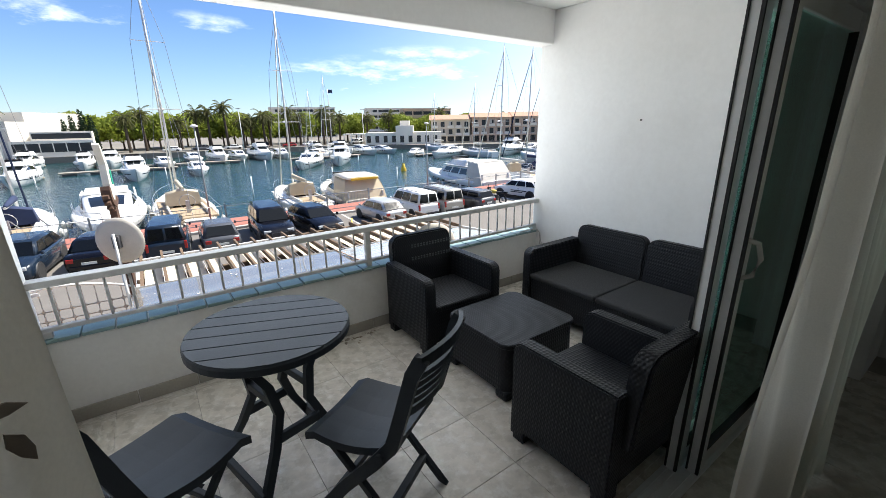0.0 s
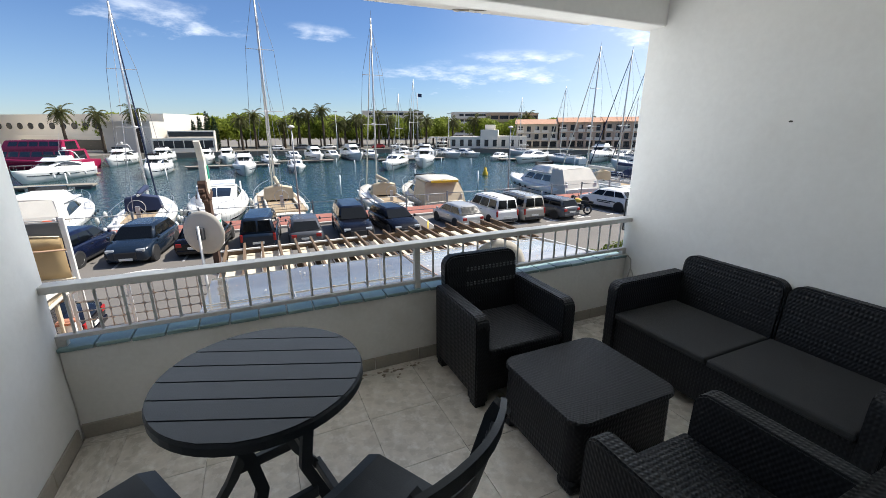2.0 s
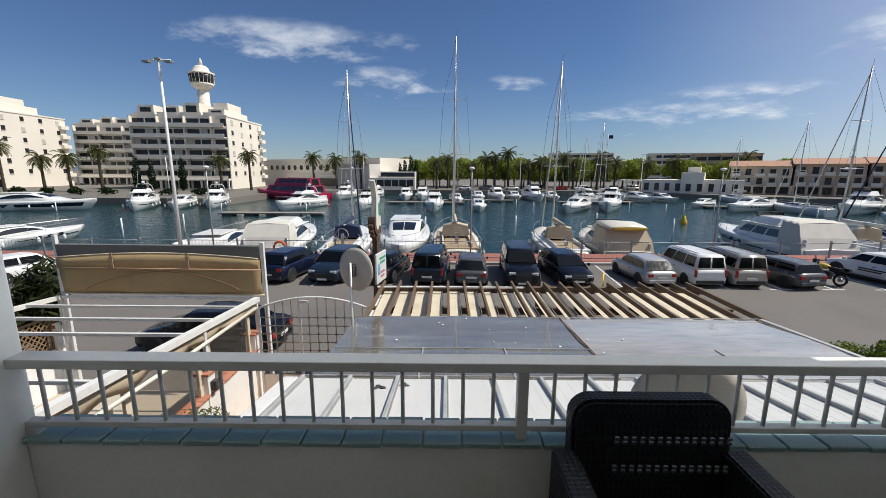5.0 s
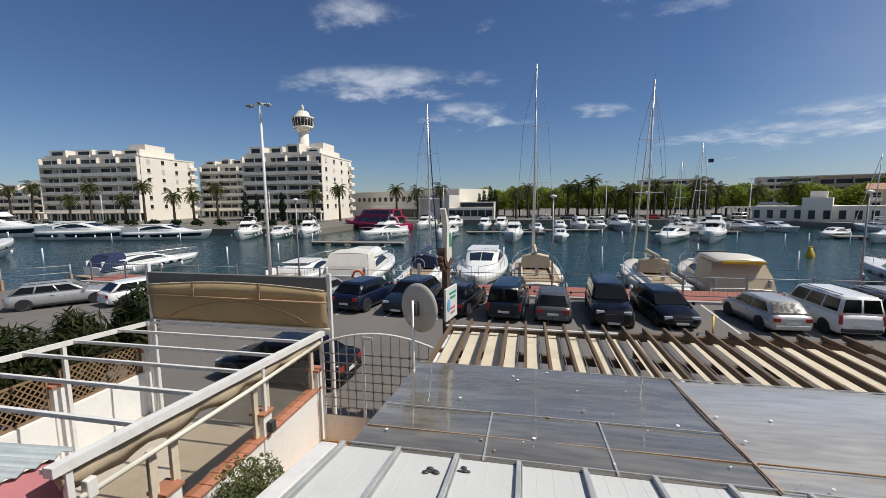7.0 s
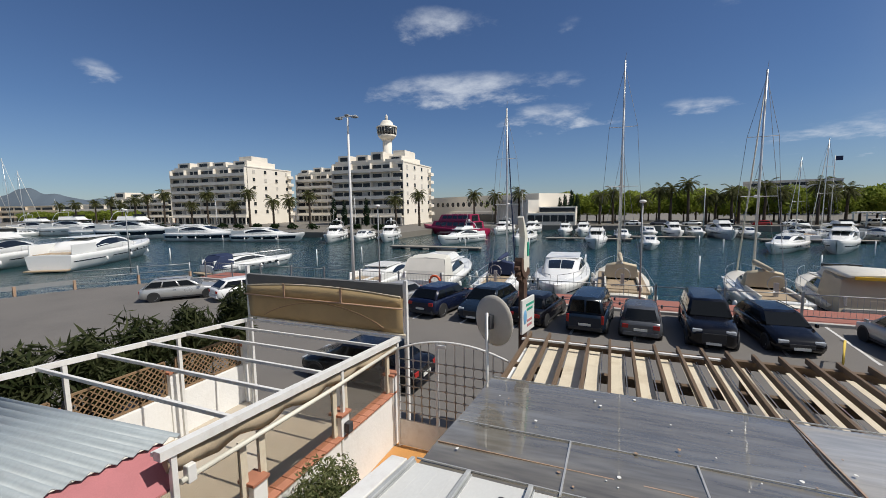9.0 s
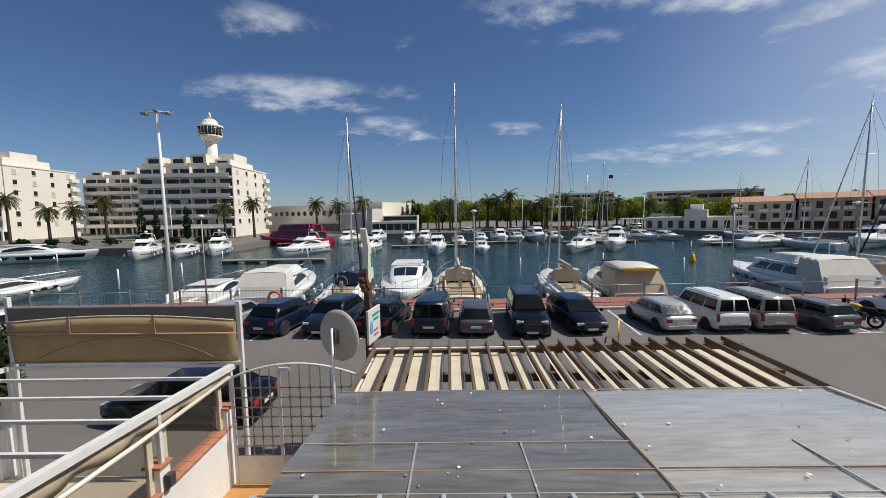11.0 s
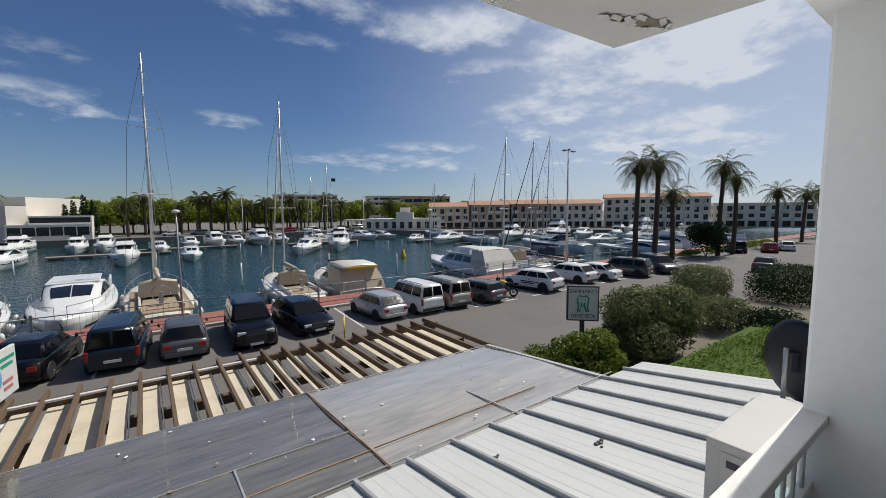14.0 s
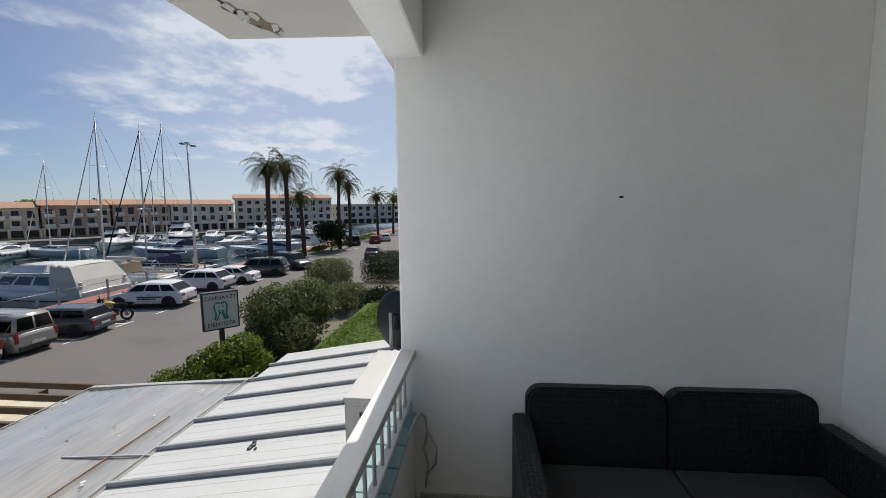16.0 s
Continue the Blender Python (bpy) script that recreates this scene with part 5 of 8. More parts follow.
barrier = thing("yellow_barrier", "yellow painted steel hoop barrier on the asphalt", "barrier")
tubepart("hoop", [(8.3, 17.4, G), (8.3, 17.4, G + 0.72), (8.62, 18.15, G + 0.72), (8.62, 18.15, G)], 0.035, M_YELLOW, barrier)


def guard_rail():
    t = thing("guard_rail", "low grey steel guard rail at the end of the car park", "guard rail")
    pts = [(-27.2, 22.4), (-29.2, 20.0), (-31.2, 17.2), (-32.2, 14.6), (-33.4, 11.6), (-38.0, 8.4), (-43.0, 5.2)]
    for x, y in pts:
        boxpart("post", (x - 0.07, x + 0.07, y - 0.07, y + 0.07, G, G + 0.62), M_RUST, t)
    for (x0, y0), (x1, y1) in zip(pts[2:], pts[3:]):
        bm = bmesh.new()
        bm_loft(bm, [[(x, y - 0.04, G + 0.36), (x, y + 0.04, G + 0.36), (x, y + 0.04, G + 0.66), (x, y - 0.04, G + 0.66)] for x, y in ((x0, y0), (x1, y1))])
        part("beam", bm, M_GALV, t)
    for (x0, y0), (x1, y1) in zip(pts[:3], pts[1:3]):
        for z in (0.3, 0.75, 1.2):
            tubepart("rail", [(x0, y0, G + z), (x1, y1, G + z)], 0.03, M_GALV, t, n=6)
        tubepart("tall_post", [(x0, y0, G), (x0, y0, G + 1.3)], 0.05, M_GALV, t, n=6)


guard_rail()

# ---- vehicles ----
M_TYRE = material("tyre_rubber", (0.018, 0.018, 0.019), 0.85, var=0.1)
M_RIM = material("alloy_rim", (0.45, 0.45, 0.46), 0.35, metal=0.7, var=0.05)
M_CARGLASS = material("car_glass", (0.004, 0.005, 0.006), 0.06, var=0.05, spec=0.28)
M_TAIL = material("red_lamp_glass", (0.32, 0.015, 0.012), 0.2)
M_HEAD = material("clear_lamp_glass", (0.55, 0.57, 0.58), 0.12, metal=0.3)
M_PLATE = material("number_plate", (0.62, 0.62, 0.58), 0.5)
M_BLACKP = material("black_plastic_trim", (0.022, 0.022, 0.024), 0.6)


def paint(name, rgb, metal=0.0, rough=0.16):
    return material(name, rgb, rough, metal=metal, var=0.05, scale=1.5, grain=200, coat=0.1, spec=0.35, stain=tuple(0.8 * c + 0.02 for c in rgb), stain_amt=0.3, stain_scale=2)


P_NAVY, P_BLACK, P_SILVER = paint("navy_paint", (0.006, 0.010, 0.030)), paint("black_paint", (0.004, 0.004, 0.006)), paint("silver_paint", (0.50, 0.50, 0.49), 0.5, 0.3)
P_WHITE, P_GREY, P_BEIGE = paint("white_paint", (0.74, 0.74, 0.73), 0.0), paint("grey_paint", (0.10, 0.105, 0.115), 0.3, 0.25), paint("beige_paint", (0.42, 0.40, 0.36), 0.4)
P_BLUE, P_RED, P_BRONZE = paint("slate_blue_paint", (0.010, 0.018, 0.032)), paint("red_paint", (0.28, 0.02, 0.02), 0.1), paint("taupe_paint", (0.12, 0.11, 0.10), 0.5)

# L, W, H, bonnet height, bonnet end, screen base, roof front, roof rear, rear base, belt
SHAPES = {
    "hatch": (3.95, 1.70, 1.44, 0.86, 1.05, 0.42, -1.28, -1.84, 0.92),
    "suv": (4.45, 1.86, 1.60, 1.00, 1.20, 0.50, -1.45, -2.02, 1.04),
    "sedan": (4.50, 1.80, 1.44, 0.86, 1.10, 0.45, -1.05, -1.75, 0.93),
    "estate": (4.55, 1.80, 1.44, 0.86, 1.15, 0.42, -1.62, -2.12, 0.93),
    "van": (4.25, 1.76, 1.82, 1.00, 1.32, 0.80, -1.98, -2.06, 1.06),
    "mpv": (4.60, 1.83, 1.70, 0.96, 1.35, 0.70, -1.95, -2.20, 1.02),
    "pickup": (5.10, 1.80, 1.80, 1.10, 1.20, 0.62, -2.25, -2.42, 1.12),
    "mini": (3.70, 1.68, 1.41, 0.90, 0.95, 0.62, -1.45, -1.70, 0.94),
}


def car(kind, mat, label, x, y, yaw, roof_bars=False):
    L, W, H, bon, scr, rf, rr, rb, belt = SHAPES[kind]
    t = thing("car" if kind != "pickup" else "pickup_truck", label, "car", "cars in the quay car park", pose(x, y, G, 0, 0, yaw) @ Matrix.Diagonal((0.88, 0.90, 0.84, 1)))
    w, h = W / 2, L / 2
    bm = bmesh.new()
    st = [(-h, 0.80, 0.42, belt - 0.20), (-h + 0.06, 0.92, 0.24, belt - 0.06), (-h + 0.30, 0.985, 0.20, belt), (-0.5, 1.0, 0.19, belt), (scr - 0.05, 1.0, 0.19, belt - 0.01), (scr + 0.2, 0.99, 0.19, bon),
          (h - 0.45, 0.96, 0.20, bon - 0.09), (h - 0.12, 0.88, 0.22, bon - 0.20), (h, 0.70, 0.36, bon - 0.34)]
    rings = []
    for yy, k, zb, zt in st:
        a = w * k
        rings.append([(-a * 0.86, yy, zb), (a * 0.86, yy, zb), (a * 0.97, yy, zb + 0.12), (a, yy, (zb + zt) / 2), (a * 0.985, yy, zt - 0.10), (a * 0.90, yy, zt - 0.01), (a * 0.55, yy, zt + 0.02),
                      (-a * 0.55, yy, zt + 0.02), (-a * 0.90, yy, zt - 0.01), (-a * 0.985, yy, zt - 0.10), (-a, yy, (zb + zt) / 2), (-a * 0.97, yy, zb + 0.12)])
    bm_loft(bm, rings, smooth=True)
    body = part("body", bm, mat, t)
    # cabin: base and roof outlines, with panes laid on its faces
    wb, wr = w * 0.91, w * 0.74
    base = {"rl": (-wb, rb, belt - 0.03), "rr": (wb, rb, belt - 0.03), "fl": (-wb, scr, belt - 0.03), "fr": (wb, scr, belt - 0.03)}
    top = {"rl": (-wr, rr, H - 0.05), "rr": (wr, rr, H - 0.05), "fl": (-wr, rf, H - 0.05), "fr": (wr, rf, H - 0.05)}
    bm = bmesh.new()
    mid = (rf + rr) / 2
    lo = [(-wb, rb, belt - 0.03), (-wb, 0.3 * rb + 0.7 * mid, belt - 0.02), (-wb, scr, belt - 0.03), (wb, scr, belt - 0.03), (wb, 0.3 * rb + 0.7 * mid, belt - 0.02), (wb, rb, belt - 0.03)]
    hi = [(-wr, rr, H - 0.06), (-wr, mid, H - 0.03), (-wr, rf, H - 0.06), (wr, rf, H - 0.06), (wr, mid, H - 0.03), (wr, rr, H - 0.06)]
    tp = [(-wr * 0.82, rr + 0.10, H - 0.02), (-wr * 0.82, mid, H), (-wr * 0.82, rf - 0.10, H - 0.02), (wr * 0.82, rf - 0.10, H - 0.02), (wr * 0.82, mid, H), (wr * 0.82, rr + 0.10, H - 0.02)]
    bm_loft(bm, [lo, hi, tp], smooth=True)
    bmesh.ops.bevel(bm, geom=[e for e in bm.edges if max(v.co.z for v in e.verts) > belt + 0.1], offset=0.05, segments=2, affect="EDGES")
    part("cabin", bm, mat, t)

    def pane(name, a, b, c, d, u0, u1, v0, v1, n, label=""):
        A, B, C, D = (Vector(p) for p in (a, b, c, d))
        pts = []
        for u, v in ((u0, v0), (u1, v0), (u1, v1), (u0, v1)):
            pts.append(A.lerp(B, u).lerp(D.lerp(C, u), v) + Vector(n) * 0.012)
        bm = bmesh.new()
        vs = [bm.verts.new(p) for p in pts]
        bm.faces.new(vs)
        ret = bmesh.ops.extrude_face_region(bm, geom=bm.faces[:])
        for v in ret["geom"]:
            if isinstance(v, bmesh.types.BMVert):
                v.co -= Vector(n) * 0.02
        part(name, bm, M_CARGLASS, t, label)
    pane("windscreen", base["fl"], base["fr"], top["fr"], top["fl"], 0.06, 0.94, 0.08, 0.92, (0, 0.6, 0.8))
    if kind == "van":
        pane("rear_window", base["rl"], base["rr"], top["rr"], top["rl"], 0.07, 0.47, 0.12, 0.86, (0, -1, 0.1))
        pane("rear_window", base["rl"], base["rr"], top["rr"], top["rl"], 0.53, 0.93, 0.12, 0.86, (0, -1, 0.1))
    else:
        pane("rear_window", base["rl"], base["rr"], top["rr"], top["rl"], 0.08, 0.92, 0.14, 0.88, (0, -0.9, 0.4))
    splits = ((0.04, 0.30), (0.33, 0.62), (0.65, 0.93)) if L > 4.2 else ((0.06, 0.46), (0.50, 0.90))
    for s, k in ((-1, "l"), (1, "r")):
        for u0, u1 in splits:
            pane("side_window", base["r" + k], base["f" + k], top["f" + k], top["r" + k], u0, u1, 0.14, 0.86, (s, 0, 0.25))
        boxpart("mirror", (s * (w + 0.02) - 0.09 * (s < 0) - 0.0, s * (w + 0.02) + 0.09 * (s > 0), scr - 0.22, scr - 0.06, belt - 0.02, belt + 0.13), mat, t, bev=0.02)
        boxpart("tail_lamp", (s * w * 0.70 - 0.13, s * w * 0.70 + 0.13, -h - 0.008, -h + 0.14, belt - 0.32, belt - 0.14) if kind != "van" else (s * w * 0.84 - 0.06, s * w * 0.84 + 0.06, -h - 0.006, -h + 0.1, 0.62, 1.0), M_TAIL, t, bev=0.02)
        boxpart("headlamp", (s * w * 0.62 - 0.17, s * w * 0.62 + 0.17, h - 0.26, h - 0.04, bon - 0.34, bon - 0.19), M_HEAD, t, bev=0.03)
        boxpart("sill_trim", (s * w * 0.955 - 0.02, s * w * 0.955 + 0.02, -h + 0.9, h - 0.95, 0.19, 0.29), M_BLACKP, t)
        boxpart("door_handle", (s * (w + 0.002) - 0.012, s * (w + 0.002) + 0.012, -0.45, -0.27, belt - 0.19, belt - 0.165), M_BLACKP, t)
    boxpart("rear_bumper", (-w * 0.80, w * 0.80, -h - 0.03, -h + 0.1, 0.28, 0.46), M_BLACKP if kind in ("van", "suv", "pickup") else mat, t, bev=0.03)
    boxpart("front_grille", (-w * 0.45, w * 0.45, h - 0.03, h + 0.012, 0.36, bon - 0.32), M_BLACKP, t, bev=0.02)
    boxpart("rear_plate", (-0.26, 0.26, -h - 0.04, -h - 0.02, 0.50 if kind != "pickup" else 0.42, 0.61 if kind != "pickup" else 0.53), M_PLATE, t)
    boxpart("front_plate", (-0.26, 0.26, h + 0.006, h + 0.022, 0.30, 0.41), M_PLATE, t)
    for s in (-1, 1):
        for yy in (-h + 0.78, h - 0.80):
            r = 0.31 if kind in ("hatch", "mini", "sedan", "estate", "van") else 0.36
            wx = s * (w - 0.09)
            bm = bmesh.new()
            n = 20
            prof = [(r * 0.62, -0.10), (r * 0.94, -0.105), (r, -0.07), (r, 0.07), (r * 0.94, 0.105), (r * 0.62, 0.10)]
            bm_loft(bm, [[(wx + o, yy + q * math.cos(2 * math.pi * j / n), r + q * math.sin(2 * math.pi * j / n)) for j in range(n)] for q, o in prof], smooth=False)
            wh = part("wheel", bm, M_TYRE, t)
            bm = bmesh.new()
            bm_tube(bm, [(wx + s * 0.06, yy, r), (wx + s * 0.09, yy, r)], r * 0.20, 10)
            for k in range(5):
                a = 2 * math.pi * k / 5
                bm_box(bm, -0.018, 0.018, -0.03, 0.03, 0, r * 0.62, m=Matrix.Translation((wx + s * 0.075, yy, r)) @ Matrix.Rotation(a, 4, "X"))
            bm_tube(bm, [(wx + s * 0.07 + 0.001 * k, yy + r * 0.62 * math.cos(2 * math.pi * k / 16), r + r * 0.62 * math.sin(2 * math.pi * k / 16)) for k in range(17)], 0.02, 6)
            part("rim", bm, M_RIM, wh)
            bm = bmesh.new()
            bm_tube(bm, [(s * (w - 0.22), yy, r + 0.02), (s * (w + 0.006), yy, r + 0.02)], r + 0.05, 20)
            part("wheel_arch", bm, M_BLACKP, t)
    if roof_bars:
        for s in (-1, 1):
            tubepart("roof_bar", [(s * wr * 0.9, rr + 0.15, H + 0.03), (s * wr * 0.9, rf - 0.1, H + 0.03)], 0.018, M_BLACKP, t, n=6)
    return t


# rear towards the house, nose to the water, unless turned round
car("suv", P_NAVY, "navy blue family SUV parked nose to the quay", -6.00, 20.45, -10)
car("hatch", P_SILVER, "pale silver hatchback parked beside the navy SUV", -8.42, 20.75, -12)
car("suv", P_BLUE, "dark slate compact SUV parked with its grille outwards", -3.58, 20.35, 172)
car("sedan", P_BLACK, "black saloon parked nose to the quay", -1.25, 20.45, -9, False)
car("van", P_BLUE, "dark blue van-bodied family car parked nose to the quay", 1.02, 20.15, -5)
car("hatch", P_GREY, "grey hatchback parked nose to the quay", 2.91, 19.95, -3)
car("pickup", P_BLACK, "black pick-up truck with a hard top facing outwards", 5.23, 20.15, 176)
car("estate", P_BLACK, "black estate car facing outwards with a bright grille", 7.46, 20.25, 184, True)
car("hatch", P_SILVER, "silver hatchback parked nose to the quay", 11.14, 20.05, 4)
car("van", P_WHITE, "white panel van with rear windows parked nose to the quay", 13.36, 20.15, 0, True)
car("van", P_BEIGE, "beige van with rear windows parked nose to the quay", 15.20, 20.10, -2, True)
car("mini", P_GREY, "dark grey small hatchback parked nose to the quay", 17.48, 19.65, 6)
car("suv", P_WHITE, "white compact SUV with blue lettering on its doors", 22.51, 19.95, 8)
car("suv", P_WHITE, "white SUV parked nose to the quay", 26.77, 20.25, 2)
car("sedan", P_WHITE, "white saloon parked nose to the quay", 29.29, 19.95, 6)
car("mpv", P_BRONZE, "taupe people carrier parked nose to the quay", 32.58, 19.35, 8)
car("mpv", P_GREY, "dark grey people carrier facing outwards by the palms", 36.45, 18.65, 150)
car("estate", P_SILVER, "silver-blue estate car at the end of the car park", -21.63, 17.95, -42, True)
car("hatch", P_WHITE, "white small hatchback behind the oleanders", -18.24, 19.35, -20)
car("sedan", P_BLACK, "dark blue saloon parked side-on beyond the terrace", -5.05, 12.00, 88)
car("hatch", P_RED, "red hatchback far along the road", 62.00, 18.00, -70)
car("hatch", P_WHITE, "white hatchback far along the road", 66.00, 17.40, -70)
car("sedan", P_GREY, "grey saloon beyond the hedge", 44.00, 13.30, -80)
car("mpv", P_BLACK, "dark van far along the road", 59.00, 20.50, -60)


def lettering_bars():
    sq = thing("door_lettering", "blue lettering on the doors of the white car", "sign", at=pose(22.51, 19.95, G, 0, 0, 8) @ Matrix.Diagonal((0.90, 0.90, 0.84, 1)))
    for k, (y, z, l) in enumerate(((-0.4, 0.72, 1.5), (-0.2, 0.60, 1.1))):
        boxpart("writing_bar", (-0.945, -0.936, y - l / 2, y + l / 2, z - 0.035, z + 0.035), P_BLUE, sq)


lettering_bars()


def motorcycle():
    t = thing("motorcycle", "black and yellow motorcycle parked beside the small hatchback", "motorcycle", "cars in the quay car park", pose(19.4, 19.4, G, 0, 8, 14))
    for y in (-0.62, 0.66):
        bm = bmesh.new()
        bm_tube(bm, [(0, y + 0.25 * math.cos(2 * math.pi * k / 18), 0.30 + 0.25 * math.sin(2 * math.pi * k / 18)) for k in range(19)], 0.055, 8)
        wh = part("wheel", bm, M_TYRE, t)
        tubepart("hub", [(-0.05, y, 0.3), (0.05, y, 0.3)], 0.09, M_RIM, wh)
    boxpart("engine", (-0.16, 0.16, -0.22, 0.28, 0.22, 0.58), M_BLACKP, t, bev=0.05)
    bm = bmesh.new()
    bm_ball(bm, (0, 0.16, 0.78), 0.2, (0.8, 1.4, 0.7))
    part("tank", bm, M_YELLOW, t, "yellow fuel tank")
    boxpart("seat", (-0.13, 0.13, -0.70, -0.08, 0.72, 0.82), M_BLACKP, t, bev=0.03)
    boxpart("tail", (-0.09, 0.09, -0.90, -0.55, 0.70, 0.86), P_BLACK, t, bev=0.03)
    for s in (-1, 1):
        tubepart("fork", [(s * 0.09, 0.66, 0.3), (s * 0.09, 0.42, 0.95)], 0.025, M_RIM, t)
        tubepart("handlebar", [(s * 0.05, 0.42, 0.98), (s * 0.36, 0.32, 1.04)], 0.018, M_BLACKP, t)
        tubepart("mirror", [(s * 0.30, 0.36, 1.04), (s * 0.34, 0.40, 1.22)], 0.02, M_BLACKP, t)
    boxpart("front_fairing", (-0.15, 0.15, 0.45, 0.62, 0.74, 1.06), P_BLACK, t, bev=0.05)


motorcycle()

# ---- boats ----
M_GEL = material("white_gelcoat", (0.76, 0.76, 0.74), 0.25, var=0.04, scale=1.5, stain=(0.58, 0.55, 0.48), stain_amt=0.25, stain_scale=1.5)
M_CREAM = material("cream_gelcoat", (0.68, 0.64, 0.55), 0.4, var=0.06, scale=1.5, stain=(0.45, 0.38, 0.28), stain_amt=0.3)
M_NAVYH = material("navy_hull", (0.012, 0.016, 0.032), 0.2, var=0.05)
M_TEAK = material("weathered_teak", (0.34, 0.26, 0.17), 0.75, var=0.15, scale=6, stretch=(12, 0.5, 1))
M_BGLASS = material("smoked_boat_glass", (0.012, 0.016, 0.020), 0.08, spec=0.8)
M_COVER = material("beige_boat_cover", (0.50, 0.42, 0.30), 0.9, var=0.12, scale=1.5, bump=0.5, bump_scale=4)
M_COVERW = material("pale_boat_cover", (0.60, 0.58, 0.52), 0.9, var=0.1, scale=1.5, bump=0.5, bump_scale=4)
M_BLUEC = material("navy_canvas", (0.016, 0.028, 0.075), 0.85, var=0.15, scale=3, bump=0.4, bump_scale=5)
M_MAST = material("anodised_mast", (0.62, 0.62, 0.60), 0.35, metal=0.5, var=0.05)
M_STEELW = material("wire_rope", (0.22, 0.22, 0.23), 0.5, metal=0.5)
M_MAGENTA = material("magenta_boat_paint", (0.30, 0.012, 0.06), 0.4, var=0.1)
M_ANTIF = material("dark_antifouling", (0.03, 0.05, 0.10), 0.8)
M_BUOYY = material("yellow_buoy_paint", (0.65, 0.42, 0.02), 0.5)
M_WOODP = material("grey_timber_pile", (0.26, 0.23, 0.19), 0.9, var=0.2)
M_ORANGE = material("orange_lifebuoy", (0.55, 0.09, 0.03), 0.5)


def hull(bm, L, B, fb, bow=0.55, stern_w=0.85, n=15, draft=0.3, flare=0.75):
    """A boat's hull, bow towards +y, waterline at z 0; returns deck height by y."""
    rings = []
    for i in range(n):
        v = i / (n - 1)
        y = -L / 2 + L * v
        k = stern_w + (1 - stern_w) * math.sin(min(v / 0.45, 1) * math.pi / 2) if v < 0.45 else max(0.03, math.cos((v - 0.45) / 0.55 * math.pi / 2) ** 0.62)
        w = B / 2 * k
        z = fb * (0.82 + 0.06 * (1 - v) + bow * v ** 2.2)
        yb = y - (0.10 * L * max(0, v - 0.55) / 0.45)
        f = flare if v > 0.3 else 0.9
        rings.append([(0, yb, -draft), (w * f * 0.75, yb, -draft * 0.4), (w * f, (y + yb) / 2, z * 0.25), (w * 0.97, y, z * 0.78), (w, y, z), (w * 0.93, y, z + 0.05), (0, y, z + 0.07 + 0.04 * B * k * 0.3),
                      (-w * 0.93, y, z + 0.05), (-w, y, z), (-w * 0.97, y, z * 0.78), (-w * f, (y + yb) / 2, z * 0.25), (-w * f * 0.75, yb, -draft * 0.4)])
    bm_loft(bm, rings, smooth=True)
    return rings


def deck_z(L, fb, y, bow=0.55):
    v = (y + L / 2) / L
    return fb * (0.82 + 0.06 * (1 - v) + bow * v ** 2.2)


def deckhouse(name, mat, parent, y0, y1, w0, w1, z0, h, slope_f=0.9, slope_b=0.25, label="", win=True, nwin=3):
    """A cabin with raked front and dark windows set on its faces."""
    t0, t1 = w0 * 0.82, w1 * 0.80
    lo = [(-w0, y0, z0), (w0, y0, z0), (w1, y1, z0), (-w1, y1, z0)]
    hi = [(-t0, y0 + slope_b * h, z0 + h), (t0, y0 + slope_b * h, z0 + h), (t1, y1 - slope_f * h, z0 + h * 0.97), (-t1, y1 - slope_f * h, z0 + h * 0.97)]
    bm = bmesh.new()
    bm_loft(bm, [lo, hi])
    bmesh.ops.bevel(bm, geom=bm.edges[:], offset=min(0.10, h * 0.12), segments=2, affect="EDGES")
    ob = part(name, bm, mat, parent, label)
    if not win:
        return ob

    def quad(nm, a, b, c, d, u0, u1, v0, v1):
        A, B, C, D = (Vector(p) for p in (a, b, c, d))
        nrm = (B - A).cross(D - A).normalized()
        pts = [A.lerp(B, u).lerp(D.lerp(C, u), v) + nrm * 0.02 for u, v in ((u0, v0), (u1, v0), (u1, v1), (u0, v1))]
        bm = bmesh.new()
        vs = [bm.verts.new(p) for p in pts] + [bm.verts.new(p - nrm * 0.03) for p in pts]
        for f in ((0, 1, 2, 3), (4, 5, 1, 0), (5, 6, 2, 1), (6, 7, 3, 2), (7, 4, 0, 3)):
            bm.faces.new([vs[i] for i in f])
        part(nm, bm, M_BGLASS, ob)
    quad("windscreen", lo[2], lo[3], hi[3], hi[2], 0.06, 0.48, 0.30, 0.88)
    quad("windscreen", lo[2], lo[3], hi[3], hi[2], 0.52, 0.94, 0.30, 0.88)
    for k in range(nwin):
        u0, u1 = 0.06 + 0.86 * k / nwin, 0.06 + 0.86 * (k + 0.86) / nwin
        quad("side_window", lo[1], lo[2], hi[2], hi[1], u0, u1, 0.38, 0.84)
        quad("side_window", lo[3], lo[0], hi[0], hi[3], 1 - u1, 1 - u0, 0.38, 0.84)
    quad("door", lo[0], lo[1], hi[1], hi[0], 0.18, 0.82, 0.05, 0.86)
    return ob


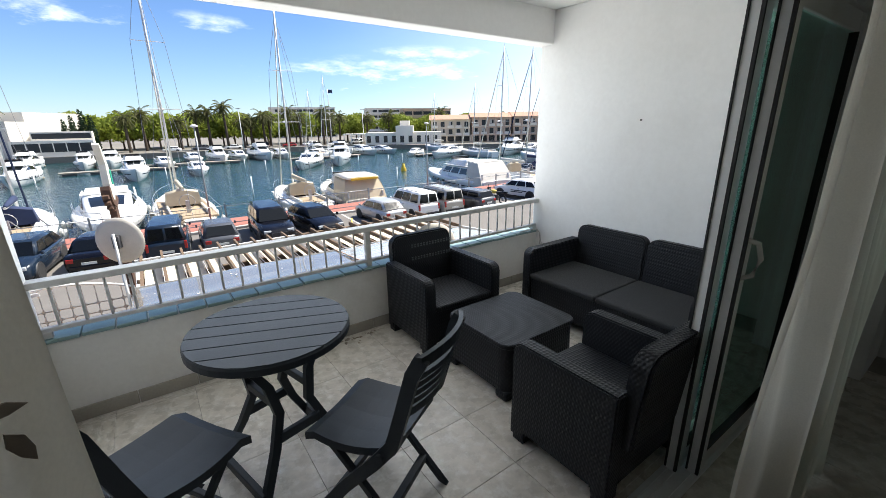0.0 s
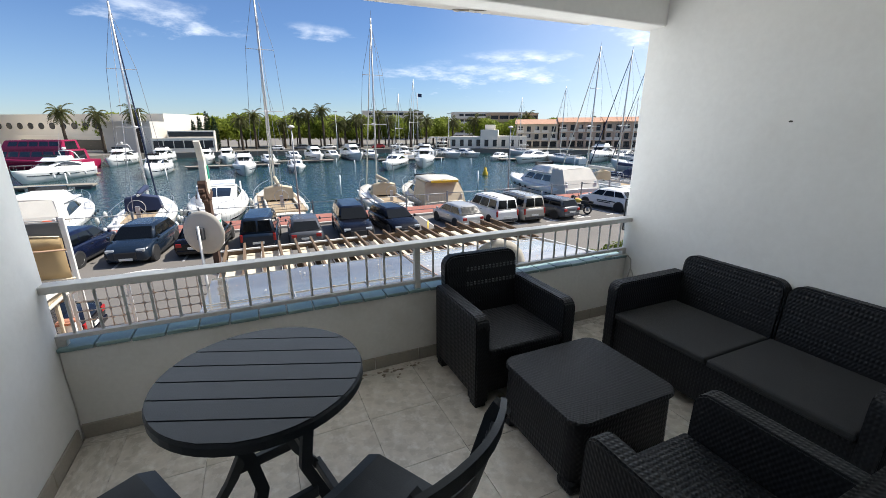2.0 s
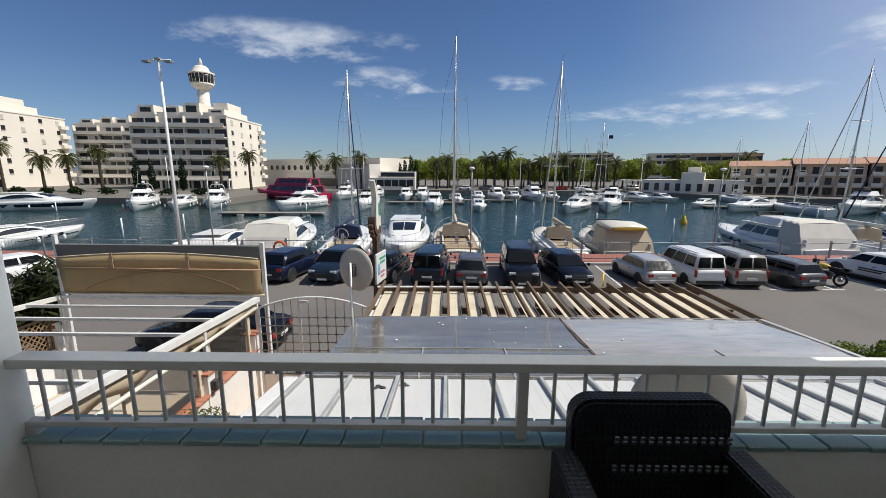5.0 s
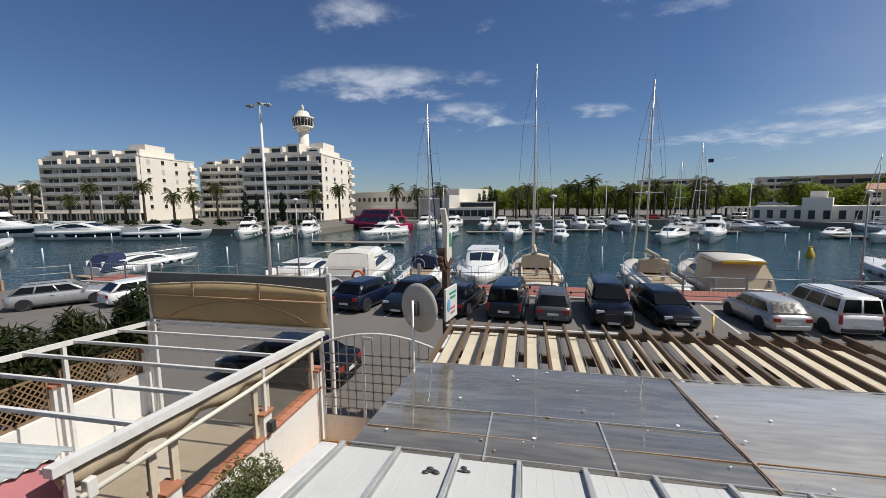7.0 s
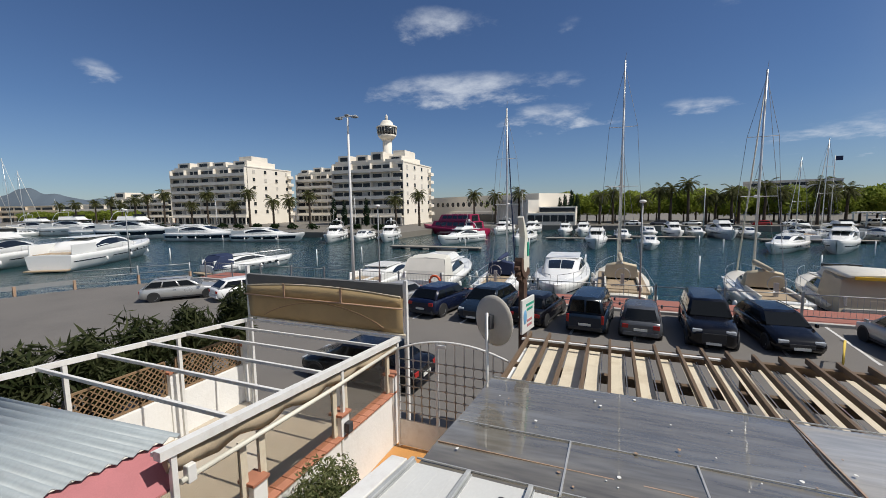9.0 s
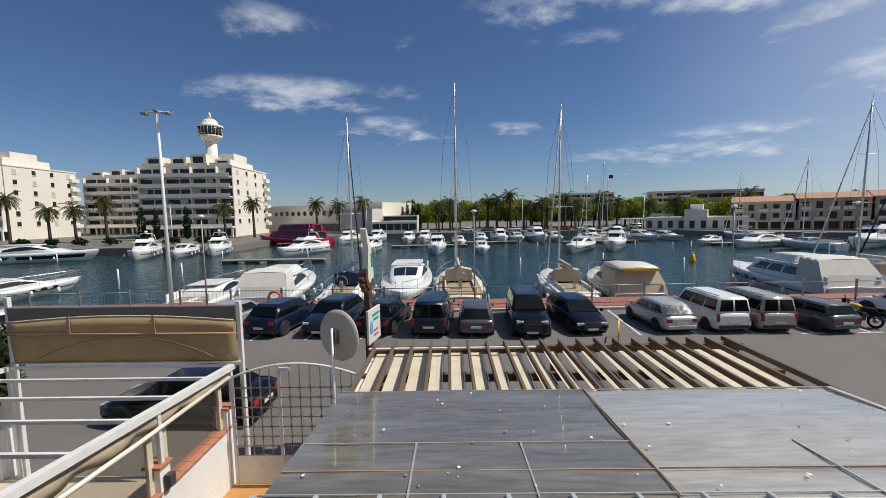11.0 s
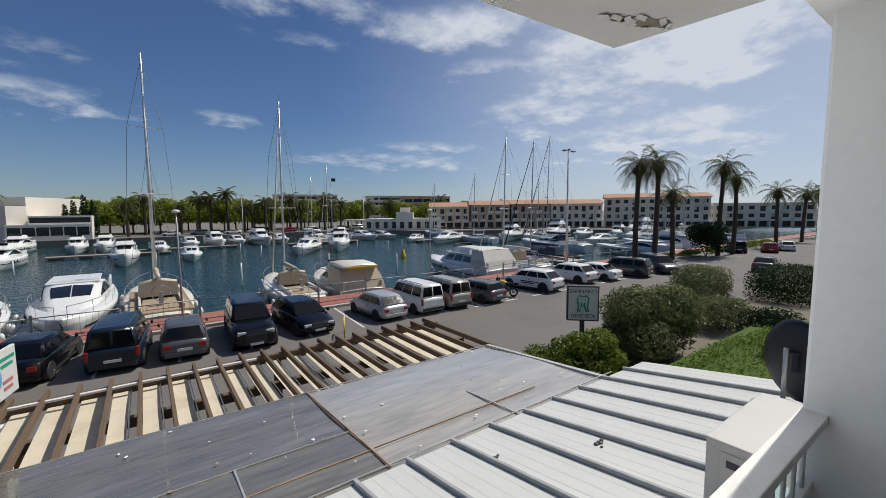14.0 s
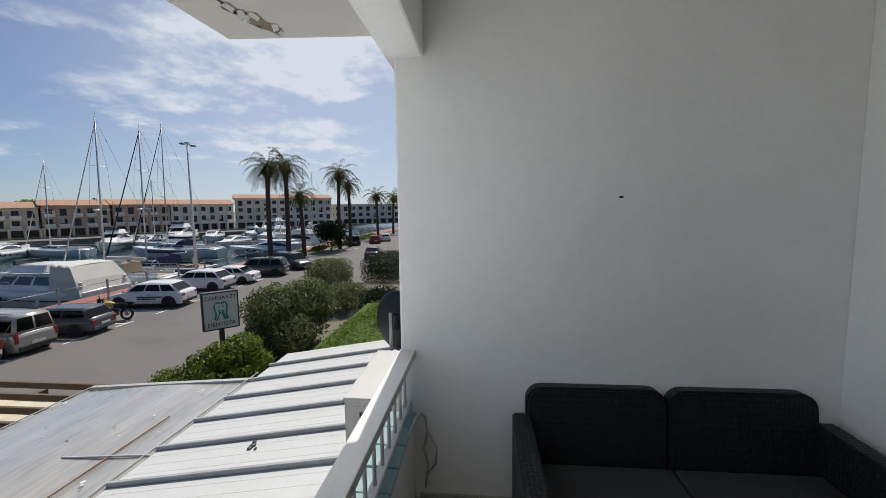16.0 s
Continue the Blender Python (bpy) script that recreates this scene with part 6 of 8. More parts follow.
def sleek_house(parent, L, B, z, mat, k=1.0):
    """A low streamlined superstructure with a raked screen and dark side glazing."""
    st = ((-0.35, 0.40, 0.02), (-0.31, 0.405, 0.075), (-0.18, 0.40, 0.098), (-0.03, 0.385, 0.103), (0.06, 0.36, 0.082), (0.16, 0.31, 0.042), (0.26, 0.22, 0.022), (0.32, 0.12, 0.010))

    def sec(v):
        for (v0, w0, h0), (v1, w1, h1) in zip(st, st[1:]):
            if v <= v1:
                f = (v - v0) / (v1 - v0)
                return (w0 + (w1 - w0) * f) * B, (h0 + (h1 - h0) * f) * L * k
        return st[-1][1] * B, st[-1][2] * L * k

    def spot(v, f, out=0.0):
        w, h = sec(v)
        for (f0, x0, z0), (f1, x1, z1) in zip(((0, 1, 0), (0.45, 0.96, 0.45), (0.9, 0.80, 0.90), (1.0, 0.5, 1.0), (1.2, 0, 1.03)), ((0.45, 0.96, 0.45), (0.9, 0.80, 0.90), (1.0, 0.5, 1.0), (1.2, 0, 1.03), (9, 0, 1.03))):
            if f <= f1:
                q = (f - f0) / (f1 - f0)
                return ((x0 + (x1 - x0) * q) * w + out, v * L, z + (z0 + (z1 - z0) * q) * h + out)
    bm = bmesh.new()
    half = (0, 0.45, 0.75, 0.9, 1.0)
    vs = [-0.35 + 0.67 * i / 16 for i in range(17)]
    bm_loft(bm, [[spot(v, f) for f in half] + [(-x, y, q) for x, y, q in (spot(v, f) for f in half[::-1])] for v in vs], smooth=True)
    house = part("deckhouse", bm, mat, parent)
    for sgn in (-1, 1):
        bm = bmesh.new()
        rings = []
        for i in range(9):
            u = i / 8
            v = -0.27 + 0.36 * u
            lo, hi = 0.36 + 0.22 * u ** 2, 0.40 + 0.46 * math.sin(min(1, 0.25 + 1.4 * u) * math.pi / 2) - 0.22 * u ** 3
            a, b, c, e = spot(v, lo, 0.02), spot(v, hi, 0.02), spot(v, hi, -0.02), spot(v, lo, -0.02)
            rings.append([(sgn * x, y, q) for x, y, q in (a, b, c, e)])
        bm_loft(bm, rings)
        part("side_window", bm, M_BGLASS, house)
        bm = bmesh.new()
        rings = []
        for i in range(5):
            v = 0.015 + 0.11 * i / 4
            w, h = sec(v)
            rings.append([(sgn * 0.03, v * L, z + 1.03 * h + 0.02), (sgn * 0.62 * w, v * L, z + 0.97 * h + 0.02), (sgn * 0.62 * w, v * L, z + 0.97 * h - 0.02), (sgn * 0.03, v * L, z + 1.03 * h - 0.02)])
        bm_loft(bm, rings)
        part("windscreen", bm, M_BGLASS, house)
    return house


def hull_stripe(parent, L, B, fb, mat, z0, z1, bow):
    for sgn in (-1, 1):
        bm = bmesh.new()
        rings = []
        for i in range(16):
            v = 0.02 + 0.90 * i / 15
            k = 0.85 + 0.15 * math.sin(min(v / 0.45, 1) * math.pi / 2) if v < 0.45 else max(0.03, math.cos((v - 0.45) / 0.55 * math.pi / 2) ** 0.62)
            w, zt = B / 2 * k, fb * (0.82 + 0.06 * (1 - v) + bow * v ** 2.2)
            f = 0.75 if v > 0.3 else 0.9
            y = -L / 2 + L * v
            yb = y - 0.05 * L * max(0, v - 0.55) / 0.45

            def at(q, o):
                m = (q - 0.25) / 0.53
                return (sgn * (w * (f + (0.97 - f) * m) + o), yb + (y - yb) * m, zt * q)
            rings.append([at(z0, 0.02), at(z1, 0.02), at(z1, -0.02), at(z0, -0.02)])
        bm_loft(bm, rings)
        part("hull_stripe", bm, mat, parent, "dark stripe along the topsides")


def bow_rail(parent, L, B, fb, ys, mat=None, h=0.62, bow=0.55):
    mat = mat or M_RIM
    for s in (-1, 1):
        pts = []
        for i in range(9):
            y = ys + (L / 2 - 0.15 - ys) * i / 8
            v = (y + L / 2) / L
            k = 1.0 if v < 0.45 else max(0.03, math.cos((v - 0.45) / 0.55 * math.pi / 2) ** 0.62)
            pts.append((s * B / 2 * k * 0.92, y, deck_z(L, fb, y, bow) + h))
        tubepart("rail", pts, 0.018, mat, parent, n=5)
        for p in pts[::2]:
            tubepart("stanchion", [(p[0], p[1], p[2] - h), p], 0.013, mat, parent, n=5)


def fender(parent, x, y, z, mat):
    bm = bmesh.new()
    bm_ball(bm, (x, y, z), 0.13, (1, 1, 2.0), 8, 6)
    part("fender", bm, mat, parent, "hanging fender")


def motor_yacht(label, x, y, yaw, L, B, mat=None, style="fly", cover=None, dark=False, detail=True, group="moored boats", stripe=False):
    t = thing("motor_yacht", label, "boat", group, pose(x, y, WATER, 0, 0, yaw))
    fb = 0.115 * L + 0.1
    if style == "sport":
        fb = 0.10 * L
    bm = bmesh.new()
    bow = 0.30
    hull(bm, L, B, fb, bow)
    part("hull", bm, M_NAVYH if dark else (mat or M_GEL), t)
    z = deck_z(L, fb, 0, bow)
    h1 = 0.10 * L if style != "sport" else 0.085 * L
    if style == "trawler":
        deckhouse("deckhouse", mat or M_GEL, t, -0.30 * L, 0.22 * L, B * 0.40, B * 0.33, z - 0.05, h1, 1.25, 0.15)
    else:
        sleek_house(t, L, B, z - 0.03, mat or M_GEL, h1 / (0.103 * L))
    hull_stripe(t, L, B, fb, M_NAVYH, 0.40 if stripe else 0.56, 0.74 if stripe else 0.62, bow)
    ztop = z - 0.05 + h1
    if style in ("fly", "trawler"):
        boxpart("flybridge_deck", (-B * 0.36, B * 0.36, -0.36 * L, 0.08 * L, ztop - 0.03, ztop + 0.05), mat or M_GEL, t, bev=0.03)
        fly = deckhouse("flybridge", mat or M_GEL, t, -0.22 * L, 0.06 * L, B * 0.33, B * 0.27, ztop + 0.04, 0.045 * L, 1.2, 0.0, win=False)
        boxpart("fly_windscreen", (-B * 0.25, B * 0.25, -0.01 * L, 0.01 * L, ztop + 0.045 * L, ztop + 0.07 * L), M_BGLASS, t)
        if detail and not cover:
            bm = bmesh.new()
            for s in (-1, 1):
                bm_tube(bm, [(s * B * 0.33, -0.30 * L, ztop), (s * B * 0.30, -0.25 * L, ztop + 0.08 * L), (s * B * 0.22, -0.22 * L, ztop + 0.105 * L)], 0.06, 6)
            bm_tube(bm, [(-B * 0.22, -0.22 * L, ztop + 0.105 * L), (B * 0.22, -0.22 * L, ztop + 0.105 * L)], 0.06, 6)
            part("radar_arch", bm, mat or M_GEL, t)
            bm = bmesh.new()
            bm_ball(bm, (0, -0.22 * L, ztop + 0.13 * L), 0.26, (1, 1, 0.7))
            part("radar_dome", bm, M_GEL, t)
            tubepart("aerial", [(B * 0.2, -0.22 * L, ztop + 0.1 * L), (B * 0.2, -0.28 * L, ztop + 0.30 * L)], 0.015, M_GEL, t, n=5)
    else:
        boxpart("hard_top", (-B * 0.30, B * 0.30, -0.30 * L, -0.02 * L, ztop + 0.0, ztop + 0.07), mat or M_GEL, t, bev=0.03)
    boxpart("swim_platform", (-B * 0.38, B * 0.38, -0.5 * L - 0.7, -0.5 * L + 0.1, 0.12, 0.26), M_TEAK, t, bev=0.03)
    boxpart("cockpit_floor", (-B * 0.36, B * 0.36, -0.47 * L, -0.29 * L, z - 0.0, z + 0.06), M_TEAK, t)
    for s in (-1, 1):
        boxpart("cockpit_side", (s * B * 0.39 - 0.06, s * B * 0.39 + 0.06, -0.48 * L, -0.28 * L, z, z + 0.055 * L), mat or M_GEL, t, bev=0.03)
        for k in range(3):
            bm = bmesh.new()
            bm_ball(bm, (0, 0, 0), 0.15, (0.25, 1.6, 0.8), 8, 6)
            bmesh.ops.transform(bm, matrix=Matrix.Translation((s * (B * 0.48 - 0.05 * k), 0.02 * L + 0.09 * L * k, fb * 0.66 + 0.04 * k)), verts=bm.verts)
            part("porthole", bm, M_BGLASS, t)
    if detail:
        bow_rail(t, L, B, fb, -0.05 * L, None, 0.62, bow)
        for s in (-1, 1):
            for k in (-0.25, 0.0, 0.2):
                fender(t, s * B * 0.54, k * L, fb * 0.45, M_GEL if not dark else M_NAVYH)
    if cover:
        # canvas over the cockpit and the upper deck
        rings = []
        zc = ztop + (0.05 * L if style in ("fly", "trawler") else 0.02 * L)
        for i in range(8):
            v = i / 7
            yy = -0.50 * L + (0.34 if cover is M_COVER else 0.22) * L * v
            ww = B * (0.46 - 0.04 * v)
            zt = zc * (0.97 + 0.03 * min(1, v * 2.2)) + 0.05 * math.sin(i * 2.1)
            lean = 0.09 * L * (1 - v)
            half = [(ww * 1.03, yy, z * 0.70), (ww * 0.96, yy + lean * 0.45, z + (zt - z) * 0.45 + 0.04 * math.sin(i * 1.3)), (ww * 0.86, yy + lean * 0.9, zt - 0.08), (ww * 0.80, yy + lean, zt), (0, yy + lean, zt + 0.07)]
            rings.append([(-x, q, r) for x, q, r in half] + half[-2::-1])
        bm = bmesh.new()
        bm_loft(bm, rings, smooth=False)
        part("canvas_cover", bm, cover, t, "stretched canvas cockpit cover")
        if cover is M_COVER:
            bm = bmesh.new()
            bm_loft(bm, [[(-w, q, zc + 0.04), (-w * 0.9, q, zc + 0.16 + e), (0, q, zc + 0.22 + e), (w * 0.9, q, zc + 0.16 + e), (w, q, zc + 0.04)] for q, w, e in ((-0.46 * L, B * 0.36, -0.02), (-0.38 * L, B * 0.38, 0.05), (-0.22 * L, B * 0.36, 0.10), (-0.05 * L, B * 0.30, -0.06))], smooth=True)
            part("hard_top", bm, mat or M_GEL, t)
            boxpart("name_board", (-B * 0.30, B * 0.30, -0.475 * L, -0.462 * L, zc - 0.02, zc + 0.12), M_BUOYY, t, "yellow board under the hard top")
    return t


def sailboat(label, x, y, yaw, L, B, mast_h, mast_y=0.08, mat=None, deck=None, mizzen=False, blue=None, furl=True, detail=True, group="moored boats", canvas=None):
    t = thing("sailboat", label, "boat", group, pose(x, y, WATER, 0, 0, yaw))
    fb = 0.10 * L
    bm = bmesh.new()
    hull(bm, L, B, fb, bow=0.35, stern_w=0.62, flare=0.85)
    part("hull", bm, mat or M_GEL, t)
    z = deck_z(L, fb, 0, 0.35)
    bm = bmesh.new()
    bm_box(bm, -B * 0.40, B * 0.40, -0.44 * L, 0.30 * L, z - 0.02, z + 0.13, bev=0.05)
    part("deck", bm, deck or M_GEL, t)
    deckhouse("coachroof", mat or M_GEL, t, -0.10 * L, 0.26 * L, B * 0.28, B * 0.16, z + 0.1, 0.045 * L, 2.0, 0.3, nwin=3)
    boxpart("cockpit_well", (-B * 0.24, B * 0.24, -0.40 * L, -0.12 * L, z + 0.12, z + 0.17), M_TEAK, t)
    for s in (-1, 1):
        boxpart("coaming", (s * B * 0.27 - 0.06, s * B * 0.27 + 0.06, -0.42 * L, -0.10 * L, z + 0.1, z + 0.38), mat or M_GEL, t, bev=0.03)
    my = mast_y * L
    zm = z + 0.15

    def rig(my, H, nm):
        m = tubepart(nm, [(0, my, zm), (0, my - 0.01 * H, zm + H / 2), (0, my - 0.025 * H, zm + H)], 0.085, M_MAST, t, n=8, r_end=0.055)
        for f in (0.42, 0.70) if H > 11 else (0.6,):
            tubepart("spreader", [(-0.10 * H * 0.9 * (1 - f * 0.45), my - 0.02 * H, zm + f * H), (0, my - 0.012 * H, zm + f * H), (0.10 * H * 0.9 * (1 - f * 0.45), my - 0.02 * H, zm + f * H)], 0.022, M_MAST, m, n=5)
        for s in (-1, 1):
            e = 0.10 * H * 0.9 * (1 - 0.7 * 0.45)
            tubepart("shroud", [(s * B * 0.46, my - 0.1, z), (s * e, my - 0.02 * H, zm + 0.70 * H), (0, my - 0.024 * H, zm + 0.97 * H)], 0.012, M_STEELW, m, n=4)
            tubepart("shroud", [(s * B * 0.44, my + 0.3, z), (0, my - 0.012 * H, zm + 0.60 * H)], 0.010, M_STEELW, m, n=4)
        tubepart("backstay", [(0, -0.49 * L, z), (0, my - 0.025 * H, zm + H)], 0.012, M_STEELW, m, n=4)
        if detail:
            tubepart("wind_vane", [(0, my - 0.025 * H, zm + H), (0.05, my - 0.025 * H, zm + H + 0.5)], 0.012, M_STEELW, m, n=4)
            bm = bmesh.new()
            bm_ball(bm, (0.0, my + 0.22, zm + 0.42 * H), 0.2, (1, 1, 0.5))
            part("radar_dome", bm, M_GEL, m)
        bz = zm + 1.15
        tubepart("boom", [(0, my, bz), (0, my - 0.36 * L, bz + 0.1)], 0.07, M_MAST, m)
        bm = bmesh.new()
        bm_loft(bm, [[(0.13 * k * math.cos(a), my - 0.02 * L - 0.33 * L * v, bz + 0.16 + 0.15 * k * math.sin(a)) for a in [2 * math.pi * j / 8 for j in range(8)]] for v, k in ((0, 1.3), (0.3, 1.1), (0.7, 0.9), (1, 0.6))], smooth=True)
        part("sail_cover", bm, canvas or (M_BLUEC if blue else M_COVERW), m, "folded sail under its cover")
        return m
    m = rig(my, mast_h, "mast")
    tubepart("furled_jib" if furl else "forestay", [(0, 0.49 * L, z + 0.25 * fb), (0, my - 0.024 * mast_h, zm + 0.97 * mast_h)], 0.065 if furl else 0.014, (M_BLUEC if blue else M_COVERW) if furl else M_STEELW, t, n=6, r_end=0.035 if furl else 0.014)
    if mizzen:
        rig(-0.30 * L, mast_h * 0.72, "mizzen_mast")
    bow_rail(t, L, B, fb, -0.42 * L, M_RIM, 0.6, 0.35)
    if detail:
        rings = []
        for i in range(4):
            yy = -0.14 * L + 0.10 * L * i / 3
            hh = (0.95, 1.05, 0.85, 0.35)[i]
            ww = B * 0.29
            rings.append([(-ww, yy, z + 0.3), (-ww * 0.9, yy, z + 0.3 + hh * 0.8), (0, yy, z + 0.3 + hh), (ww * 0.9, yy, z + 0.3 + hh * 0.8), (ww, yy, z + 0.3)])
        bm = bmesh.new()
        bm_loft(bm, rings, smooth=True)
        part("spray_hood", bm, canvas or (M_BLUEC if blue else M_COVER), t, "canvas spray hood")
        bm = bmesh.new()
        bm_tube(bm, [(0.42 * math.cos(2 * math.pi * k / 16), -0.33 * L, z + 0.85 + 0.42 * math.sin(2 * math.pi * k / 16)) for k in range(17)], 0.02, 6)
        bm_box(bm, -0.1, 0.1, -0.33 * L + 0.02, -0.33 * L + 0.2, z + 0.15, z + 0.9)
        part("steering_wheel", bm, M_RIM, t)
        for s in (-1, 1):
            for k in (-0.3, -0.1, 0.12):
                fender(t, s * B * 0.52, k * L, fb * 0.5, M_GEL)
    return t


# the near row, lying stern or bow to the quay
motor_yacht("white hard-top motor cruiser moored stern to the quay", -15.2, 31.5, 4, 9.6, 3.3, style="sport")
motor_yacht("white motor yacht with a cream canvas over its cockpit", -10.3, 31.6, 3, 10.4, 3.5, cover=M_COVERW)
sailboat("white sailing yacht with navy covers moored at the quay", -5.6, 31.5, 4, 10.8, 3.3, 12.2, 0.12, blue=True)
motor_yacht("large white sports yacht with its bow to the quay", -1.55, 32.6, 182, 13.0, 3.9, style="sport")
sailboat("cream sailing ketch with teak decks moored stern to the quay", 2.35, 32.0, 1, 12.0, 3.5, 14.6, 0.14, mat=M_CREAM, deck=M_TEAK, canvas=M_COVER)
sailboat("old cluttered white sailing yacht with a beige cockpit tent", 10.0, 31.6, -2, 10.6, 3.3, 12.8, 0.10, mat=M_CREAM, canvas=M_COVER)
motor_yacht("cabin cruiser wrapped in a beige canvas tent", 13.6, 31.0, -3, 9.6, 3.4, mat=M_CREAM, cover=M_COVER)
motor_yacht("white trawler yacht with a pale aft canvas", 26.2, 31.8, -2, 11.4, 3.9, style="trawler", cover=M_COVERW)
sailboat("dark-hulled sailing yacht with navy covers", 36.8, 31.8, -2, 11.5, 3.5, 12.5, 0.1, mat=M_NAVYH, deck=M_GEL, blue=True, canvas=M_BLUEC)
sailboat("white sailing yacht with furled jib beside the navy one", 53.2, 43.0, 0, 13.0, 3.8, 16.3, 0.1, blue=True)
sailboat("white sailing yacht among the far berths", 32.5, 31.8, 0, 10.4, 3.2, 12.6, 0.1)
motor_yacht("white sports cruiser with a dark windscreen", 56.0, 31.4, 2, 11.5, 3.7, style="sport")
motor_yacht("white motor yacht behind the palms", 63.5, 31.4, 2, 12.0, 3.8)
sailboat("white sailing yacht at the end of the berths", 71, 32.0, 0, 11.0, 3.4, 12.5, 0.1)
motor_yacht("open white speedboat with a navy cockpit cover", -33.0, 33.5, -12, 9.5, 2.9, style="sport", cover=M_BLUEC)
motor_yacht("large white motor yacht lying off the quay end", -57.0, 33.0, 32, 19.0, 5.0, style="sport")
motor_yacht("white flybridge yacht with a white awning", -63.0, 26.0, 30, 16.0, 4.8, cover=M_COVERW)

# the far rows
for i, (x, y, yaw, L, kind) in enumerate((
        (-74, 60, -84, 18, "s"), (-59.5, 62, -80, 15, "s"), (-98, 62, -76, 20, "w"), (-84, 66, -80, 17, "s"), (-114, 64, -74, 18, "s"), (-130, 66, -74, 20, "w"), (-148, 66, -70, 18, "w"),
        (-46.5, 65, 205, 12, "w"), (-41.5, 67, 200, 11, "s"), (-37, 69, 200, 11.5, "w"), (-22.0, 67, 160, 11, "w"), (-20.5, 90, 175, 11, "w"), (-11.5, 68, 178, 10.5, "w"), (-14.5, 92, 178, 11, "w"),
        (-7, 88, 182, 10, "w"), (-3.6, 89, 180, 10.5, "w"), (-0.3, 66, 181, 11, "w"), (3.6, 80, 183, 9.5, "s"), (6.8, 66, 178, 9, "s"), (8.4, 88, 181, 10, "s"), (12.3, 87, 182, 11, "w"), (16.4, 90, 181, 9.5, "s"),
        (20.0, 87, 182, 12, "w"), (24.0, 88, 178, 10, "s"), (21.8, 65, 150, 11.5, "s"), (28.0, 67, 155, 12, "w"), (31.5, 88, 180, 10, "w"), (36.1, 86, 178, 11.5, "w"), (41.0, 85, 182, 11, "s"), (46.0, 85, 185, 9.5, "s"),
        (49.5, 66, 120, 12, "s"), (46.5, 73, 130, 8, "s"), (56, 74, 140, 10, "s"), (63.5, 62.5, 120, 13, "w"), (69, 61.5, 120, 11, "s"), (75, 60, 115, 15, "w"), (82, 58, 115, 12, "s"), (88, 53, 110, 11, "w"), (96, 52.5, 100, 17, "w"),
        (60, 48, 95, 9, "s"), (70, 46, 95, 10, "s"), (80, 44, 95, 12, "w"), (92, 38, 80, 12, "w"), (86, 33, 60, 11, "s"))):
    dark = kind == "d"
    motor_yacht("dark-hulled motor yacht in the far row" if dark else ("white sports cruiser in the far row" if kind == "s" else "white flybridge yacht in the far row"),
                x, y, yaw, L, L * 0.29, style="sport" if kind == "s" else "fly", dark=dark, detail=i < 12, group="far row of boats", stripe=i < 4)
for x, y, h in ((33.5, 86, 15), (29.5, 84, 12), (60, 84, 12), (55, 63, 12.5), (67, 57, 11), (78, 40, 12), (98, 42, 14), (-152, 60, 20), (-140, 58, 16), (-166, 62, 19)):
    sailboat("white sailing yacht in the far row", x, y, 0, 10.5, 3.2, h, 0.1, detail=False, group="far row of boats")


def excursion_boat():
    t = thing("excursion_boat", "magenta excursion boat moored at the promenade", "boat", "moored boats", pose(-31.5, 88, WATER, 0, 0, 70))
    bm = bmesh.new()
    hull(bm, 18, 5, 1.5)
    part("hull", bm, M_MAGENTA, t)
    deckhouse("lower_cabin", M_MAGENTA, t, -7.5, 5.5, 2.1, 1.6, 1.3, 1.7, 0.5, 0.1, nwin=6)
    deckhouse("upper_cabin", M_MAGENTA, t, -6.5, 3.0, 1.9, 1.6, 2.95, 1.5, 0.5, 0.1, nwin=5)


excursion_boat()


def mooring_post(x, y, h=1.5, mat=None):
    p = tubepart("mooring_post", [(x, y, -5.0), (x, y, WATER + h)], 0.065, mat or M_GEL, n=8)
    tagged(p, "slim mooring pile standing in the water", "pile", "mooring piles")


for x, y, h in ((8.4, 40, 1.9), (22.1, 37.3, 2.0), (13.6, 70.6, 1.4), (14.5, 60.9, 1.7), (32.6, 58.5, 1.6), (-48.8, 35.4, 1.6), (-27.8, 37.3, 1.8), (-71.7, 67, 1.5), (29, 62, 1.6), (36, 60, 1.6), (41, 61, 1.6),
                (-18, 58, 1.5), (-9, 60, 1.5), (-66, 57, 1.5), (-54, 58.5, 1.5), (-80, 57.5, 1.5), (2.8, 62, 1.5), (48, 52, 1.6), (55, 50, 1.6), (-30, 58, 1.5), (-24.5, 41, 1.8), (18, 45, 1.7), (-90, 58, 1.5), (66, 48, 1.5)):
    mooring_post(x, y, h)


def buoy():
    t = thing("buoy", "yellow mooring buoy with a top mark in open water", "buoy", at=pose(30.0, 49.4, WATER) @ Matrix.Scale(0.72, 4))
    bm = bmesh.new()
    bm_loft(bm, [[(r * math.cos(2 * math.pi * j / 14), r * math.sin(2 * math.pi * j / 14), z) for j in range(14)] for r, z in ((0.5, -0.3), (0.55, 0.1), (0.5, 0.5), (0.30, 0.85), (0.26, 1.25))], smooth=True)
    part("float", bm, M_BUOYY, t)
    boxpart("top_mark", (-0.18, 0.18, -0.18, 0.18, 1.25, 1.5), M_BUOYY, t, bev=0.03)


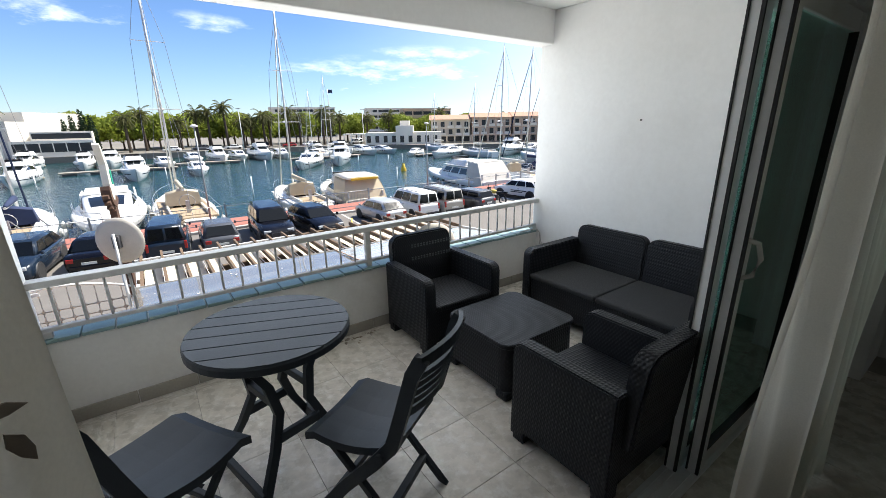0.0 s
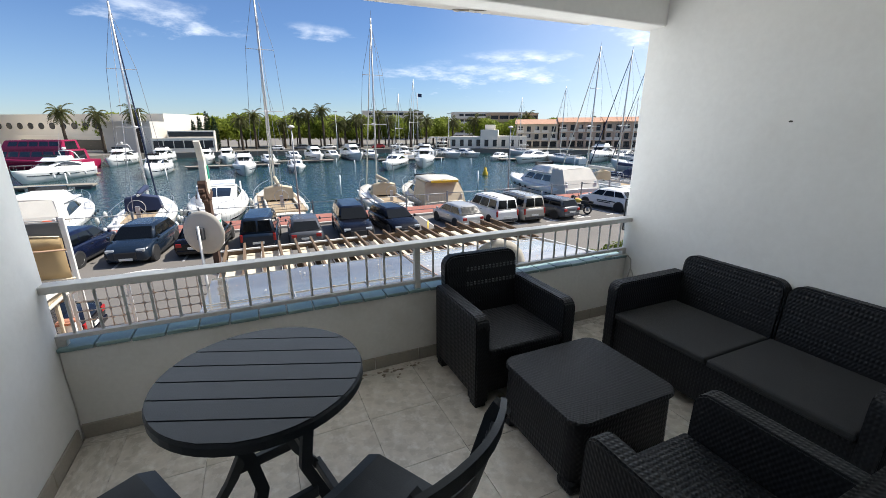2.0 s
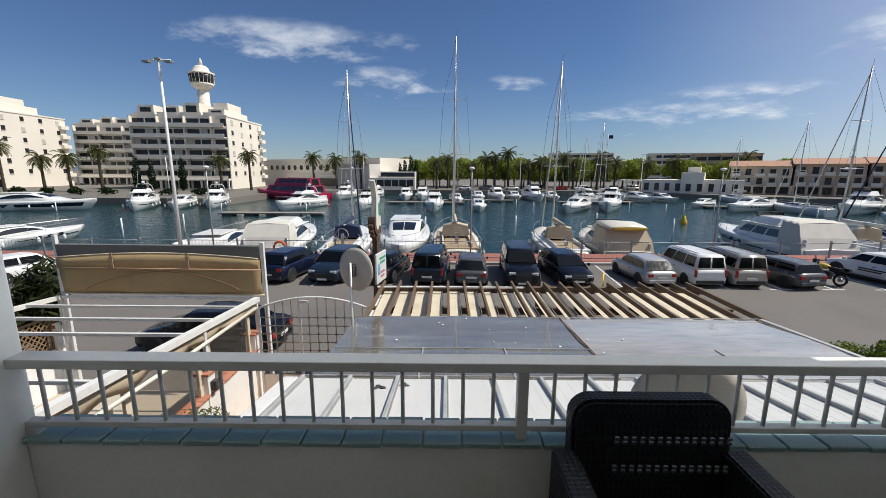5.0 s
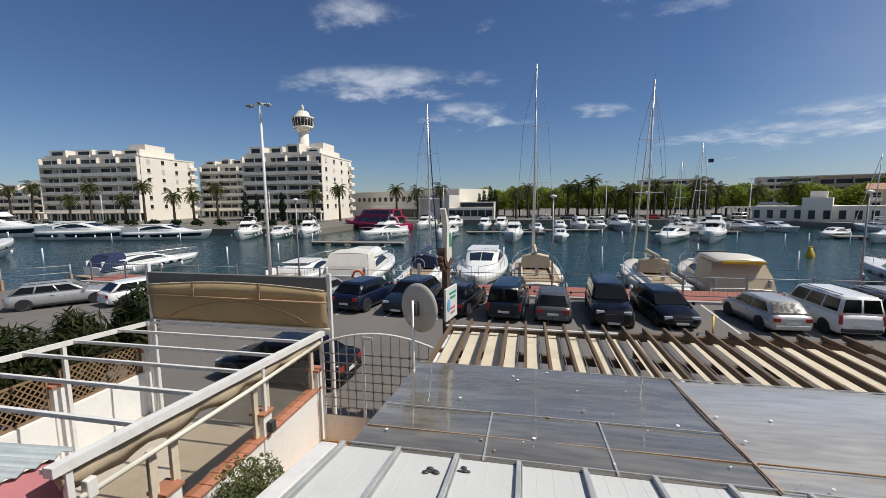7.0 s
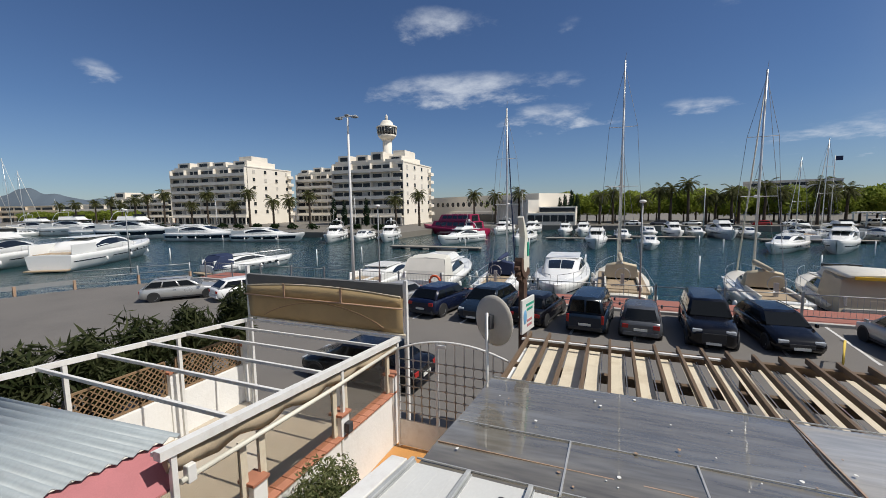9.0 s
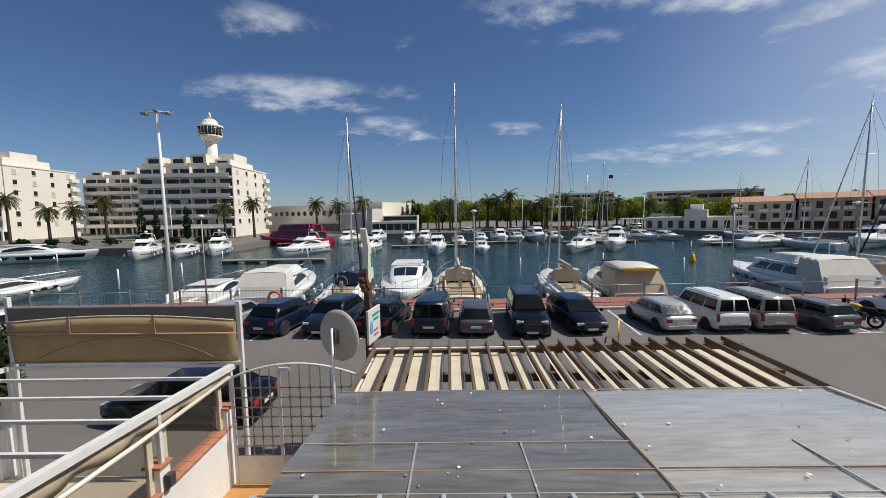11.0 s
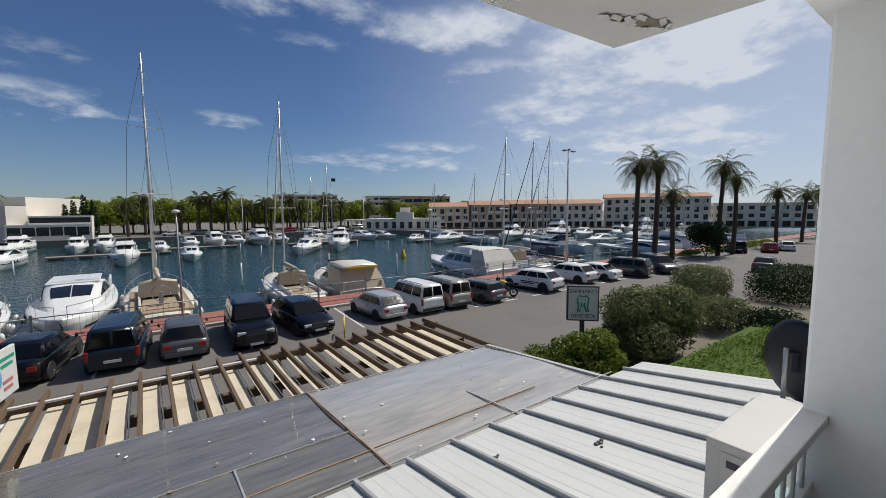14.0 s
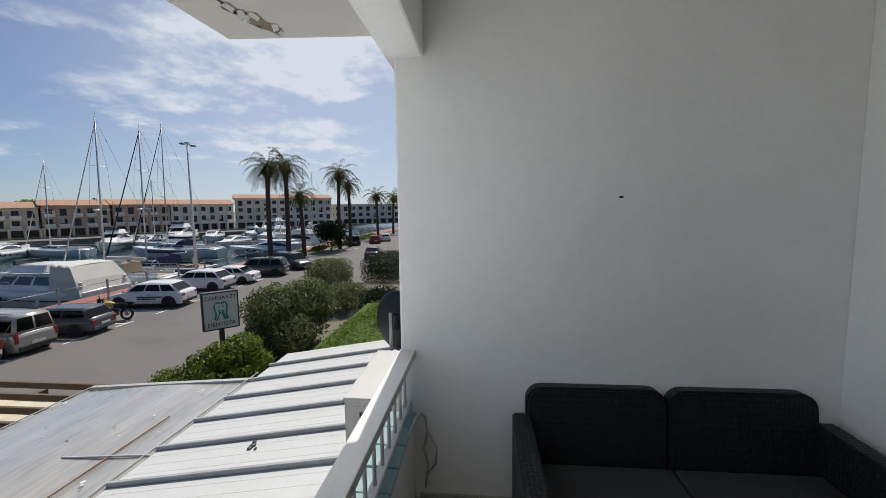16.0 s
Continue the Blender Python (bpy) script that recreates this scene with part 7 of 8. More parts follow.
buoy()
for x, y, z in ((-22.0, 56, 0), (-2, 76, 0), (52, 70, 0), (8, 82, 0), (30, 79, 0)):
    jetty = thing("jetty", "low grey timber jetty between the far berths", "jetty", "floating jetties", pose(x, y, WATER))
    boxpart("deck", (-7, 7, -0.8, 0.8, 0.25, 0.45), M_WOODP, jetty, bev=0.03)
    for k in range(5):
        boxpart("pontoon_float", (-6.6 + 3 * k, -5.2 + 3 * k, -0.7, 0.7, -0.3, 0.25), M_DKGREY, jetty)
lb = thing("lifebuoy", "orange lifebuoy hung on the quay fence", "lifebuoy", at=pose(-7.6, 23.05, G + 0.85))
bm = bmesh.new()
bm_tube(bm, [(0.32 * math.cos(2 * math.pi * k / 20), 0, 0.32 * math.sin(2 * math.pi * k / 20)) for k in range(21)], 0.07, 8)
part("ring", bm, M_ORANGE, lb)
gang = thing("gangway", "grey steel gangway steps down to the boats", "gangway", at=pose(-4.2, 25.5, G))
for k in range(5):
    boxpart("step", (-0.5, 0.5, 0.3 * k, 0.3 * k + 0.25, -0.05 + 0.17 * (4 - k) - 0.5, 0.0 + 0.17 * (4 - k) - 0.5), M_DKGREY, gang)
for s in (-0.5, 0.5):
    tubepart("handrail", [(s, 0, 1.2), (s, 1.5, 0.55)], 0.025, M_GALV, gang)
    tubepart("stringer", [(s, 0, 0.15), (s, 1.5, -0.6)], 0.04, M_GALV, gang)

# ---- buildings across the harbour ----
M_BWHITE = material("white_render", (0.76, 0.705, 0.61), 0.9, var=0.05, scale=0.2, grain=3, stain=(0.58, 0.54, 0.46), stain_amt=0.25, stain_scale=0.15)
M_BCREAM = material("cream_render", (0.64, 0.54, 0.40), 0.9, var=0.05, scale=0.2, grain=3)
M_BOCHRE = material("ochre_render", (0.48, 0.24, 0.13), 0.9, var=0.06, scale=0.2, grain=3)
M_BPINK = material("salmon_brick", (0.56, 0.41, 0.30), 0.9, var=0.1, scale=0.3, grain=5)
M_BGREY = material("grey_render", (0.60, 0.57, 0.52), 0.9, var=0.06, scale=0.2, grain=3)
M_WIN = material("window_glass_far", (0.022, 0.025, 0.028), 0.25, spec=0.4)
M_SHUT = material("roller_shutter", (0.50, 0.47, 0.42), 0.8)
M_RTILE = material("roof_tiles", (0.42, 0.24, 0.16), 0.9, var=0.2, scale=1)
M_HILL = material("hazy_hill", (0.10, 0.13, 0.16), 0.95, var=0.15, scale=0.01)
SHARED = {}


def unit_box(mat):
    if mat.name not in SHARED:
        bm = bmesh.new()
        bm_box(bm, -0.5, 0.5, -0.5, 0.5, 0, 1)
        SHARED[mat.name] = mesh_of("unit_" + mat.name, bm, mat)
    return SHARED[mat.name]


def cube(name, parent, x0, x1, y0, y1, z0, z1, mat):
    return piece(name, unit_box(mat), parent, ((x0 + x1) / 2, (y0 + y1) / 2, z0), (x1 - x0, y1 - y0, z1 - z0))


def block(label, x, y, yaw, w, d, floors, fh, wall, base=G + 0.1, balconies=True, bays=5, side=True, steps=True, roof=None, shop=True, deep=1.2, single=False):
    """A block of flats; its front is the local -y side, its right end the +x side."""
    t = thing("apartment_building", label, "building", "buildings round the harbour", pose(x, y, base, 0, 0, yaw))
    H = floors * fh
    cube("wall", t, -w / 2, w / 2, 0, d, 0, H, wall)
    bw = w / bays
    for f in range(floors):
        z = f * fh
        ground = f == 0 and shop
        for b in range(bays):
            xb = -w / 2 + bw * (b + 0.5)
            if ground:
                cube("shop_window", t, xb - bw * 0.40, xb + bw * 0.40, -0.05, 0.05, 0.3, fh * 0.82, M_WIN)
                continue
            ww = bw * (0.44 if balconies and not single else 0.24)
            win = cube("window", t, xb - ww, xb + ww, -0.07, 0.05, z + (0.15 if balconies else fh * 0.33), z + fh * 0.78, M_WIN)
            if (b * 3 + f * 5) % 4 == 0:
                cube("shutter", t, xb - ww, xb + ww * 0.1, -0.10, -0.06, z + fh * 0.35, z + fh * 0.80, M_SHUT)
        if single and not ground:
            for b in range(bays):
                xb = -w / 2 + bw * (b + 0.5)
                if (b + f) % 3:
                    cube("balcony_slab", t, xb - bw * 0.38, xb + bw * 0.38, -0.9, 0.02, z - 0.08, z + 0.08, M_BWHITE)
                    cube("balcony_parapet", t, xb - bw * 0.38, xb + bw * 0.38, -0.95, -0.87, z - 0.08, z + fh * 0.30, M_BWHITE)
                else:
                    cube("window_sill", t, xb - bw * 0.28, xb + bw * 0.28, -0.14, 0.02, z + fh * 0.04, z + fh * 0.09, M_BWHITE)
            cube("string_course", t, -w / 2 - 0.04, w / 2 + 0.04, -0.10, 0.02, z - 0.10, z, M_BWHITE)
        elif balconies and not ground:
            cube("balcony_slab", t, -w / 2 + 0.2, w / 2 - 0.3, -deep, 0.02, z - 0.14, z + 0.08, wall)
            cube("balcony_parapet", t, -w / 2 + 0.2, w / 2 - 0.3, -deep - 0.08, -deep + 0.06, z - 0.14, z + fh * 0.33, wall)
            for b in range(0, bays + 1, 2):
                xb = -w / 2 + 0.25 + (w - 0.6) * b / bays
                cube("balcony_divider", t, xb - 0.1, xb + 0.1, -deep, 0.02, z, z + fh - 0.1, wall)
        if ground:
            cube("canopy", t, -w / 2 - 0.3, w / 2 + 0.3, -2.2, 0, fh * 0.88, fh * 0.98, wall)
            for b in range(bays + 1):
                xb = -w / 2 + w * b / bays
                cube("column", t, xb - 0.2, xb + 0.2, -2.1, -1.7, 0, fh * 0.88, wall)
        if side:
            n = max(2, int(d / 4.5))
            for k in range(n):
                yy = d * (k + 0.5) / n
                if f > 0 or not shop:
                    cube("window", t, w / 2 - 0.05, w / 2 + 0.06, yy - 0.55, yy + 0.55, z + fh * 0.33, z + fh * 0.76, M_WIN if (k + f) % 3 else M_SHUT)
                    cube("window_sill", t, w / 2, w / 2 + 0.14, yy - 0.65, yy + 0.65, z + fh * 0.29, z + fh * 0.33, wall)
                    cube("window", t, -w / 2 - 0.06, -w / 2 + 0.05, yy - 0.55, yy + 0.55, z + fh * 0.33, z + fh * 0.76, M_WIN)
            if f > 0:
                cube("corner_balcony", t, w / 2 - 0.3, w / 2 + 0.9, d - 2.6, d + 0.2, z - 0.12, z + fh * 0.34, wall)
    cube("roof_parapet", t, -w / 2 - 0.15, w / 2 + 0.15, -0.15, d + 0.15, H, H + 0.35, wall)
    if steps:
        rnd = random.Random(int(x * 7 + y))
        for k in range(4):
            xa = -w / 2 + w * (0.06 + 0.24 * k)
            hh = fh * (0.7 + 0.6 * rnd.random())
            cube("penthouse", t, xa, xa + w * 0.17, 0.8 + k % 2, d * 0.7, H, H + hh, wall)
            cube("window", t, xa + w * 0.03, xa + w * 0.14, 0.7 + k % 2, 0.82 + k % 2, H + 0.4, H + hh * 0.8, M_WIN)
            cube("roof_terrace", t, xa - w * 0.02, xa + w * 0.20, -0.1, 0.1, H + 0.3, H + 0.9, wall)
        cube("lift_tower", t, w * 0.28, w * 0.44, d * 0.2, d * 0.55, H, H + fh * 1.5, wall)
    if roof:
        bm = bmesh.new()
        bm_loft(bm, [[(-w / 2 - 0.5, -0.9, H + 0.2), (-w / 2 - 0.5, d / 2, H + 1.5), (-w / 2 - 0.5, d + 0.6, H + 0.2)], [(w / 2 + 0.5, -0.9, H + 0.2), (w / 2 + 0.5, d / 2, H + 1.5), (w / 2 + 0.5, d + 0.6, H + 0.2)]])
        part("roof", bm, roof, t, "low terracotta tiled roof")
    return t


block("stepped white block of flats with long balconies across the harbour", -64.5, 105, 3, 23, 22, 7, 2.55, M_BWHITE, bays=7)
block("large stepped white block of flats with long balconies", -128.5, 104, 4, 34, 22, 7, 2.75, M_BWHITE, bays=10)
block("white block of flats set back behind the promenade", -103, 132, 4, 22, 14, 7, 2.6, M_BWHITE, bays=6)
block("cream block of flats with brown shutters", -86, 138, 2, 10, 14, 7, 2.45, M_BCREAM, bays=3, steps=False)
block("ochre low block at the end of the promenade", -158, 118, 8, 12, 12, 4, 2.7, M_BOCHRE, bays=3, steps=False)
block("white terraced block along the promenade", -190, 118, 8, 34, 12, 4, 2.6, M_BWHITE, bays=9)
block("white terraced block far along the shore", -232, 120, 10, 36, 12, 3, 2.8, M_BWHITE, bays=5, steps=False)
block("white terraced block far along the shore", -285, 122, 14, 44, 12, 3, 2.8, M_BCREAM, bays=5, steps=False)
block("brick-red terraced houses with white balconies", 81.5, 88, -36, 11, 10, 3, 2.15, M_BPINK, bays=5, steps=False, roof=M_RTILE, single=True)
block("cream terraced houses with white balconies", 72.2, 94.7, -36, 11, 10, 3, 2.0, M_BCREAM, bays=5, steps=False, roof=M_RTILE, single=True)
block("brick and white houses with tiled roofs", 90.8, 81.2, -37, 11, 10, 3, 2.2, M_BPINK, bays=5, steps=False, roof=M_RTILE, single=True)
block("white terraced houses with tiled roofs", 100.5, 73, -44, 14, 10, 3, 2.2, M_BWHITE, bays=7, steps=False, roof=M_RTILE, single=True)
block("long white arcaded block with balconies", 116, 58.5, -56, 26, 12, 4, 2.05, M_BWHITE, bays=12, steps=False, roof=M_RTILE, single=True)
block("white block further along the quay", 136, 40, -64, 22, 10, 3, 2.1, M_BWHITE, bays=9, steps=False, single=True)
block("white houses far down the road", 160, 22, -72, 24, 10, 2, 2.3, M_BWHITE, bays=9, steps=False, single=True)
block("grey hotel block behind the trees", 62, 190, -14, 28, 12, 5, 2.5, M_BGREY, bays=6, steps=False)
block("grey hotel block behind the trees", 104, 172, -20, 36, 12, 5, 2.4, M_BGREY, bays=7, steps=False)
block("brown block behind the white pavilion", 80, 118, -24, 16, 10, 4, 2.4, M_BPINK, bays=5, steps=False)


def tower():
    t = thing("lookout_tower", "white round lookout tower with a glazed gallery", "tower", at=pose(-84.5, 152, G) @ Matrix.Diagonal((0.78, 0.78, 1, 1)))
    n = 28

    def lathe(name, prof, mat, label=""):
        bm = bmesh.new()
        bm_loft(bm, [[(r * math.cos(2 * math.pi * j / n), r * math.sin(2 * math.pi * j / n), z) for j in range(n)] for r, z in prof], smooth=True)
        part(name, bm, mat, t, label)
    lathe("shaft", ((2.6, 0), (2.4, 33)), M_BWHITE)
    lathe("gallery_floor", ((2.4, 32.4), (4.6, 34.0), (4.8, 34.6)), M_BWHITE)
    lathe("gallery_glass", ((4.75, 34.6), (5.3, 37.6)), M_WIN, "dark gallery glazing")
    lathe("gallery_roof", ((5.4, 37.5), (5.4, 38.1), (3.6, 38.4), (3.0, 39.8), (2.2, 40.4)), M_BWHITE)
    lathe("beacon", ((0.8, 40.3), (0.7, 42.2), (0.15, 43.0)), M_BGREY)
    for k in range(20):
        a = 2 * math.pi * k / 20
        tubepart("mullion", [(4.82 * math.cos(a), 4.82 * math.sin(a), 34.6), (5.36 * math.cos(a), 5.36 * math.sin(a), 37.6)], 0.09, M_BWHITE, t, n=5)


tower()


def porthole_hall():
    t = thing("porthole_hall", "long low white hall with a row of round windows", "building", "buildings round the harbour", pose(-38, 126, G + 0.1, 0, 0, -33))
    cube("wall", t, -26, 26, 0, 14, 0, 8.2, M_BWHITE)
    cube("front_block", t, 14, 26, -4, 0, 0, 6.5, M_BGREY)
    cube("shop_front", t, -10, 14, -3, 0, 0, 3.4, M_BWHITE)
    cube("shop_window", t, -9, 13, -3.1, -2.9, 0.4, 2.6, M_WIN)
    bm = bmesh.new()
    bm_tube(bm, [(0, -0.12, 0), (0, 0.05, 0)], 0.75, 18)
    me = mesh_of("round_window", bm, M_WIN)
    for k in range(17):
        piece("round_window", me, t, (-24.5 + 3.0 * k, 0, 5.6))


porthole_hall()


def pavilion():
    t = thing("white_pavilion", "flat-roofed white cube pavilion on the far quay", "building", "buildings round the harbour", pose(58, 96.5, G + 0.1, 0, 0, -33))
    for x0, x1, y0, y1, h in ((-10, -2, 0, 8, 3.0), (-2, 2.5, -1, 9, 4.7), (2.5, 10, 0, 8, 3.1), (-1, 1.6, 2, 6, 6.0)):
        cube("wall", t, x0, x1, y0, y1, 0, h, M_BWHITE)
    for k in range(9):
        x = -9.2 + 2.2 * k
        cube("window", t, x - 0.5, x + 0.5, -1.08 if -2 < x < 2.5 else -0.08, 0.1, 0.5, 2.2, M_WIN)
    cube("terrace_roof", t, -16, -10, 0, 5, 2.6, 2.8, M_BWHITE)
    for k in range(4):
        cube("column", t, -15.8 + 1.9 * k, -15.6 + 1.9 * k, 0, 0.2, 0, 2.6, M_BWHITE)


pavilion()
club = thing("clubhouse", "low white glazed clubhouse with a pale roof", "building", "buildings round the harbour", pose(-12.5, 107, G + 0.1))
cube("wall", club, -6, 6, 0, 8, 0, 3.0, M_BWHITE)
cube("window_band", club, -5.8, 5.8, -0.06, 0.06, 0.9, 2.5, M_WIN)
cube("upper_floor", club, -3, 6, 1, 8, 3.0, 4.6, M_BWHITE)
cube("window_band", club, -2.8, 5.8, 0.94, 1.06, 3.3, 4.3, M_WIN)
for k in range(7):
    cube("mullion", club, -5.8 + 1.9 * k, -5.65 + 1.9 * k, -0.1, 0.0, 0.9, 2.5, M_BWHITE)


def hills():
    for nm, x0, x1, y, h, seed in (("hills", -2900, -1080, 760, 105, 1), ("hills", -2400, -900, 1000, 90, 4)):
        bm = bmesh.new()
        lo, hi = [], []
        n = 60
        for i in range(n + 1):
            u = i / n
            x = x0 + (x1 - x0) * u
            hh = h * math.sin(math.pi * u) ** 0.8 * (0.65 + 0.5 * noise.noise((u * 5 + seed, 0, 0)) + 0.18 * noise.noise((u * 17, seed, 0)))
            lo.append((x, y, -6)), hi.append((x, y + 60, max(hh, 1)))
        bm_loft(bm, [lo, hi, [(p[0], p[1] + 160, -6) for p in lo]], closed=False, cap=False, smooth=True)
        tagged(part(nm, bm, M_HILL), "hazy blue-grey wooded hills beyond the town", "hill", kind="structure")


hills()

# ---- plants ----
M_BARK = material("palm_bark", (0.060, 0.044, 0.030), 0.95, var=0.3, scale=6, bump=0.7, bump_scale=18)
M_PALM = leafy("palm_leaf", (0.060, 0.070, 0.022), (0.110, 0.110, 0.042))
M_DRYPALM = leafy("dry_palm_leaf", (0.16, 0.11, 0.055), (0.10, 0.08, 0.04))
M_PLANE = leafy("spring_leaf", (0.17, 0.22, 0.028), (0.26, 0.30, 0.05))
M_CYPRESS = leafy("cypress_leaf", (0.014, 0.030, 0.014), (0.024, 0.045, 0.020))
M_HEDGE = leafy("hedge_leaf", (0.095, 0.145, 0.020), (0.180, 0.230, 0.036))
M_SHRUB = leafy("grey_shrub_leaf", (0.065, 0.090, 0.028), (0.220, 0.235, 0.110))
M_DKLEAF = leafy("dark_shrub_leaf", (0.010, 0.024, 0.007), (0.022, 0.042, 0.012))
M_OLE = leafy("oleander_leaf", (0.026, 0.038, 0.013), (0.078, 0.088, 0.038))
M_LAWN = leafy("lawn_blade", (0.075, 0.145, 0.018), (0.125, 0.195, 0.030))
M_FLOWER = leafy("yellow_flower", (0.55, 0.34, 0.01), (0.62, 0.42, 0.03))
M_TWIG = material("twig", (0.09, 0.065, 0.045), 0.9)


def frond_mesh(n_fronds, length, seed, droop=1.0, leaf=0.5, pairs=17, width=0.05):
    """A palm's crown of arching feather fronds."""
    rnd = random.Random(seed)
    vs, fs = [], []

    def quad(a, b, c, d):
        k = len(vs)
        vs.extend((a, b, c, d))
        fs.append((k, k + 1, k + 2, k + 3))
    for i in range(n_fronds):
        az = 2.399963 * i + rnd.uniform(-0.2, 0.2)
        el = radians(66 - 104 * (i / n_fronds) ** 0.8 + rnd.uniform(-10, 10))
        ln = length * rnd.uniform(0.85, 1.1)
        d, p = Vector((math.cos(az) * math.cos(el), math.sin(az) * math.cos(el), math.sin(el))), Vector((0, 0, 0))
        side = Vector((-math.sin(az), math.cos(az), 0))
        prev = p.copy()
        for s in range(pairs):
            v = (s + 1) / pairs
            d = (d + Vector((0, 0, -0.085 * droop * (0.4 + v)))).normalized()
            p = p + d * (ln / pairs)
            w = 0.035 * (1 - v) + 0.006
            quad(prev - side * w, prev + side * w, p + side * w * 0.8, p - side * w * 0.8)
            up = side.cross(d).normalized()
            ll = leaf * math.sin(math.pi * (0.10 + 0.85 * v)) ** 0.7 * rnd.uniform(0.85, 1.1)
            for q in (-1, 1):
                tip = p + (side * q * 0.80 + d * 0.62 + up * 0.25 + Vector((0, 0, -0.32))).normalized() * ll
                wd = d * width
                quad(p - wd, p + wd, tip + wd * 0.25, tip - wd * 0.25)
            prev = p.copy()
    me = bpy.data.meshes.new("fronds")
    me.from_pydata([tuple(v) for v in vs], [], fs)
    me.materials.append(M_PALM)
    return me


def leaf_cloud(name, mat, blobs, n, size, seed, flat=0.5, long=1.0, clipped=False):
    """Many small leaves on the shells of overlapping lumps; blobs: (x, y, z, rx, ry, rz)."""
    rng = np.random.default_rng(seed)
    w = np.array([b[3] * b[4] + b[4] * b[5] + b[3] * b[5] for b in blobs], float)
    pick = rng.choice(len(blobs), n, p=w / w.sum())
    B = np.array(blobs, float)[pick]
    d = rng.normal(size=(n, 3))
    d /= (np.abs(d) ** 5).sum(axis=1)[:, None] ** 0.2 if clipped else np.linalg.norm(d, axis=1)[:, None]
    r = rng.uniform(0.55, 1.08, n) ** 0.6
    c = B[:, :3] + d * B[:, 3:] * r[:, None]
    nrm = d + rng.normal(size=(n, 3)) * flat
    nrm /= np.linalg.norm(nrm, axis=1)[:, None]
    a = np.cross(nrm, rng.normal(size=(n, 3)))
    a /= np.linalg.norm(a, axis=1)[:, None]
    b = np.cross(nrm, a)
    s = size * rng.uniform(0.6, 1.35, n)[:, None]
    v = np.stack([c - a * s * long, c - b * s * 0.5, c + a * s * long, c + b * s * 0.5], 1).reshape(-1, 3)
    me = bpy.data.meshes.new(name)
    me.from_pydata(v.tolist(), [], np.arange(4 * n).reshape(n, 4).tolist())
    me.materials.append(mat)
    return me


def lumps(rx, ry, rz, n, seed, k=0.45):
    rnd = random.Random(seed)
    out = [(0, 0, rz, rx * 0.7, ry * 0.7, rz * 0.75)]
    for _ in range(n):
        a, e = rnd.uniform(0, 6.283), rnd.uniform(-0.5, 1.2)
        q = rnd.uniform(0.5, 0.75)
        s = k * rnd.uniform(0.7, 1.25)
        out.append((rx * q * math.cos(a) * math.cos(e), ry * q * math.sin(a) * math.cos(e), rz + rz * q * math.sin(e), rx * s, ry * s, rz * s))
    return out


def trunk(name, h, r0, r1, parent, bend=0.0, mat=None, rings=0):
    bm = bmesh.new()
    n = 18 if rings else 6
    pts = [(bend * (k / n) ** 2, 0.3 * bend * math.sin(3 * k / n), h * k / n) for k in range(n + 1)]
    rr = []
    for k, p in enumerate(pts):
        v = k / n
        r = r0 + (r1 - r0) * v
        if rings:
            r *= 1 + 0.07 * (k % 2)
            if v > 0.82:
                r *= 1 + 1.1 * (v - 0.82) / 0.18 * (1.0 if v < 0.97 else 0.6)
        rr.append([(p[0] + r * math.cos(2 * math.pi * j / 10), p[1] + r * math.sin(2 * math.pi * j / 10), p[2]) for j in range(10)])
    bm_loft(bm, rr, smooth=True)
    return part(name, bm, mat or M_BARK, parent), pts[-1]


CROWNS = [frond_mesh(44, 3.2, 1, 1.6, 0.62, 15, 0.042), frond_mesh(38, 3.1, 2, 1.8, 0.62, 15, 0.042), frond_mesh(36, 2.9, 3, 1.5, 0.62, 15, 0.042)]
FAR_CROWNS = [frond_mesh(34, 2.9, 11, 2.4, 0.7, 9, 0.13), frond_mesh(30, 2.8, 12, 2.7, 0.7, 9, 0.13)]


def palm(x, y, h, k, s=1.0, bend=0.2, far=False, label="date palm with a rough trunk and arching fronds", z=None):
    t = thing("palm_tree", label, "palm tree", "far promenade palms" if far else "quay palms", pose(x, y, (G if z is None else z), 0, 0, 47 * k))
    _, top = trunk("trunk", h, 0.30 * s if far else 0.24, 0.21 * s if far else 0.18, t, bend, None, 1)
    cr = piece("crown", (FAR_CROWNS if far else CROWNS)[k % (2 if far else 3)], t, top, (s, s, s), (0, 0, k * 1.3))
    if not far:
        dead = piece("dead_fronds", DEAD, t, (top[0], top[1], top[2] - 0.1), (s, s, s))


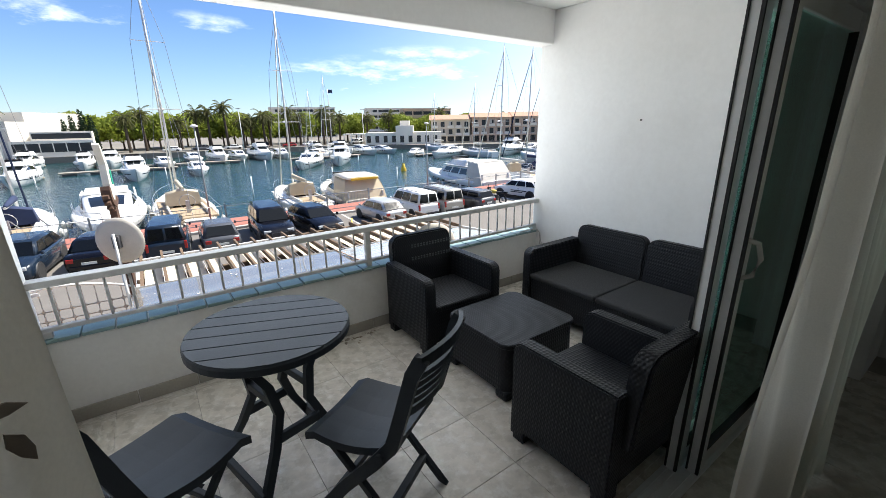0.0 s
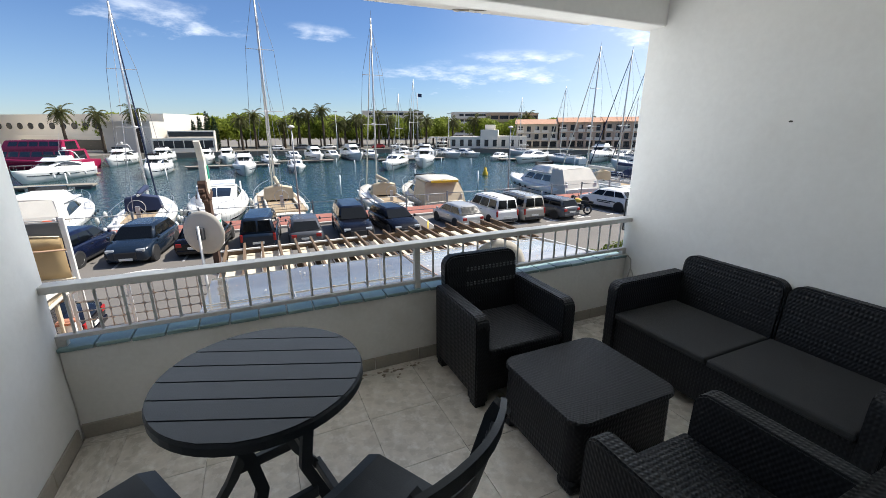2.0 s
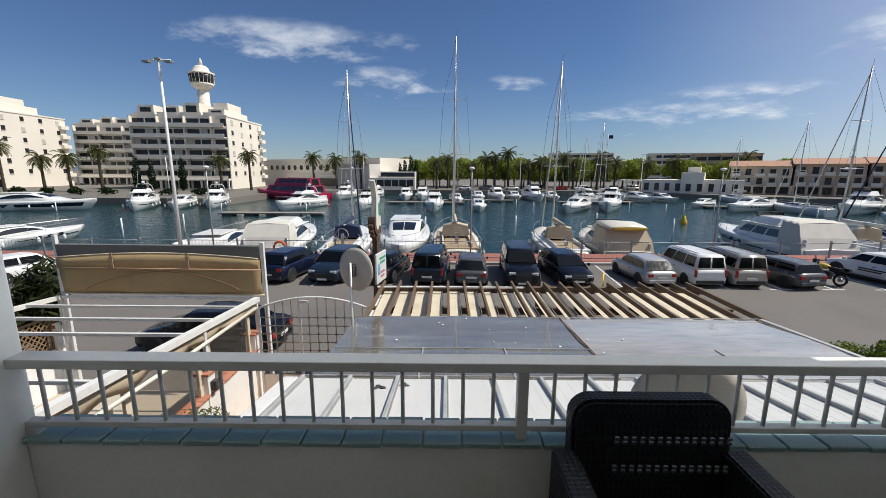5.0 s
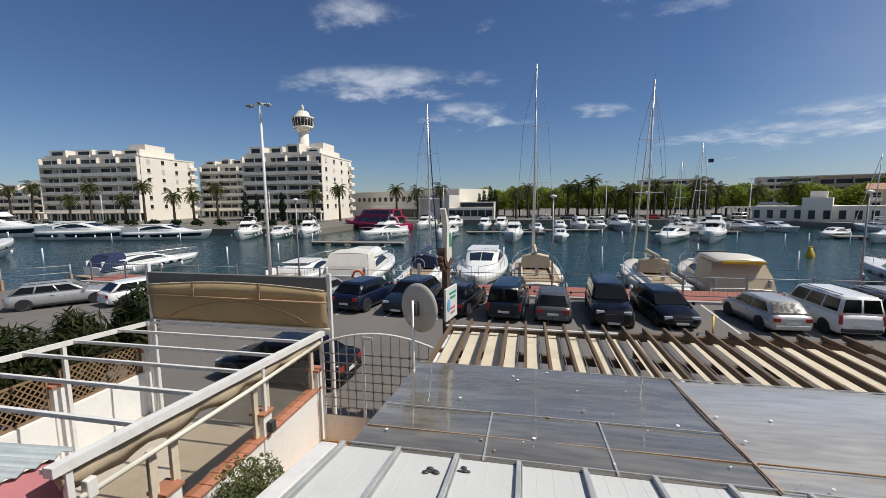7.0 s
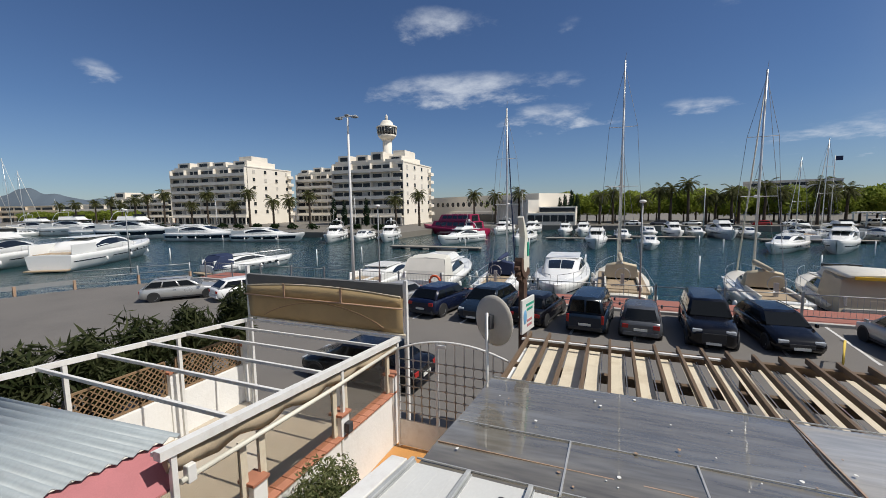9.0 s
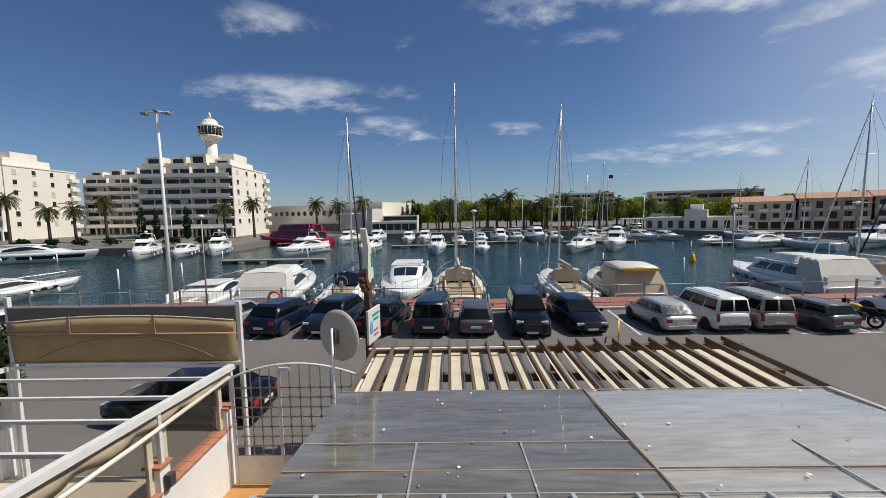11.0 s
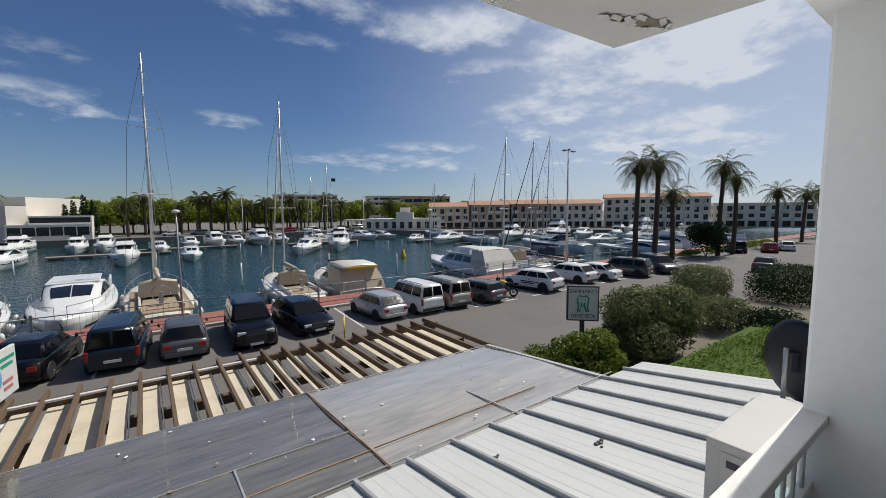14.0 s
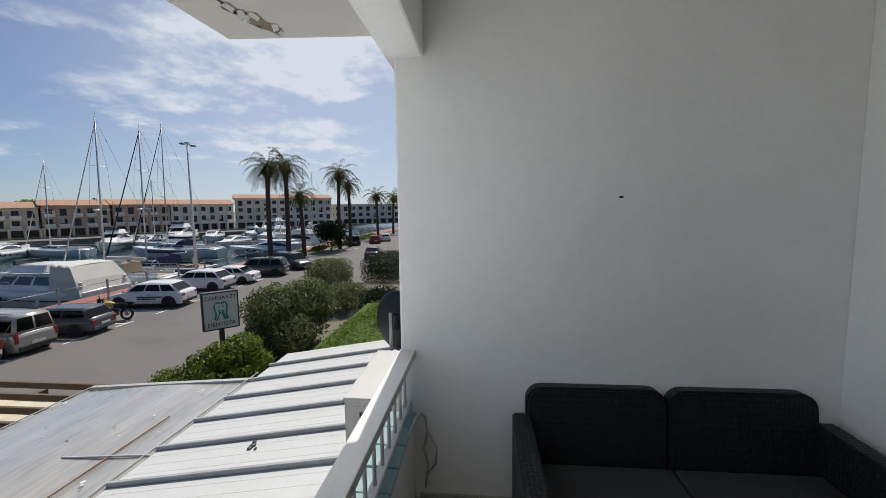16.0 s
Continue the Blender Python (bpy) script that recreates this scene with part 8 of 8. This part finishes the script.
DEAD = leaf_cloud("dead_fronds", M_DRYPALM, [(0, 0, -0.5, 0.45, 0.45, 0.55)], 160, 0.22, 5, 0.6, 2.0)
for k, (x, y, h, s) in enumerate(((38.0, 21.4, 9.2, 0.86), (40.0, 20.7, 9.5, 0.88), (44.9, 21.3, 6.9, 0.78), (53.1, 20.2, 9.8, 0.9), (56.1, 19.8, 8.6, 0.8), (70, 19.5, 7.5, 0.9), (84, 20, 7.5, 0.9), (98, 21, 8, 0.9))):
    palm(x, y, h, k, s, 0.25 * (-1) ** k)
rnd = random.Random(21)
far_palms = [(18.2, 112, 9.6), (14.6, 112, 8.6), (12.3, 113, 8.3), (9, 118, 6.5), (24, 114, 6.6), (29, 116, 7.4), (33, 113, 8.6), (36.5, 115, 7.4), (42, 112, 8.6), (45, 115, 7.0), (49, 118, 7.6), (55, 112, 7.2), (2, 116, 8.2),
             (-1, 112, 7.2), (61, 110, 7.6), (66, 112, 7.2), (-21, 110, 8.4), (-28, 112, 8.0), (-34, 112, 8.4), (-46, 101, 8.6), (-52, 99, 7.5), (-75, 92, 9.0), (-82, 92, 7.6), (-86, 90, 7.4), (-95, 90, 10.0), (-101, 90, 6.8),
             (-112, 90, 10.0), (-122, 92, 7.0), (-135, 92, 10.5), (-148, 95, 10.0), (-160, 98, 9.4), (-168, 98, 8.0), (-178, 100, 9.4), (-192, 102, 9.0), (-208, 103, 8.5), (-222, 104, 8.5), (22, 113, 6.4), (27, 113, 7.8), (75, 104, 8.4), (90, 92, 7.0)]
for k, (x, y, h) in enumerate(far_palms):
    palm(x, y, h, k, 1.05, 0.3 * rnd.uniform(-1, 1), True, "tall promenade palm across the harbour")

TREES = [leaf_cloud("foliage", M_PLANE, lumps(3.3, 3.3, 2.4, 9, s), 1800, 0.30, s) for s in (1, 2, 3)]


def tree(x, y, k, s=1.0, label="spring-green plane tree across the harbour"):
    t = thing("tree", label, "tree", "far promenade trees", pose(x, y, G, 0, 0, 70 * k))
    trunk("trunk", 2.6 * s, 0.22, 0.16, t, 0.1, M_TWIG)
    for a in range(3):
        tubepart("limb", [(0, 0, 2.2 * s), (1.2 * math.cos(a * 2.1), 1.2 * math.sin(a * 2.1), 3.6 * s)], 0.10, M_TWIG, t, n=5, r_end=0.04)
    piece("crown", TREES[k % 3], t, (0, 0, 0.9 * s), (s, s, s))


for k in range(46):
    tree(-30 + 2.75 * k + rnd.uniform(-1, 1), 122 + 14 * rnd.random() + (0 if k < 34 else -14), k, rnd.uniform(1.2, 1.6))
for k in range(10):
    tree(-175 - 9 * k, 106, k, 1.0)

CYP = leaf_cloud("foliage", M_CYPRESS, [(0, 0, 1.5, 0.9, 0.9, 1.6), (0, 0, 3.6, 0.85, 0.85, 2.2), (0, 0, 5.8, 0.5, 0.5, 1.7)], 1100, 0.22, 8)
for k, (x, y, s) in enumerate(((-9.6, 113, 1.0), (-8.0, 113.5, 1.15), (-6.6, 113, 1.0), (-11, 114, 0.9), (-70, 96, 1.05), (-66.5, 96, 0.95), (-60, 97, 1.0))):
    t = thing("cypress", "dark narrow cypress on the promenade", "tree", "cypresses", pose(x, y, G))
    trunk("trunk", 1.0, 0.14, 0.12, t, 0, M_TWIG)
    piece("crown", CYP, t, (0, 0, 0.3), (s, s, s))


def shrub(name, label, x, y, z, r, mat, n, size, seed, cat="shrub", long=1.0, lump=9, stems=5, group="garden shrubs", clipped=False):
    t = thing(name, label, cat, group, pose(x, y, z))
    rnd = random.Random(seed)
    for k in range(stems):
        a = 2 * math.pi * k / stems
        tubepart("stem", [(0, 0, 0), (0.5 * r[0] * math.cos(a), 0.5 * r[1] * math.sin(a), r[2] * 1.2)], 0.035, M_TWIG, t, n=5, r_end=0.012)
    ob = piece("foliage", leaf_cloud("foliage", mat, [(0, 0, r[2], *r)] if clipped else lumps(*r, lump, seed), n, size, seed, 0.55, long, clipped), t)
    return t


# garden beyond the roofs, with the sign
struct_box("garden_bed", (7.4, 60, 1.0, 9.6, G - 0.3, G + 0.25), M_SEABED, "planted garden bed beside the house", "ground")
struct_box("garden_lawn", (9.2, 20, 3.4, 6.6, G + 0.2, -2.42), M_LAWN, "raised bright green lawn", "lawn")
lawn = leaf_cloud("grass", M_LAWN, [(14.6, 5.0, -2.42, 5.4, 1.6, 0.08)], 14000, 0.03, 31, 0.8, 1.8)
tagged(new("grass", lawn), "bright green grass on the raised lawn", "grass", kind="stuff")
for k, (x, y, r, n) in enumerate(((9.4, 9.0, (0.95, 0.75, 0.62), 2600), (10.4, 9.1, (0.9, 0.7, 0.62), 2400), (8.6, 8.4, (0.8, 0.8, 0.55), 1800))):
    shrub("hedge_shrub", "clipped bright green shrub edging the garden", x, y, -3.35, r, M_HEDGE, n * 2, 0.036, 40 + k)
shrub("laurel_bush", "glossy bright green bush below the sign", 11.2, 8.0, -3.15, (1.0, 0.95, 0.75), M_HEDGE, 6500, 0.052, 50, long=1.3)
shrub("flowering_bush", "large grey-green bush with pale tips", 15.2, 8.3, -3.75, (2.0, 1.6, 1.35), M_SHRUB, 17000, 0.045, 51, long=2.8, lump=18)
shrub("round_bush", "rounded bright green bush at the lawn's edge", 15.6, 4.9, -2.9, (0.9, 0.9, 0.75), M_HEDGE, 6000, 0.04, 52)
shrub("tall_hedge", "tall clipped grey-green hedge", 26.6, 11.4, G, (1.5, 1.2, 1.0), M_SHRUB, 12000, 0.055, 53, clipped=True)
shrub("tall_hedge", "tall dark clipped hedge", 31.0, 8.4, G, (3.0, 1.7, 0.95), M_DKLEAF, 16000, 0.055, 54, clipped=True)
shrub("dark_bush", "dark green bush among the garden shrubs", 19.5, 6.2, -3.5, (1.3, 1.1, 0.8), M_DKLEAF, 5500, 0.05, 55)
shrub("dark_bush", "pale flowering bush by the hedge", 20.8, 8.2, -3.6, (1.5, 1.2, 0.85), M_SHRUB, 6500, 0.05, 56)
shrub("dark_tree", "dark rounded tree beside the palms", 51.0, 20.6, G, (2.4, 2.2, 2.0), M_DKLEAF, 5200, 0.13, 57, cat="tree", lump=12)
shrub("flower_patch", "patch of yellow flowers at the roof edge", 12.0, 5.0, -2.5, (0.9, 0.5, 0.12), M_FLOWER, 700, 0.035, 58, cat="flowers", stems=2)
for k in range(6):
    shrub("low_hedge", "low green planting along the quay", 44 + 6 * k, 21.6, G, (3.0, 0.7, 0.4), M_HEDGE, 1100, 0.1, 60 + k, stems=2)
for k, (x, y, z, r) in enumerate(((-7.5, 4.6, -3.2, (0.75, 0.7, 1.15)), (-7.3, 5.7, -3.2, (0.7, 0.7, 1.2)), (-7.5, 6.8, -3.2, (0.75, 0.7, 1.25)), (-7.3, 7.9, -3.2, (0.7, 0.7, 1.2)), (-7.0, 9.1, -3.2, (0.6, 0.5, 1.25)), (-8.4, 3.4, -3.3, (0.9, 0.8, 1.0)))):
    shrub("oleander", "tall oleander with long narrow leaves behind the lattice", x - 0.8, y + 0.75, z, r, M_OLE, 1900, 0.052, 70 + k, long=3.2, lump=16, stems=9, group="oleanders")
shrub("potted_olive", "small dark bush growing beside the white wall", -1.98, 6.1, -3.6, (0.46, 0.70, 0.78), M_SHRUB, 4600, 0.026, 80, long=1.5, lump=10, stems=6)
for k in range(14):
    x = -118 + 6 * k
    if x < -40:
        shrub("promenade_bush", "rounded bush on the far promenade", x, 80, G, (1.6, 1.2, 0.8), M_DKLEAF, 260, 0.28, 90 + k, stems=2, group="far bushes")
for k, (x, y, h) in enumerate(((44.5, 113, 14.5), (20, 104, 9), (-19, 104, 9), (50, 104, 9), (-52, 80, 8), (-96, 80, 8))):
    fl = thing("flag_pole" if k == 0 else "promenade_lamp", "tall flagpole with a blue flag" if k == 0 else "slim promenade lamp across the harbour", "flagpole" if k == 0 else "street lamp", at=pose(x, y, G))
    tubepart("pole", [(0, 0, 0), (0, 0, h)], 0.12, M_WPAINT, fl, n=6, r_end=0.06)
    if k == 0:
        boxpart("flag", (0.1, 1.3, -0.02, 0.02, h - 1.0, h - 0.1), M_BLUEC, fl)
    else:
        boxpart("lamp_head", (-0.5, 0.5, -0.1, 0.1, h - 0.05, h + 0.1), M_GALV, fl, bev=0.03)
for k in range(8):
    car(("hatch", "suv", "sedan", "van")[k % 4], (P_WHITE, P_GREY, P_SILVER, P_BLACK, P_RED)[k % 5], "small car parked on the far promenade", 6 + 6.3 * k + rnd.uniform(-0.5, 0.5), 109.5, 80 + 10 * (k % 3))

# ---- floor tiles, last ----
bm = bmesh.new()
bm_box(bm, 0.001, 0.397, 0.001, 0.397, -0.01, 0.0, bev=0.001, seg=1)
TILE = mesh_of("tile", bm, M_TILE)
floor_ob = bpy.data.objects["floor"]
for j in range(12):
    y = 1.623 - 0.398 * (j - 1)
    for i in range(11):
        x = -0.08 + 0.398 * i
        if y > -0.1 and (x < 0 or x > WX1 - 0.05):
            continue
        deep = min(0.398, PY - 0.013 - y)
        wide = min(0.398, WX1 - 0.013 - x) if y > -0.1 else 0.398
        piece("tile", TILE, floor_ob, (x, y, 0.0), (wide / 0.398, deep / 0.398, 1))
    if y > -0.1:
        piece("tile", TILE, floor_ob, (WX0 + 0.013, y, 0.0), ((0.318 - WX0 - 0.013) / 0.398, min(0.398, PY - 0.013 - y) / 0.398, 1))
